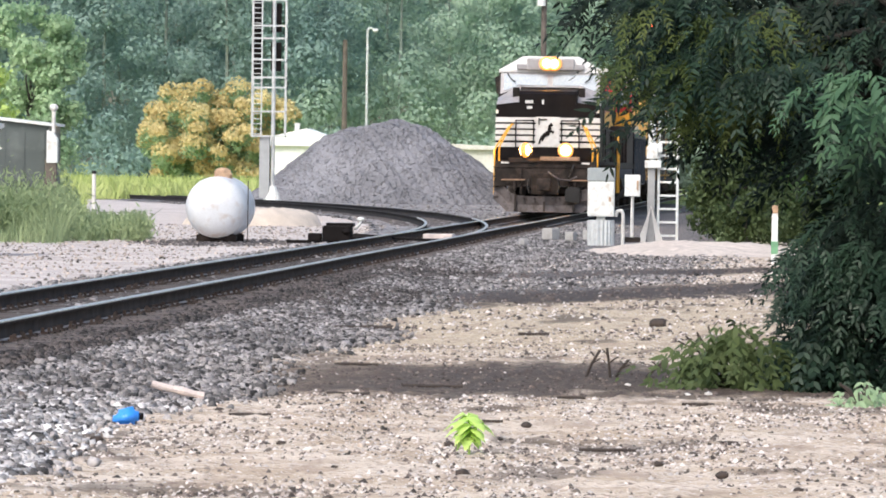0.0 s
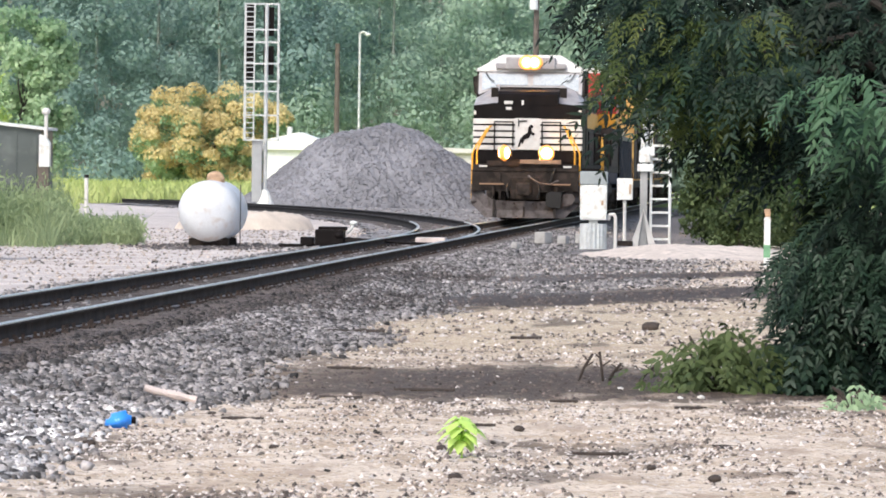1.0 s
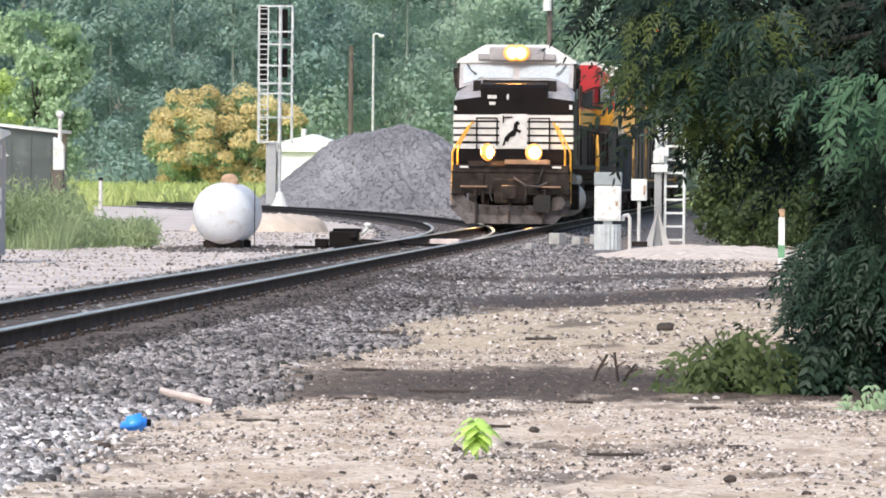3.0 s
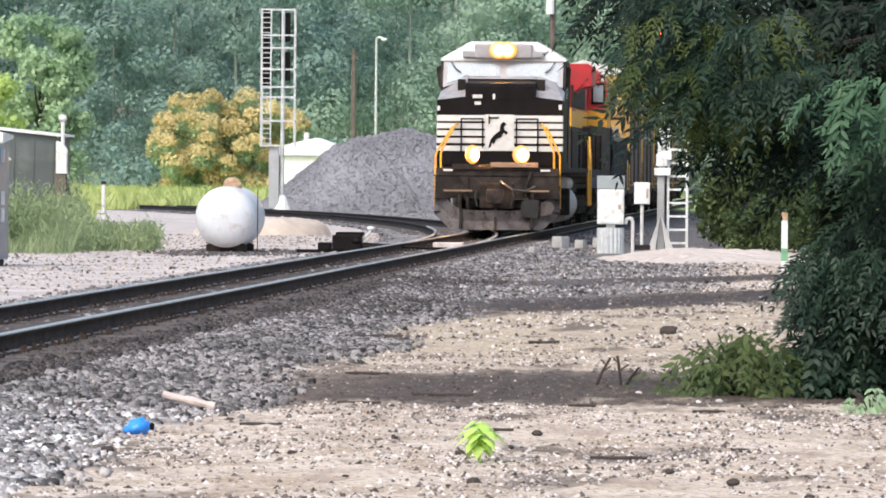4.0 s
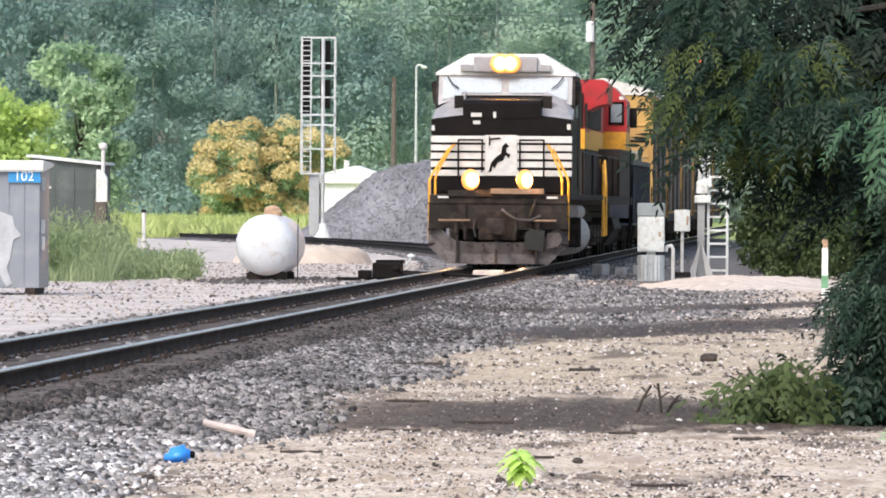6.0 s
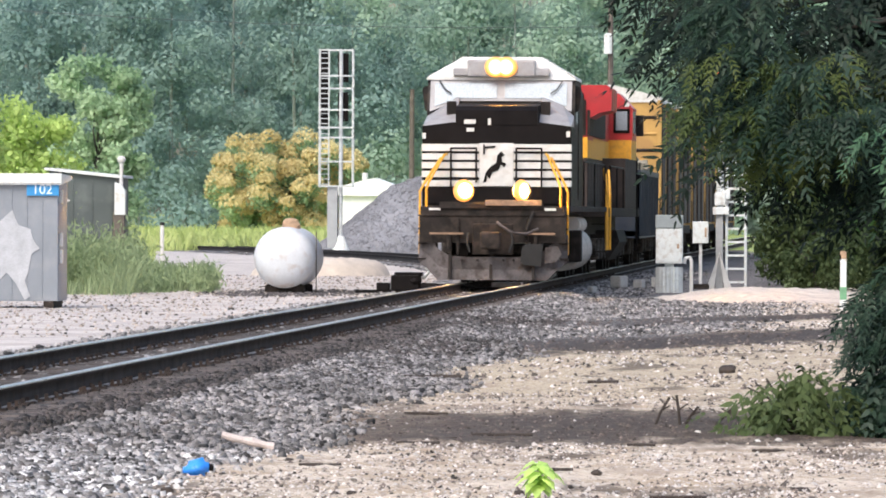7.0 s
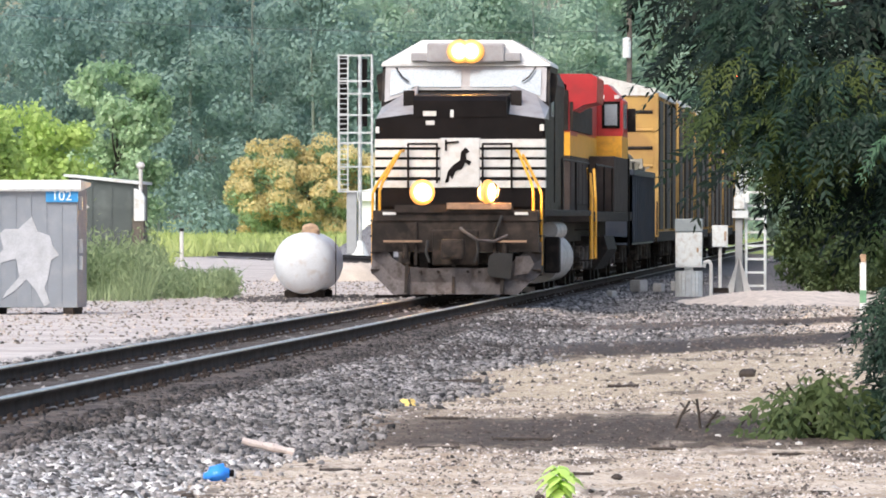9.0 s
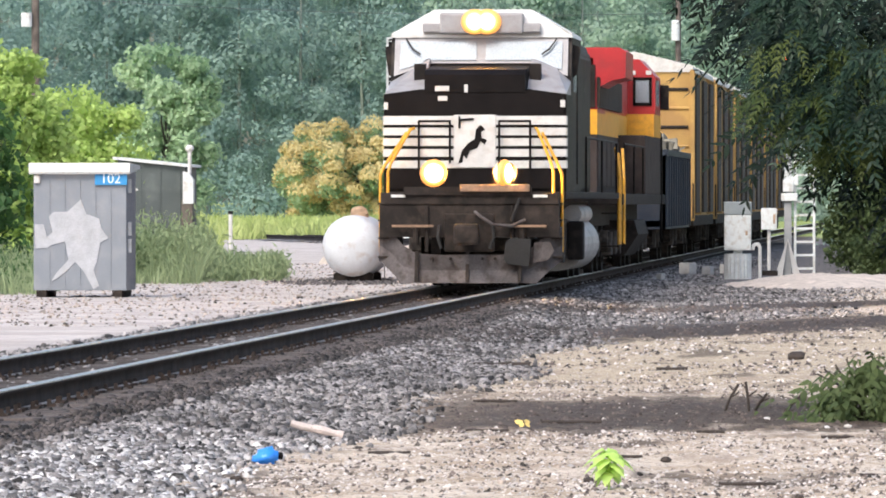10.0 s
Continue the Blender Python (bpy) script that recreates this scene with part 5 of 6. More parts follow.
    bm = bmesh.new()
    rod(bm, (0, 0, 0), (0, 0, 1.3), 0.012, n=6)
    part("rod", bm, DARK_WOOD, rodpost)


distant_things()


# ---- plants ----
def cards(places, sizes, rng, droop=0.0, long=1.6, facing=None, loose=0.45):
    """Leaf-shaped four-sided cards, turned at random or roughly facing a way."""
    n = len(places)
    a = rng.normal(0, 1, (n, 3))
    a[:, 2] -= droop
    if facing is None:
        other = rng.normal(0, 1, (n, 3))
    else:
        other = facing + rng.normal(0, loose, (n, 3))
        a = a - other * (np.sum(a * other, axis=1) / np.sum(other * other, axis=1))[:, None]
    a /= np.linalg.norm(a, axis=1)[:, None]
    b = np.cross(a, other)
    b /= np.linalg.norm(b, axis=1)[:, None]
    a, b = a * (sizes * long / 2)[:, None], b * (sizes / 2)[:, None]
    v = np.stack((places - a, places + b - a * 0.1, places + a, places - b - a * 0.1), axis=1).reshape(-1, 3)
    return v, np.arange(4 * n).reshape(n, 4)


def crown_points(n, blobs, rng, hollow=0.45, outward=False):
    """Points near the surface of many overlapping lumps (x, y, z, radius), and the way out of each lump."""
    blobs = np.asarray(blobs, float)
    pick = rng.choice(len(blobs), n, p=blobs[:, 3] ** 2 / np.sum(blobs[:, 3] ** 2))
    d = rng.normal(0, 1, (n, 3))
    d /= np.linalg.norm(d, axis=1)[:, None]
    r = blobs[pick, 3] * (hollow + (1 - hollow) * rng.random(n) ** 0.45) * (1 + 0.18 * rng.normal(0, 1, n))
    p = blobs[pick, :3] + d * r[:, None] * np.array([1, 1, 0.8])
    return (p, d) if outward else p


def lumps(rng, count, w, dpt, z0, z1, r0, r1, top=0.6):
    """Lumps that fill an egg-shaped crown."""
    out = []
    while len(out) < count:
        u = rng.uniform(-1, 1, 3)
        h = (u[2] + 1) / 2
        width = math.sqrt(max(0.03, 1 - abs((h - 0.42) / (0.62 if h > 0.42 else 0.55)) ** 2))
        if u[0] ** 2 + u[1] ** 2 < width ** 2:
            out.append((u[0] * w, u[1] * dpt, z0 + h * (z1 - z0), rng.uniform(r0, r1)))
    return out


def trunk_mesh(rng, height, r, limbs, spread):
    bm = bmesh.new()
    bend = [Vector((rng.uniform(-0.1, 0.1) * i * 0.3, rng.uniform(-0.1, 0.1), height * i / 4)) for i in range(5)]
    for i in range(4):
        rod(bm, bend[i], bend[i + 1], r * (1 - 0.2 * i), r * (0.8 - 0.2 * i), n=9)
    for k in range(limbs):
        a = rng.uniform(0, math.tau)
        base = bend[1] + (bend[3] - bend[1]) * rng.uniform(0, 1)
        mid = base + Vector((math.cos(a) * spread * 0.5, math.sin(a) * spread * 0.5, height * 0.16))
        rod(bm, base, mid, r * 0.35, r * 0.22, n=7)
        rod(bm, mid, mid + Vector((math.cos(a + 0.3) * spread * 0.45, math.sin(a + 0.3) * spread * 0.45, height * 0.15)), r * 0.22, r * 0.08, n=6)
    return bm


SHRUB = leafy("olive_shrub_leaves", (0.028, 0.052, 0.020), (0.095, 0.13, 0.048), 0.6, 0.3)
# limbs are darker than the trunk's bark
LIMB = paint("dark_limb", (0.03, 0.026, 0.022), 0.9, vary=0.3)
BARK = paint("grey_brown_bark", (0.085, 0.075, 0.068), 0.9, vary=0.35, scale=3, bump=0.6)
# distance haze is painted into these pale, bluish leaf colours
FOREST_HAZED = leafy("far_forest_hazed_leaves", (0.34, 0.465, 0.395), (0.52, 0.645, 0.50), 0.9, 0.5, 0.09, 0.1, 0.35)
FOREST_DEEP_HAZED = leafy("far_forest_deep_hazed_leaves", (0.245, 0.36, 0.34), (0.38, 0.505, 0.45), 0.9, 0.5, 0.09, 0.1, 0.35)
GREEN = leafy("bright_green_leaves", (0.27, 0.41, 0.24), (0.53, 0.68, 0.42), 0.6, 0.45)
LIME = leafy("yellow_green_leaves", (0.34, 0.48, 0.14), (0.58, 0.72, 0.25), 0.6, 0.45)
DEEP = leafy("deep_green_leaves", (0.035, 0.09, 0.035), (0.08, 0.17, 0.05))
BLOSSOM = leafy("cream_yellow_blossom", (0.58, 0.47, 0.22), (0.78, 0.68, 0.38), 0.8, 0.4)
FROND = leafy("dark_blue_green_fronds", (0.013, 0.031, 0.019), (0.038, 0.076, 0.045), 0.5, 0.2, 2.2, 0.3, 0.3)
# copies of the frond leaf with shade and light put into the colour
FROND_SHADED = leafy("shade_painted_fronds", (0.005, 0.011, 0.007), (0.014, 0.030, 0.018), 0.6, 0.1, 1.6, 0.2, 0.3)
FROND_LIT = leafy("light_painted_green_fronds", (0.050, 0.115, 0.060), (0.115, 0.205, 0.105), 0.5, 0.3, 2.0, 0.3, 0.3)
# yellow of leaves lit by headlights and from behind, painted into the colour
FROND_YELLOW = leafy("yellow_lit_fronds", (0.045, 0.075, 0.022), (0.125, 0.155, 0.042), 0.5, 0.4, 2.2, 0.25, 0.4)
WEED = leafy("tall_weed_blades", (0.20, 0.27, 0.14), (0.38, 0.45, 0.25), 0.8, 0.35)
MEADOW = leafy("meadow_grass", (0.38, 0.46, 0.15), (0.56, 0.62, 0.26), 0.8, 0.35)


def woods():
    rng = np.random.default_rng(21)
    root = thing("woods", "dark green wall of tall broadleaf woods, haze painted into its colours", "woods", kind="stuff")
    pts, outs, trunks = [], [], bmesh.new()
    for row, (y, step) in enumerate(((600, 7.5), (625, 6.5), (655, 6.0), (690, 5.0))):
        x = -88.0 + row * 2
        while x < 24:
            hgt = rng.uniform(20, 27) + row * 3.0
            w = rng.uniform(3.6, 5.4)
            cx, cy = x + rng.uniform(-1.2, 1.2), y + rng.uniform(-5, 5)
            low = rng.uniform(0.3, 3.0)
            blobs = np.array(lumps(rng, 52, w, w * 0.8, low, hgt, 0.9, 2.2))
            blobs[:, 0] += cx
            blobs[:, 1] += cy
            p, d = crown_points(10500, blobs, rng, 0.55, True)
            pts.append(p)
            outs.append(d)
            rod(trunks, (cx, cy, 0), (cx + rng.uniform(-1, 1), cy, hgt * 0.8), 0.22, 0.06, n=6)
            x += step * rng.uniform(0.75, 1.25)
    # low edge thicket
    edge = [(x, 585 + rng.uniform(-6, 6), rng.uniform(0.5, 3.4), rng.uniform(1.0, 2.4)) for x in np.arange(-90, 20, 1.1)]
    p, d = crown_points(20000, edge, rng, 0.7, True)
    pts, outs = np.concatenate(pts + [p]), np.concatenate(outs + [d])
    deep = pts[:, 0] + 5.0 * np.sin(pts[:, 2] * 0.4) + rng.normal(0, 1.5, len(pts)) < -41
    for side, leaves in ((deep, FOREST_DEEP_HAZED), (~deep, FOREST_HAZED)):
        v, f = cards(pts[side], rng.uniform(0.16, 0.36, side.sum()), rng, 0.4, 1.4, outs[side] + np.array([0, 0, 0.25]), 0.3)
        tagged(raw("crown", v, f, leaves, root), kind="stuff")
    # trunks greyed by the same painted haze
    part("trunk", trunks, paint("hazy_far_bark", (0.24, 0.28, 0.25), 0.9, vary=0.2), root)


woods()


def small_tree(name, label, at, w, z0, z1, leaves, material, size, seed, lump=(0.3, 0.7), blossom=None, group=""):
    rng = np.random.default_rng(seed)
    root = thing(name, label, "tree", pose(*at), group)
    part("trunk", trunk_mesh(random.Random(seed), z1 * 0.75, max(0.08, z1 * 0.018), 7, w * 0.8), BARK, root)
    blobs = lumps(rng, 110, w, w * 0.8, z0, z1, lump[0] * w, lump[1] * w)
    p, d = crown_points(leaves, blobs, rng, 0.5, True)
    v, f = cards(p, rng.uniform(size * 0.6, size * 1.35, len(p)), rng, 0.5, 1.5, d, 0.7)
    raw("crown", v, f, material, root)
    if blossom:
        b = np.array(blobs)
        b[:, 2] += 0.35
        b[:, 1] -= 0.3
        leaves = int(leaves * 1.6)
        d = rng.normal(0, 1, (leaves, 3))
        d[:, 2] = np.abs(d[:, 2]) * 0.9 - 0.25
        d[:, 1] -= 0.35
        d /= np.linalg.norm(d, axis=1)[:, None]
        pick = rng.integers(0, len(b), leaves)
        q = b[pick, :3] + d * (b[pick, 3] * rng.uniform(0.8, 1.12, leaves))[:, None]
        v, f = cards(q, rng.uniform(size * 0.6, size * 1.2, len(q)), rng, 0, 1.3, d, 0.5)
        raw("blossom", v, f, blossom, root)["label"] = "cream yellow blossom clusters"
    return root


small_tree("flowering_tree", "broad green tree covered in cream yellow blossom", (-38.2, 476, 0), 5.9, 0.2, 6.3, 19000, GREEN, 0.18, 3, (0.08, 0.16), BLOSSOM)
small_tree("young_tree", "bright green leafy young tree beside the cabin", (-25.6, 240, 0), 1.75, 0.4, 6.9, 16000, GREEN, 0.13, 4, (0.18, 0.32))
small_tree("young_tree", "yellow green leafy tree behind the shed", (-26.6, 226, 0), 1.9, 0.4, 5.3, 15000, LIME, 0.13, 5, (0.18, 0.34))
small_tree("young_tree", "mixed green tree at the edge of the yard", (-25.6, 200, 0), 1.5, 0.2, 6.0, 15000, LIME, 0.12, 6, (0.18, 0.34))
small_tree("young_tree", "dark green thicket beside the shed", (-20.6, 150, 0), 1.7, 0.0, 4.0, 8000, DEEP, 0.12, 7, (0.2, 0.4))
small_tree("bush", "round green bush behind the signal", (-1.65, 172, 0), 0.75, 0.0, 1.25, 3500, SHRUB, 0.07, 9, (0.25, 0.45))
small_tree("bush", "dark green bush by the yard edge", (-0.2, 176, 0), 1.0, 0.0, 1.4, 3500, SHRUB, 0.08, 10, (0.25, 0.45))
small_tree("bush", "dark green thicket behind the signals", (-2.1, 187, 0), 1.2, 0.0, 2.1, 6000, SHRUB, 0.09, 11, (0.2, 0.36))
for k, (bx, by, bw, bh) in enumerate(((2.5, 205, 4.0, 8.0), (-1.0, 235, 2.2, 6.0), (6.0, 190, 4.0, 9.0), (-3.2, 300, 3.2, 9.0))):
    small_tree("edge_tree", "dark leafy tree behind the signals", (bx, by, 0), bw, 0.0, bh, 7000, DEEP if k != 3 else FOREST_HAZED, 0.24, 30 + k, (0.2, 0.4))


def blades(name, label, n, area, height, width, material, seed, clump=0.0, category="weeds"):
    """Upright bent blades over a stretch of ground, in one mesh."""
    rng = np.random.default_rng(seed)
    x, y = area(rng, n)
    h = height * rng.uniform(0.45, 1.15, n) * (0.75 + 0.35 * np.sin(x * 2.3 + y * 0.7))
    z = ground_z(x, y)
    a = rng.uniform(0, math.tau, n)
    side = np.c_[np.cos(a), np.sin(a), np.zeros(n)] * (width * rng.uniform(0.6, 1.4, n))[:, None]
    lean = np.c_[rng.normal(0, 0.28, n), rng.normal(0, 0.28, n), np.ones(n)] * h[:, None]
    p = np.c_[x, y, z]
    mid = p + lean * 0.55
    tip = p + lean * np.array([1.5, 1.5, 1.0])
    v = np.stack((p - side * 0.6, p + side * 0.6, mid + side, tip, mid - side), axis=1).reshape(-1, 3)
    i = 5 * np.arange(n)[:, None]
    tri = np.concatenate((i + np.array([[0, 1, 2]]), i + np.array([[0, 2, 4]]), i + np.array([[4, 2, 3]])))
    ob = raw(name, v, tri, material)
    return tagged(ob, label, category, kind="stuff")


def patch_area(x0, x1, y0, y1, soft=0.0):
    def pick(rng, n):
        return rng.uniform(x0, x1, n) + rng.normal(0, soft, n), rng.uniform(y0, y1, n)
    return pick


def along_sight(u0, u1, y0, y1):
    """A strip that widens away from the yard's corner, by slope and distance."""
    def pick(rng, n):
        y = rng.uniform(y0, y1, n)
        return (rng.uniform(u0, u1, n)) * y, y
    return pick


blades("tall_weeds", "tall unmown green weeds round the cabin", 4000, along_sight(-0.118, -0.1015, 150, 176), 0.95, 0.010, WEED, 41)
blades("tall_weeds", "ragged green weeds at the yard edge", 1900, along_sight(-0.1025, -0.0905, 158, 186), 0.5, 0.012, WEED, 42)
blades("tall_weeds", "green weeds beside the shed", 2600, along_sight(-0.145, -0.124, 133, 150), 0.8, 0.014, WEED, 43)
def weed_clumps(name, label, count, u0, u1, y0, y1, r, top, leaves, material, seed):
    """Leafy soft weeds: small leaves on many low uneven lumps, in one mesh."""
    rng = np.random.default_rng(seed)
    y = rng.uniform(y0, y1, count)
    x = rng.uniform(u0, u1, count) * y
    tall = top * (0.35 + 0.65 * (0.5 + 0.5 * np.sin(x * 1.9 + 0.5 * y))) * rng.uniform(0.6, 1.1, count)
    blobs = np.c_[x, y, ground_z(x, y) + tall * 0.5, r * rng.uniform(0.6, 1.3, count)]
    p = crown_points(leaves, blobs, rng, 0.2)
    p[:, 2] = np.maximum(p[:, 2] + rng.normal(0, top * 0.16, leaves), 0.1)
    v, f = cards(p, rng.uniform(0.02, 0.055, leaves), rng, -1.6, 4.0)
    tagged(raw(name, v, f, material), label, "weeds", kind="stuff")


weed_clumps("leafy_weeds", "soft leafy green weeds round the cabin", 112, -0.118, -0.1015, 152, 178, 0.46, 1.6, 28000, WEED, 61)
weed_clumps("leafy_weeds", "low ragged weeds at the edge of the yard", 80, -0.1025, -0.0905, 156, 174, 0.26, 0.6, 12000, WEED, 62)
weed_clumps("leafy_weeds", "leafy weeds beside the relay shed", 40, -0.145, -0.122, 136, 150, 0.4, 1.0, 8000, DEEP, 63)
blades("meadow", "bright sunlit meadow grass before the woods", 26000, along_sight(-0.13, -0.075, 315, 470), 0.8, 0.05, MEADOW, 44, category="grass")
blades("meadow", "bright grass beside the siding", 6000, along_sight(-0.116, -0.099, 215, 270), 0.6, 0.03, MEADOW, 45, category="grass")
blades("meadow", "dull grass beyond the track", 5000, patch_area(-2.5, 9, 178, 230), 0.5, 0.03, WEED, 46, category="grass")

# ---- the near tree with hanging feathered leaves ----
def fronds(bases, ways, lengths, rng, pairs=9, leaf=0.30, sag=0.45, width=0.14):
    """Feathered leaves: pairs of leaflets along a sagging stalk, all nearly in one plane, with a leaflet at the tip."""
    n = len(bases)
    ways = ways / np.linalg.norm(ways, axis=1)[:, None]
    side = np.cross(ways, np.array([0, -0.5, 1.0]) + rng.normal(0, 0.28, (n, 3)))
    side /= np.linalg.norm(side, axis=1)[:, None]
    face = np.cross(side, ways)
    k = pairs * 2 + 1
    t = np.r_[(np.arange(pairs * 2) // 2 + 1) / (pairs + 0.5), 1.0]
    sign = np.r_[np.where(np.arange(pairs * 2) % 2, 1.0, -1.0), 0.0]
    stem = bases[:, None, :] + ways[:, None, :] * (lengths[:, None] * t)[:, :, None]
    stem[:, :, 2] -= sag * lengths[:, None] * t ** 2
    out = side[:, None, :] * sign[None, :, None] * 0.78 + ways[:, None, :] * 0.75 + rng.normal(0, 0.12, (n, k, 3))
    out[:, :, 2] -= 0.28
    out /= np.linalg.norm(out, axis=2)[:, :, None]
    ln = lengths[:, None] * leaf * (1.05 - 0.75 * np.abs(t - 0.45)) * rng.uniform(0.75, 1.2, (n, k))
    tip = stem + out * ln[:, :, None]
    wide = np.cross(out, face[:, None, :] + rng.normal(0, 0.2, (n, k, 3)))
    wide /= np.linalg.norm(wide, axis=2)[:, :, None]
    w = (ln * width)[:, :, None] * wide
    a, b = stem + out * (ln * 0.25)[:, :, None], stem + out * (ln * 0.6)[:, :, None]
    v = np.stack((stem, a + w, b + w * 0.8, tip, b - w * 0.8, a - w), axis=2).reshape(-1, 3)
    i = 6 * np.arange(n * k)[:, None]
    return v, np.concatenate((i + np.array([[0, 1, 2, 3]]), i + np.array([[0, 3, 4, 5]])))


CROWN_EDGE = ((3.9, -2.4), (3.2, -2.1), (2.9, -1.92), (2.65, -1.82), (2.45, -1.72), (2.25, -1.45), (2.08, -1.05), (1.9, -0.5), (1.75, -0.02), (1.45, 0.12), (1.25, 0.0), (1.1, -0.3), (0.85, -0.42), (0.55, -0.25), (0.3, 0.05), (0.0, 0.25))


def near_tree():
    rng = np.random.default_rng(77)
    zs, xs = np.array([p[0] for p in CROWN_EDGE])[::-1], np.array([p[1] for p in CROWN_EDGE])[::-1]
    root = thing("feather_leaved_tree", "large dark green tree with drooping feathered leaves", "tree")
    bm = bmesh.new()
    rod(bm, (1.9, 61.8, 0), (1.7, 61.7, 1.6), 0.2, 0.16)
    rod(bm, (1.7, 61.7, 1.6), (1.9, 61.6, 4.6), 0.16, 0.08)
    part("trunk", bm, BARK, root)
    for k in range(16):
        z = 0.5 + k * 0.24
        bm = bmesh.new()
        x1 = float(np.interp(z + 0.1, zs, xs)) + rng.uniform(0.5, 1.0)
        y1 = 61.9 + rng.uniform(0.0, 1.0)
        a, b, c = Vector((1.75, 61.7, max(0.3, z * 0.75))), Vector(((x1 + 1.75) / 2, (y1 + 61.7) / 2, z + 0.3)), Vector((x1, y1, z + 0.05))
        rod(bm, a, b, 0.045, 0.03, n=7)
        rod(bm, b, c, 0.03, 0.008, n=6)
        part("limb", bm, LIMB, root)

    def layer(n, y_lo, y_hi, inset, lo, hi, ln, material, pairs, x_max=3.2, spread=1.1):
        z = rng.uniform(lo, hi, n)
        edge = np.interp(z, zs, xs)
        edge = edge + 0.16 * np.sin(z * 9 + 1) + 0.10 * np.sin(z * 23)
        x = edge + inset + (x_max - edge) * rng.random(n) ** 1.25
        y = 61.5 + rng.uniform(y_lo, y_hi, n)
        way = np.c_[rng.normal(-0.55, spread * 0.6, n), rng.normal(-0.35, 0.5, n), rng.normal(-0.45, 0.45, n)]
        v, f = fronds(np.c_[x, y, z], way, ln * rng.uniform(0.7, 1.3, n), rng, pairs)
        return raw("crown", v, f, material, root)
    # boughs: each a drooping stem hung with feathered leaves on both sides
    def boughs(count, y_lo, y_hi, z_lo, z_hi, reach, leaves, ln, material, pairs, x_far=2.6, inset=0.0):
        bases, ways, lens = [], [], []
        for _ in range(count):
            z = rng.uniform(z_lo, z_hi)
            edge = float(np.interp(z - 0.2, zs, xs)) + inset
            tip_x = edge + (x_far - edge) * rng.random() ** 1.3
            y = 61.5 + rng.uniform(y_lo, y_hi)
            way = Vector((-1.0, rng.uniform(-0.5, 0.2), rng.uniform(-0.35, 0.25))).normalized()
            ln_b = reach * rng.uniform(0.7, 1.3)
            for _k in range(leaves):
                u = rng.uniform(0.0, 1.0)
                p = Vector((tip_x, y, z)) - way * ln_b * (1 - u) - Vector((0, 0, 0.28 * ln_b * u * u))
                s = -1 if rng.random() < 0.5 else 1
                bases.append(p + Vector(rng.normal(0, 0.03, 3)))
                ways.append(Vector((-0.15 + 0.85 * s * rng.uniform(0.2, 1.0), -0.35, -0.55)) + way * 0.5 * u + Vector(rng.normal(0, 0.22, 3)))
                lens.append(ln * rng.uniform(0.65, 1.25) * (1.1 - 0.4 * u))
        v, f = fronds(np.array(bases), np.array(ways), np.array(lens), rng, pairs, 0.32, 0.5)
        return raw("crown", v, f, material, root)
    layer(1300, 0.5, 1.6, 0.22, 0.15, 4.1, 0.42, FROND_SHADED, 7)
    boughs(90, -0.7, 0.8, 0.5, 4.2, 0.6, 15, 0.36, FROND_SHADED, 7)
    boughs(9, -1.5, -0.9, 0.85, 1.35, 0.5, 11, 0.34, FROND, 7, 0.6, -0.05)
    boughs(26, -1.0, 0.4, 0.75, 1.35, 0.6, 12, 0.36, FROND_SHADED, 7, 1.2)
    boughs(58, -1.4, -0.6, 0.7, 3.9, 0.55, 15, 0.38, FROND, 7, 2.6, 0.3)
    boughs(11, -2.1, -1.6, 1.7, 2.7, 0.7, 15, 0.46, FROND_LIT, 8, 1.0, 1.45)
    boughs(15, -1.2, -0.5, 2.5, 4.0, 0.5, 13, 0.34, FROND, 7, -0.6, 0.05)
    boughs(34, 0.6, 1.8, 1.9, 4.1, 0.55, 12, 0.24, FROND_YELLOW, 6, 0.0, -0.05)
    boughs(22, -1.1, -0.4, 2.2, 3.3, 0.5, 10, 0.26, FROND_YELLOW, 6, -0.6, 0.0)
    boughs(14, -1.1, -0.4, 2.25, 2.75, 0.45, 9, 0.25, FROND_YELLOW, 6, -1.1, -0.15)
    # dark leaf backing that paints in the shade inside the crown
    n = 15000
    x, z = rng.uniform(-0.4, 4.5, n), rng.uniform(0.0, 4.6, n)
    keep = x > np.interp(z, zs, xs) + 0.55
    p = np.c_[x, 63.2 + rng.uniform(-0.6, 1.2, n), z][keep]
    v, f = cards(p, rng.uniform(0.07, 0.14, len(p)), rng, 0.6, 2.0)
    raw("inner_leaves", v, f, FROND_SHADED, root)


near_tree()


def low_shrub(name, label, at, w, h, count, material, seed, ln=0.13, stem=True):
    rng = np.random.default_rng(seed)
    root = thing(name, label, "shrub", pose(*at))
    n = count
    x = rng.normal(0, w * 0.42, n)
    z = h * rng.uniform(0.12, 1.0, n) * (1 - 0.45 * np.abs(x) / w)
    way = np.c_[x / w + rng.normal(0, 0.5, n), rng.normal(-0.3, 0.5, n), rng.normal(-0.7, 0.4, n)]
    v, f = fronds(np.c_[x, rng.normal(0, 0.25, n), z], way, ln * rng.uniform(0.7, 1.3, n), rng, 4, 0.40, 0.5, 0.2)
    raw("leaves", v, f, material, root)
    if stem:
        for k in range(7):
            bm = bmesh.new()
            tx = rng.uniform(-w * 0.8, w * 0.8)
            tube(bm, [(tx * 0.2, 0, 0), (tx * 0.6, 0, h * 0.5), (tx, 0, h * rng.uniform(0.6, 0.95))], 0.008, 5)
            part("stem", bm, DARK_WOOD, root)


low_shrub("drooping_shrub", "straggly green shrub with drooping stems", (-0.72, 60.6, 0), 0.55, 0.62, 190, SHRUB, 51, 0.24)
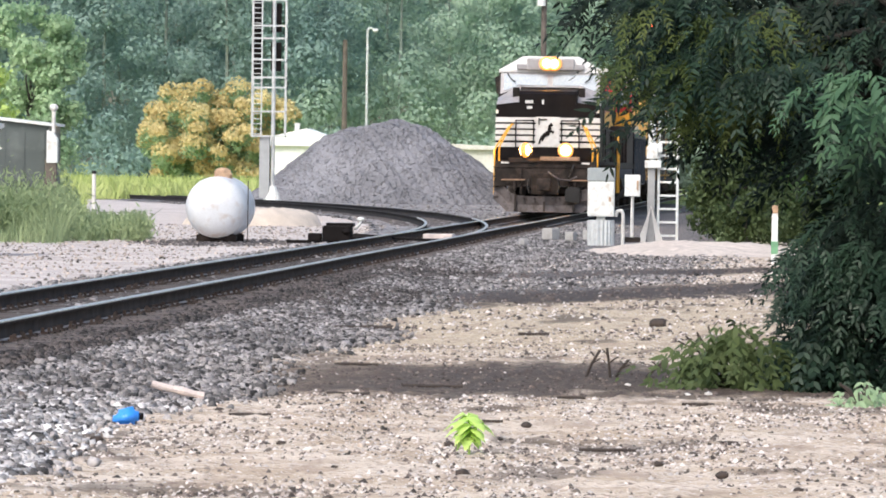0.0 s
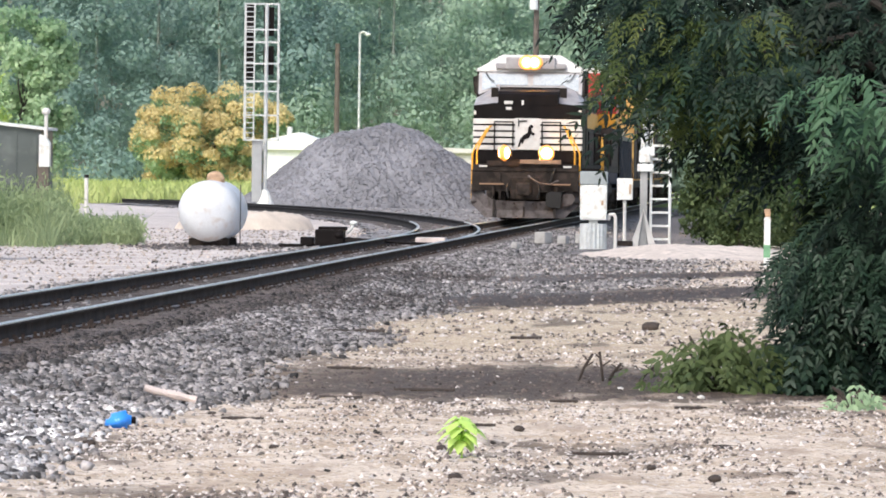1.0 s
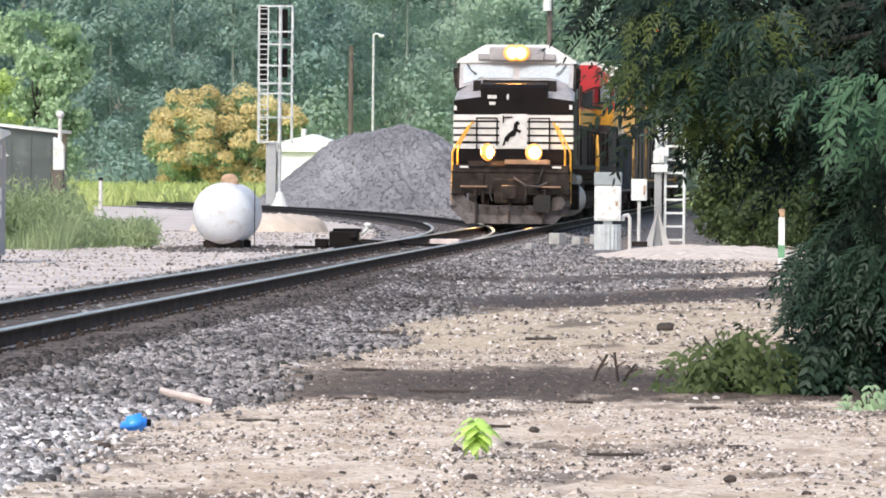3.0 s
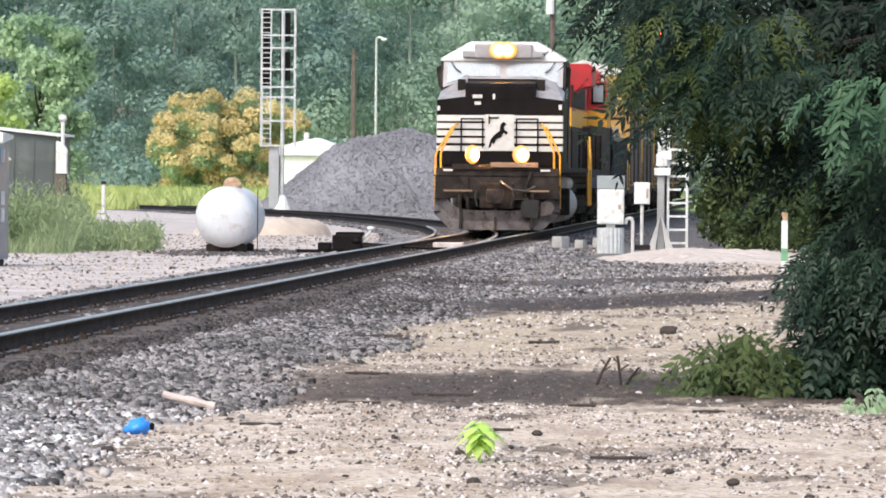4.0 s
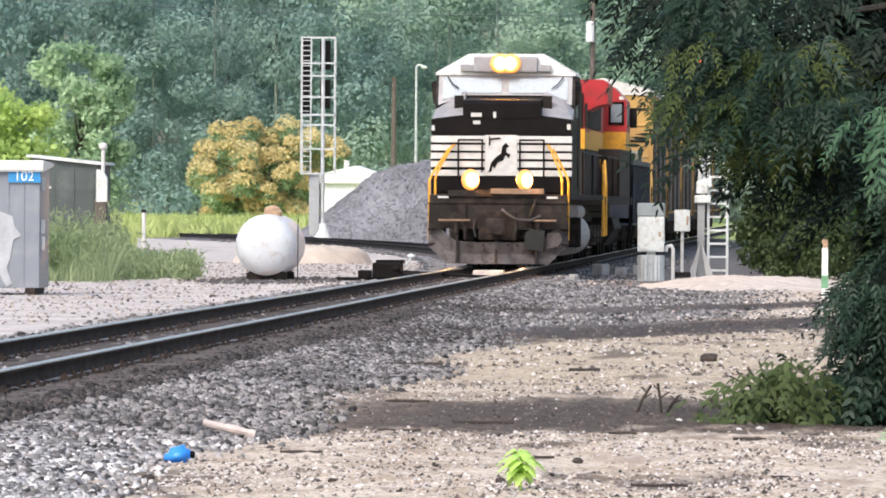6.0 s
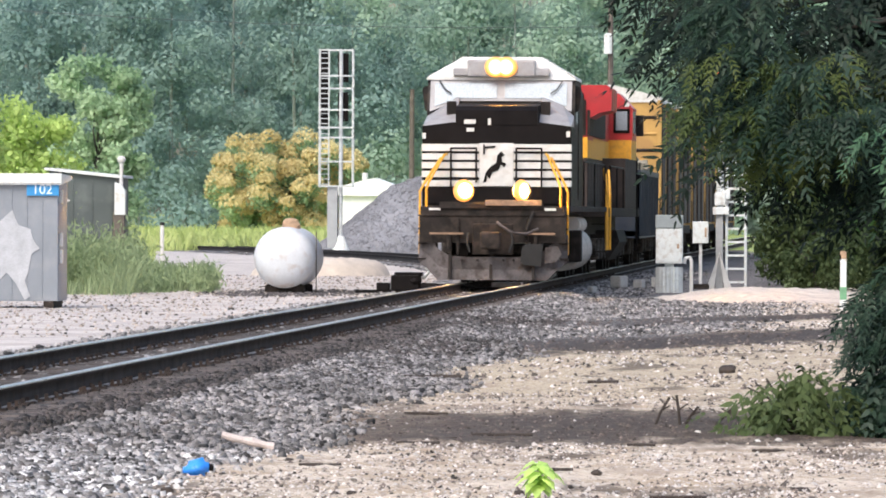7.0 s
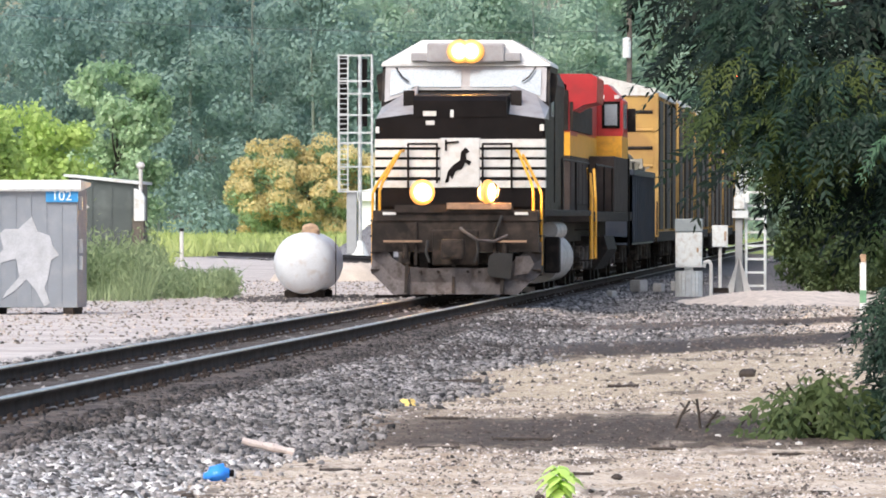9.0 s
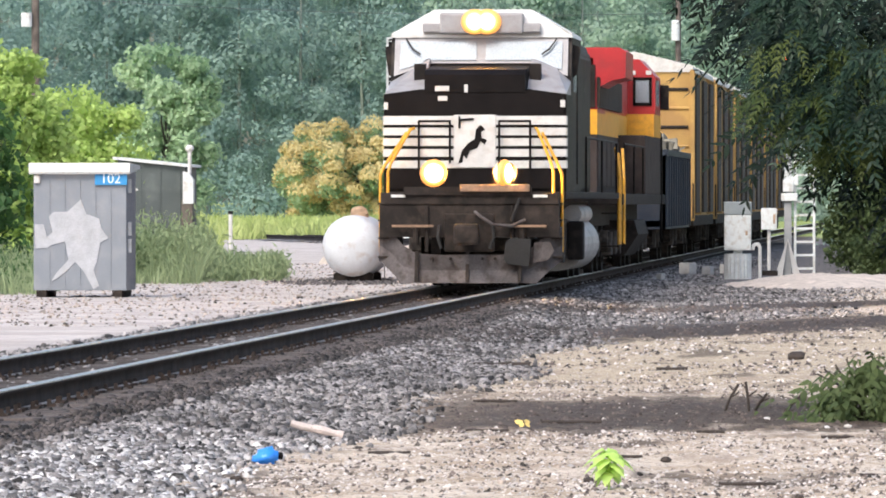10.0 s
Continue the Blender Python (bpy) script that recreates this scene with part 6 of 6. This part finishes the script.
low_shrub("drooping_shrub", "dark green shrub at the foot of the tree", (0.05, 60.9, 0), 0.6, 0.6, 420, FROND, 52, 0.24)
low_shrub("small_shrub", "small fresh green feathered shrub on the dirt", (0.33, 56.8, 0), 0.24, 0.24, 40, GREEN, 53, 0.22)


def seedling():
    """A bright seedling: a pale stalk and broad drooping leaves in tiers."""
    root = thing("seedling", "bright yellow green seedling with drooping leaves", "plant", pose(-2.16, 46.3, 0.0))
    rng = random.Random(5)
    bm = bmesh.new()
    tube(bm, [(0, 0, 0), (0.006, 0, 0.12), (-0.004, 0, 0.26)], 0.007, 6)
    part("stalk", bm, LIME_LEAF, root)
    for k in range(26):
        u = k / 26
        a = k * 2.4 + rng.uniform(-0.3, 0.3)
        z = 0.065 + 0.17 * u
        out = 0.16 * (0.5 + 0.5 * min(1.0, u / 0.55)) * (1.0 if u < 0.8 else 0.75) * rng.uniform(0.85, 1.1)
        d, s = Vector((math.cos(a), math.sin(a), 0)), Vector((-math.sin(a), math.cos(a), 0))
        rise, fall = 0.035, 0.03 + 0.025 * (1 - u)
        spine = [Vector((0, 0, z)), d * out * 0.35 + Vector((0, 0, z + rise)), d * out * 0.72 + Vector((0, 0, z + rise * 0.3)), d * out + Vector((0, 0, z - fall))]
        wide = [0.004, 0.042 * rng.uniform(0.8, 1.15), 0.036, 0.003]
        bm = bmesh.new()
        mid = [bm.verts.new(p) for p in spine]
        lft = [bm.verts.new(p + s * w - Vector((0, 0, w * 0.35))) for p, w in zip(spine, wide)]
        rgt = [bm.verts.new(p - s * w - Vector((0, 0, w * 0.35))) for p, w in zip(spine, wide)]
        for i in range(3):
            bm.faces.new((mid[i], mid[i + 1], lft[i + 1], lft[i]))
            bm.faces.new((mid[i + 1], mid[i], rgt[i], rgt[i + 1]))
        smooth(part("leaf", bm, LIME_LEAF, root))


LIME_LEAF = leafy("lime_seedling_leaf", (0.45, 0.66, 0.13), (0.64, 0.84, 0.28), 0.5, 0.4)
seedling()


# ---- litter on the dirt ----
def litter():
    rng = random.Random(12)
    jug = thing("plastic_jug", "crushed blue plastic jug lying on gravel", "jug", pose(-4.70, 50.6, 0.06, 0, 0, 12) @ Matrix.Scale(1.22, 4))
    bm = bmesh.new()
    bmesh.ops.create_cube(bm, size=1.0, matrix=Matrix.Diagonal((0.15, 0.11, 0.105, 1)))
    for v in bm.verts:
        if v.co.z > 0:
            v.co.x = v.co.x * 0.88 - 0.006
            v.co.z -= 0.02 if v.co.x < 0 else 0.0
    bmesh.ops.bevel(bm, geom=bm.edges[:], offset=0.026, segments=3, affect="EDGES")
    for v in bm.verts:
        v.co += Vector((0.004 * math.sin(v.co.z * 60), 0, 0.006 * math.sin(v.co.x * 35 + 1)))
    smooth(part("body", bm, BLUE_PLASTIC, jug))
    bm = bmesh.new()
    rod(bm, (0.062, 0, 0.0), (0.095, 0, -0.004), 0.02, n=12)
    part("neck", bm, NOSE_BLACK, jug)

    def stick(name, label, at, length, r, turn, material, kink=0.1, category="stick"):
        root = thing(name, label, category, pose(*at, 0, 13 if material == PALE_WOOD else 0, turn))
        bm = bmesh.new()
        pts = [Vector((length * (i / 5 - 0.5), rng.uniform(-1, 1) * length * kink * 0.3, r * 0.8 + rng.uniform(0, 0.3) * r)) for i in range(6)]
        girth = [r * rng.uniform(0.72, 1.05) for i in range(6)]
        for i in range(5):
            rod(bm, pts[i], pts[i + 1], girth[i], girth[i + 1], n=8)
        part("stem", bm, material, root)
    stick("wood_scrap", "bleached broken piece of wood on gravel", (-4.77, 55.4, 0.06), 0.40, 0.034, 0, PALE_WOOD, 0.05, "wood scrap")
    for x, y, ln, r, turn in ((-4.9, 80.2, 0.62, 0.03, 6), (-3.62, 57.5, 0.34, 0.018, -3), (-3.1, 59.9, 0.5, 0.016, 4), (-3.55, 58.9, 0.3, 0.012, 2), (-1.32, 47.1, 0.36, 0.011, -3), (-3.0, 78.6, 0.33, 0.02, 2),
                              (-0.9, 56.4, 0.25, 0.012, 8), (-1.9, 57.6, 0.22, 0.012, -6), (-0.55, 48.6, 0.2, 0.012, 3), (-4.1, 66.2, 0.4, 0.014, -8), (-2.3, 52.0, 0.22, 0.012, 9), (-4.0, 52.5, 0.3, 0.016, 5)):
        stick("dark_stick", "dark damp stick lying on the dirt", (x, y, 0.0), ln, r, turn, DARK_WOOD)
    for x, y, s in ((-1.81, 84.0, 0.11), (-2.05, 43.1, 0.045), (-0.55, 43.4, 0.04), (-0.1, 41.6, 0.032), (-2.0, 51.3, 0.04), (-2.35, 47.6, 0.035), (-4.6, 47.5, 0.045), (-4.3, 53.5, 0.035), (-0.95, 45.0, 0.03), (-3.4, 47.3, 0.035)):
        root = thing("dark_stone", "dark rounded stone lying on the dirt", "stone", pose(x, y, 0.0))
        bm = bmesh.new()
        bmesh.ops.create_icosphere(bm, subdivisions=2, radius=s, matrix=Matrix.Diagonal((1, 0.8, 0.6, 1)))
        for v in bm.verts:
            v.co *= rng.uniform(0.82, 1.12)
            v.co.z += s * 0.35
        part("stone", bm, DARK_WOOD, root)
    for x, y in ((-1.02, 58.6), (-0.86, 58.9), (-0.93, 62.3), (-1.55, 61.0)):
        root = thing("paper_scrap", "small crumpled white paper scrap", "litter", pose(x, y, 0.0))
        bm = bmesh.new()
        bmesh.ops.create_icosphere(bm, subdivisions=1, radius=0.03, matrix=Matrix.Diagonal((1.1, 0.8, 0.6, 1)))
        for v in bm.verts:
            v.co *= rng.uniform(0.7, 1.2)
            v.co.z += 0.015
        part("scrap", bm, WHITE, root)
    for x, y, h, tilt in ((-1.97, 63.3, 0.24, 0.5), (-1.76, 63.3, 0.26, -0.12), (-1.72, 63.4, 0.16, 0.7), (-1.45, 63.0, 0.16, 0.9)):
        root = thing("dead_twig", "dead dark twig standing in the dirt", "twig", pose(x, y, 0.0))
        bm = bmesh.new()
        tube(bm, [(0, 0, 0), (tilt * h * 0.4, 0, h * 0.5), (tilt * h, 0, h)], 0.012, 6)
        tube(bm, [(tilt * h * 0.4, 0, h * 0.5), (tilt * h * 0.4 + 0.08, 0, h * 0.72)], 0.008, 5)
        tube(bm, [(tilt * h * 0.7, 0, h * 0.75), (tilt * h * 0.7 - 0.05, 0, h * 0.95)], 0.006, 5)
        part("stem", bm, DARK_WOOD, root)
    rock = thing("pale_rock", "low pale rock at the edge of the weeds", "rock", pose(-16.25, 160.5, 0.08))
    bm = bmesh.new()
    bmesh.ops.create_icosphere(bm, subdivisions=3, radius=0.4, matrix=Matrix.Diagonal((1.15, 0.8, 0.6, 1)))
    for v in bm.verts:
        v.co += v.co.normalized() * 0.08 * noise.noise(v.co * 4)
    part("rock", bm, PALE_WOOD, rock)


litter()


def trackside_blocks():
    plank = thing("crossing_plank", "pale weathered plank between the rails", "plank", pose(-8.3, 163.0, TIE_Z))
    bm = bmesh.new()
    box(bm, -0.35, 0.3, -0.5, 0.5, 0.0, 0.13, 0.02)
    part("plank", bm, PALE_WOOD, plank)
    for x, y, s in ((-6.2, 172.0, 0.3), (-5.7, 171.0, 0.22), (-6.35, 160.0, 0.16), (-5.35, 173.5, 0.26)):
        block = thing("concrete_block", "grey broken concrete block beside the track", "concrete block", pose(x, y, 0.08, 0, 0, 20 * x))
        bm = bmesh.new()
        box(bm, -s / 2, s / 2, -s / 2, s / 2, 0, s * 0.9, 0.03)
        part("block", bm, paint("concrete", (0.36, 0.35, 0.34), 0.9, vary=0.2), block)


trackside_blocks()


def butterfly():
    """A small pale yellow butterfly that flits across near the camera."""
    wing_paint = paint("yellow_wing", (0.72, 0.52, 0.16), 0.7, vary=0.15, scale=60)
    root = thing("butterfly", "small pale yellow butterfly in flight", "butterfly")
    bm = bmesh.new()
    ball(bm, (0, 0, 0), 0.0025, 0.010, 0.0025, 1)
    part("body", bm, DARK_WOOD, root)
    wings = []
    for sx in (-1, 1):
        bm = bmesh.new()
        slab(bm, [(0.0, 0.006), (sx * 0.012, 0.014), (sx * 0.021, 0.012), (sx * 0.019, 0.002), (sx * 0.013, -0.003), (sx * 0.015, -0.011), (sx * 0.007, -0.015), (0.0, -0.006)], "z", -0.0003, 0.0003)
        wings.append(part("wing", bm, wing_paint, root))
    return root, wings


moth, moth_wings = butterfly()
MOTH_PATH = [(0.0, -3.2, 20.0, 1.5), (7.8, -2.9, 19.0, 1.35), (8.4, -2.4, 18.0, 1.15), (8.8, -1.157, 18.0, 1.291), (9.0, -1.204, 18.0, 1.359), (9.2, -1.005, 18.0, 1.464),
             (9.4, -0.933, 18.0, 1.504), (9.6, -0.86, 18.0, 1.52), (9.8, -0.924, 18.0, 1.388), (10.0, -1.045, 18.0, 1.267)]

# ---- loose stones ----
UNDER_STONE = paint("dark_gravel", (0.09, 0.08, 0.08), 0.9, vary=0.3, island=0.7, space="World")


def loose_stones():
    rng = np.random.default_rng(5)

    def scatter(name, label, n, x0, x1, y0, y1, s0, s1, material, keep=None, lift=0.2, power=1.0):
        x = rng.uniform(x0, x1, n)
        y = y0 + (y1 - y0) * rng.random(n) ** power
        s = s0 + (s1 - s0) * rng.random(n) ** 2
        if keep is not None:
            k = keep(x, y)
            x, y, s = x[k], y[k], s[k]
        ob = stones(name, np.c_[x, y, ground_z(x, y) + s * lift], s, material, rng)
        tagged(ob, label, "gravel", kind="stuff")

    def patchy(x, y):
        n = np.sin(x * 1.3 + 0.21 * y) * np.sin(0.55 * y - x * 0.8) + 0.6 * np.sin(x * 3.7 - 0.4 * y + 1) * np.sin(0.9 * y)
        return off_ruts(x, y) & (rng.random(len(x)) < np.clip(0.42 + 0.45 * n, 0.06, 1))

    def off_ruts(x, y):
        wet = (np.abs(y - 114.2 - 3.1 * x) < 6.2) | (np.abs(y - 63.2 - 0.2 * x) < 4.6) | (np.abs(y - 133.6 - 2.5 * x) < 3.8)
        return ~wet | (rng.random(len(x)) < 0.025)

    def shoulder(x, y):
        edge = -4.75 - np.clip((y - 70) / 90, 0, 1) * 1.0 + 0.35 * np.sin(y * 0.35) + rng.normal(0, 0.22, len(x))
        return (x < edge) & (off_ruts(x, y) | (y < 80) | (rng.random(len(x)) < 0.2))
    scatter("ballast", "dark oily ballast stones close to the rails", 30000, -7.3, -5.3, 40, 130, 0.02, 0.055, STONE_DARK, lambda x, y: rng.random(len(x)) < np.where(x < -6.95, 0.35, 1.0) * np.where(x > -6.4, np.clip((y - 60) / 25, 0.25, 1), 1))
    scatter("ballast", "dusty pale ballast stones at the foot of the shoulder", 16000, -6.2, -4.5, 39, 56, 0.02, 0.055, STONE_PALE, lambda x, y: shoulder(x, y) & (rng.random(len(x)) < np.clip((58 - y) / 10, 0, 1)))
    scatter("ballast", "grey crushed ballast stones beside the rails", 46000, -6.4, -4.2, 42, 112, 0.022, 0.062, STONE, shoulder)
    scatter("ballast", "grey crushed ballast stones farther along the rails", 20000, -7.0, -5.0, 112, 230, 0.03, 0.065, STONE, shoulder)
    scatter("ballast", "grey gravel spread over the farther dirt", 9000, -6.2, -1.2, 96, 156, 0.02, 0.065, STONE, lambda x, y: (x < -4.6 + np.clip((y - 94) / 22, 0, 1) * 2.6 + rng.normal(0, 0.5, len(x))) & off_ruts(x, y), 0.15)
    scatter("ballast", "grey stones between and behind the rails", 12000, -10.6, -7.6, 50, 200, 0.035, 0.075, STONE, lambda x, y: (np.abs(x + 7.45) > 0.12) & (np.abs(x + 8.95) > 0.12) & ((x < -9.4) | (rng.random(len(x)) < 0.35)), 0.0)
    scatter("pebbles", "scattered pebbles on the dirt", 17000, -5.2, 1.6, 39, 80, 0.008, 0.032, PEBBLE, patchy, 0.1, 1.3)
    def chips(label, n, y0, y1, s0, s1, material, power):
        """Tiny flat chips, three-sided pyramids, in one mesh."""
        y = y0 + (y1 - y0) * rng.random(n) ** power
        x = rng.uniform(-5.3, 1.8, n)
        k = patchy(x, y) | ((material is dark) & ~off_ruts(x, y))
        x, y = x[k], y[k]
        m = len(x)
        s = s0 + (s1 - s0) * rng.random(m) ** 2
        a = rng.uniform(0, math.tau, m)
        z = ground_z(x, y)
        c = [np.c_[x + s * np.cos(a + q) * rng.uniform(0.7, 1.5, m), y + s * np.sin(a + q), z - s * 0.1] for q in (0, 2.1, 4.2)]
        v = np.stack((*c, np.c_[x, y, z + s * rng.uniform(0.5, 1.0, m)]), axis=1).reshape(-1, 3)
        i = 4 * np.arange(m)[:, None]
        f = np.concatenate((i + np.array([[0, 1, 3]]), i + np.array([[1, 2, 3]]), i + np.array([[2, 0, 3]])))
        tagged(raw("chips", v, f, material), label, "gravel", kind="stuff")
    pale = paint("pale_chip", (0.60, 0.54, 0.50), 0.9, vary=0.2, island=0.35, space="World")
    dark = paint("dark_chip", (0.11, 0.085, 0.075), 0.9, vary=0.3, island=0.7, space="World")
    chips("pale stone chips strewn over the dirt", 30000, 39, 72, 0.006, 0.026, pale, 1.4)
    chips("dark bits of bark and stone on the dirt", 26000, 39, 76, 0.006, 0.028, dark, 1.3)
    chips("dark bits strewn over the farther dirt", 9000, 76, 150, 0.012, 0.045, dark, 1.0)
    chips("pale chips strewn over the farther dirt", 9000, 72, 150, 0.012, 0.04, pale, 1.0)
    scatter("pebbles", "scattered pebbles on the farther dirt", 5000, -5.6, 2.0, 80, 150, 0.015, 0.045, PEBBLE, patchy, 0.1)
    scatter("ballast", "dark gravel spread round the tank", 3500, -14.5, -10.6, 149, 166, 0.02, 0.06, UNDER_STONE, lambda x, y: ((x + 12.5) / 1.9) ** 2 + ((y - 156) / 8) ** 2 < rng.uniform(0.3, 1, len(x)), 0.1)
    scatter("ballast", "grey stones strewn along the siding", 9000, -26, -9.9, 168, 300, 0.03, 0.09, STONE, lambda x, y: (x > spur_x(y) - 2.2) & (x < TRACK_X - 1.5) & (np.abs(np.abs(x - spur_x(y)) - GAUGE / 2) > 0.12), 0.3)
    scatter("pebbles", "scattered stones in the pale yard", 9000, -22, -10.4, 100, 200, 0.015, 0.05, PEBBLE, None, 0.1)


loose_stones()


# ---- ties and spikes, one by one ----
def ties():
    bm = bmesh.new()
    box(bm, -1.3, 1.3, -0.11, 0.11, -0.16, 0.0, 0.012)
    first = part("tie", bm, TIE, main_track)
    bm = bmesh.new()
    for s in (-1, 1):
        for k in (-1, 1):
            box(bm, s * GAUGE / 2 + k * 0.105 - 0.035, s * GAUGE / 2 + k * 0.105 + 0.035, -0.09, 0.09, 0.0, 0.022)
            box(bm, s * GAUGE / 2 + k * 0.085 - 0.016, s * GAUGE / 2 + k * 0.085 + 0.016, -0.05, -0.02, 0.02, 0.06)
            box(bm, s * GAUGE / 2 + k * 0.03 - 0.02, s * GAUGE / 2 + k * 0.03 + 0.02, 0.115, 0.15, -0.03, 0.02)
    plate = part("tie_plate", bm, RAIL_SIDE, first, "rusty tie plates with spikes")
    first.location = (TRACK_X, 55.0, TIE_Z)
    rng = random.Random(3)
    for i in range(1, 290):
        y = 55.0 + i * 0.5
        t = new("tie", first.data)
        t.parent = main_track
        t.location, t.rotation_euler = (TRACK_X + rng.uniform(-0.05, 0.05), y + rng.uniform(-0.02, 0.02), TIE_Z + rng.uniform(-0.012, 0.004)), (0, 0, rng.uniform(-0.02, 0.02))
        p = new("tie_plate", plate.data)
        p.parent = t
    bm = bmesh.new()
    box(bm, -1.4, 1.4, -0.11, 0.11, -0.16, 0.0, 0.012)
    me_tie = part("tie", bm, TIE, spur_track)
    me_tie.location = (float(spur_x(199.0)), 199.0, TIE_Z)
    for i in range(1, 190):
        y = 199.0 + i * 0.55
        t = new("tie", me_tie.data)
        t.parent = spur_track
        t.location, t.rotation_euler = (float(spur_x(y)), y, TIE_Z - 0.004), (0, 0, math.atan((y - 152) / 660))


ties()

motions()
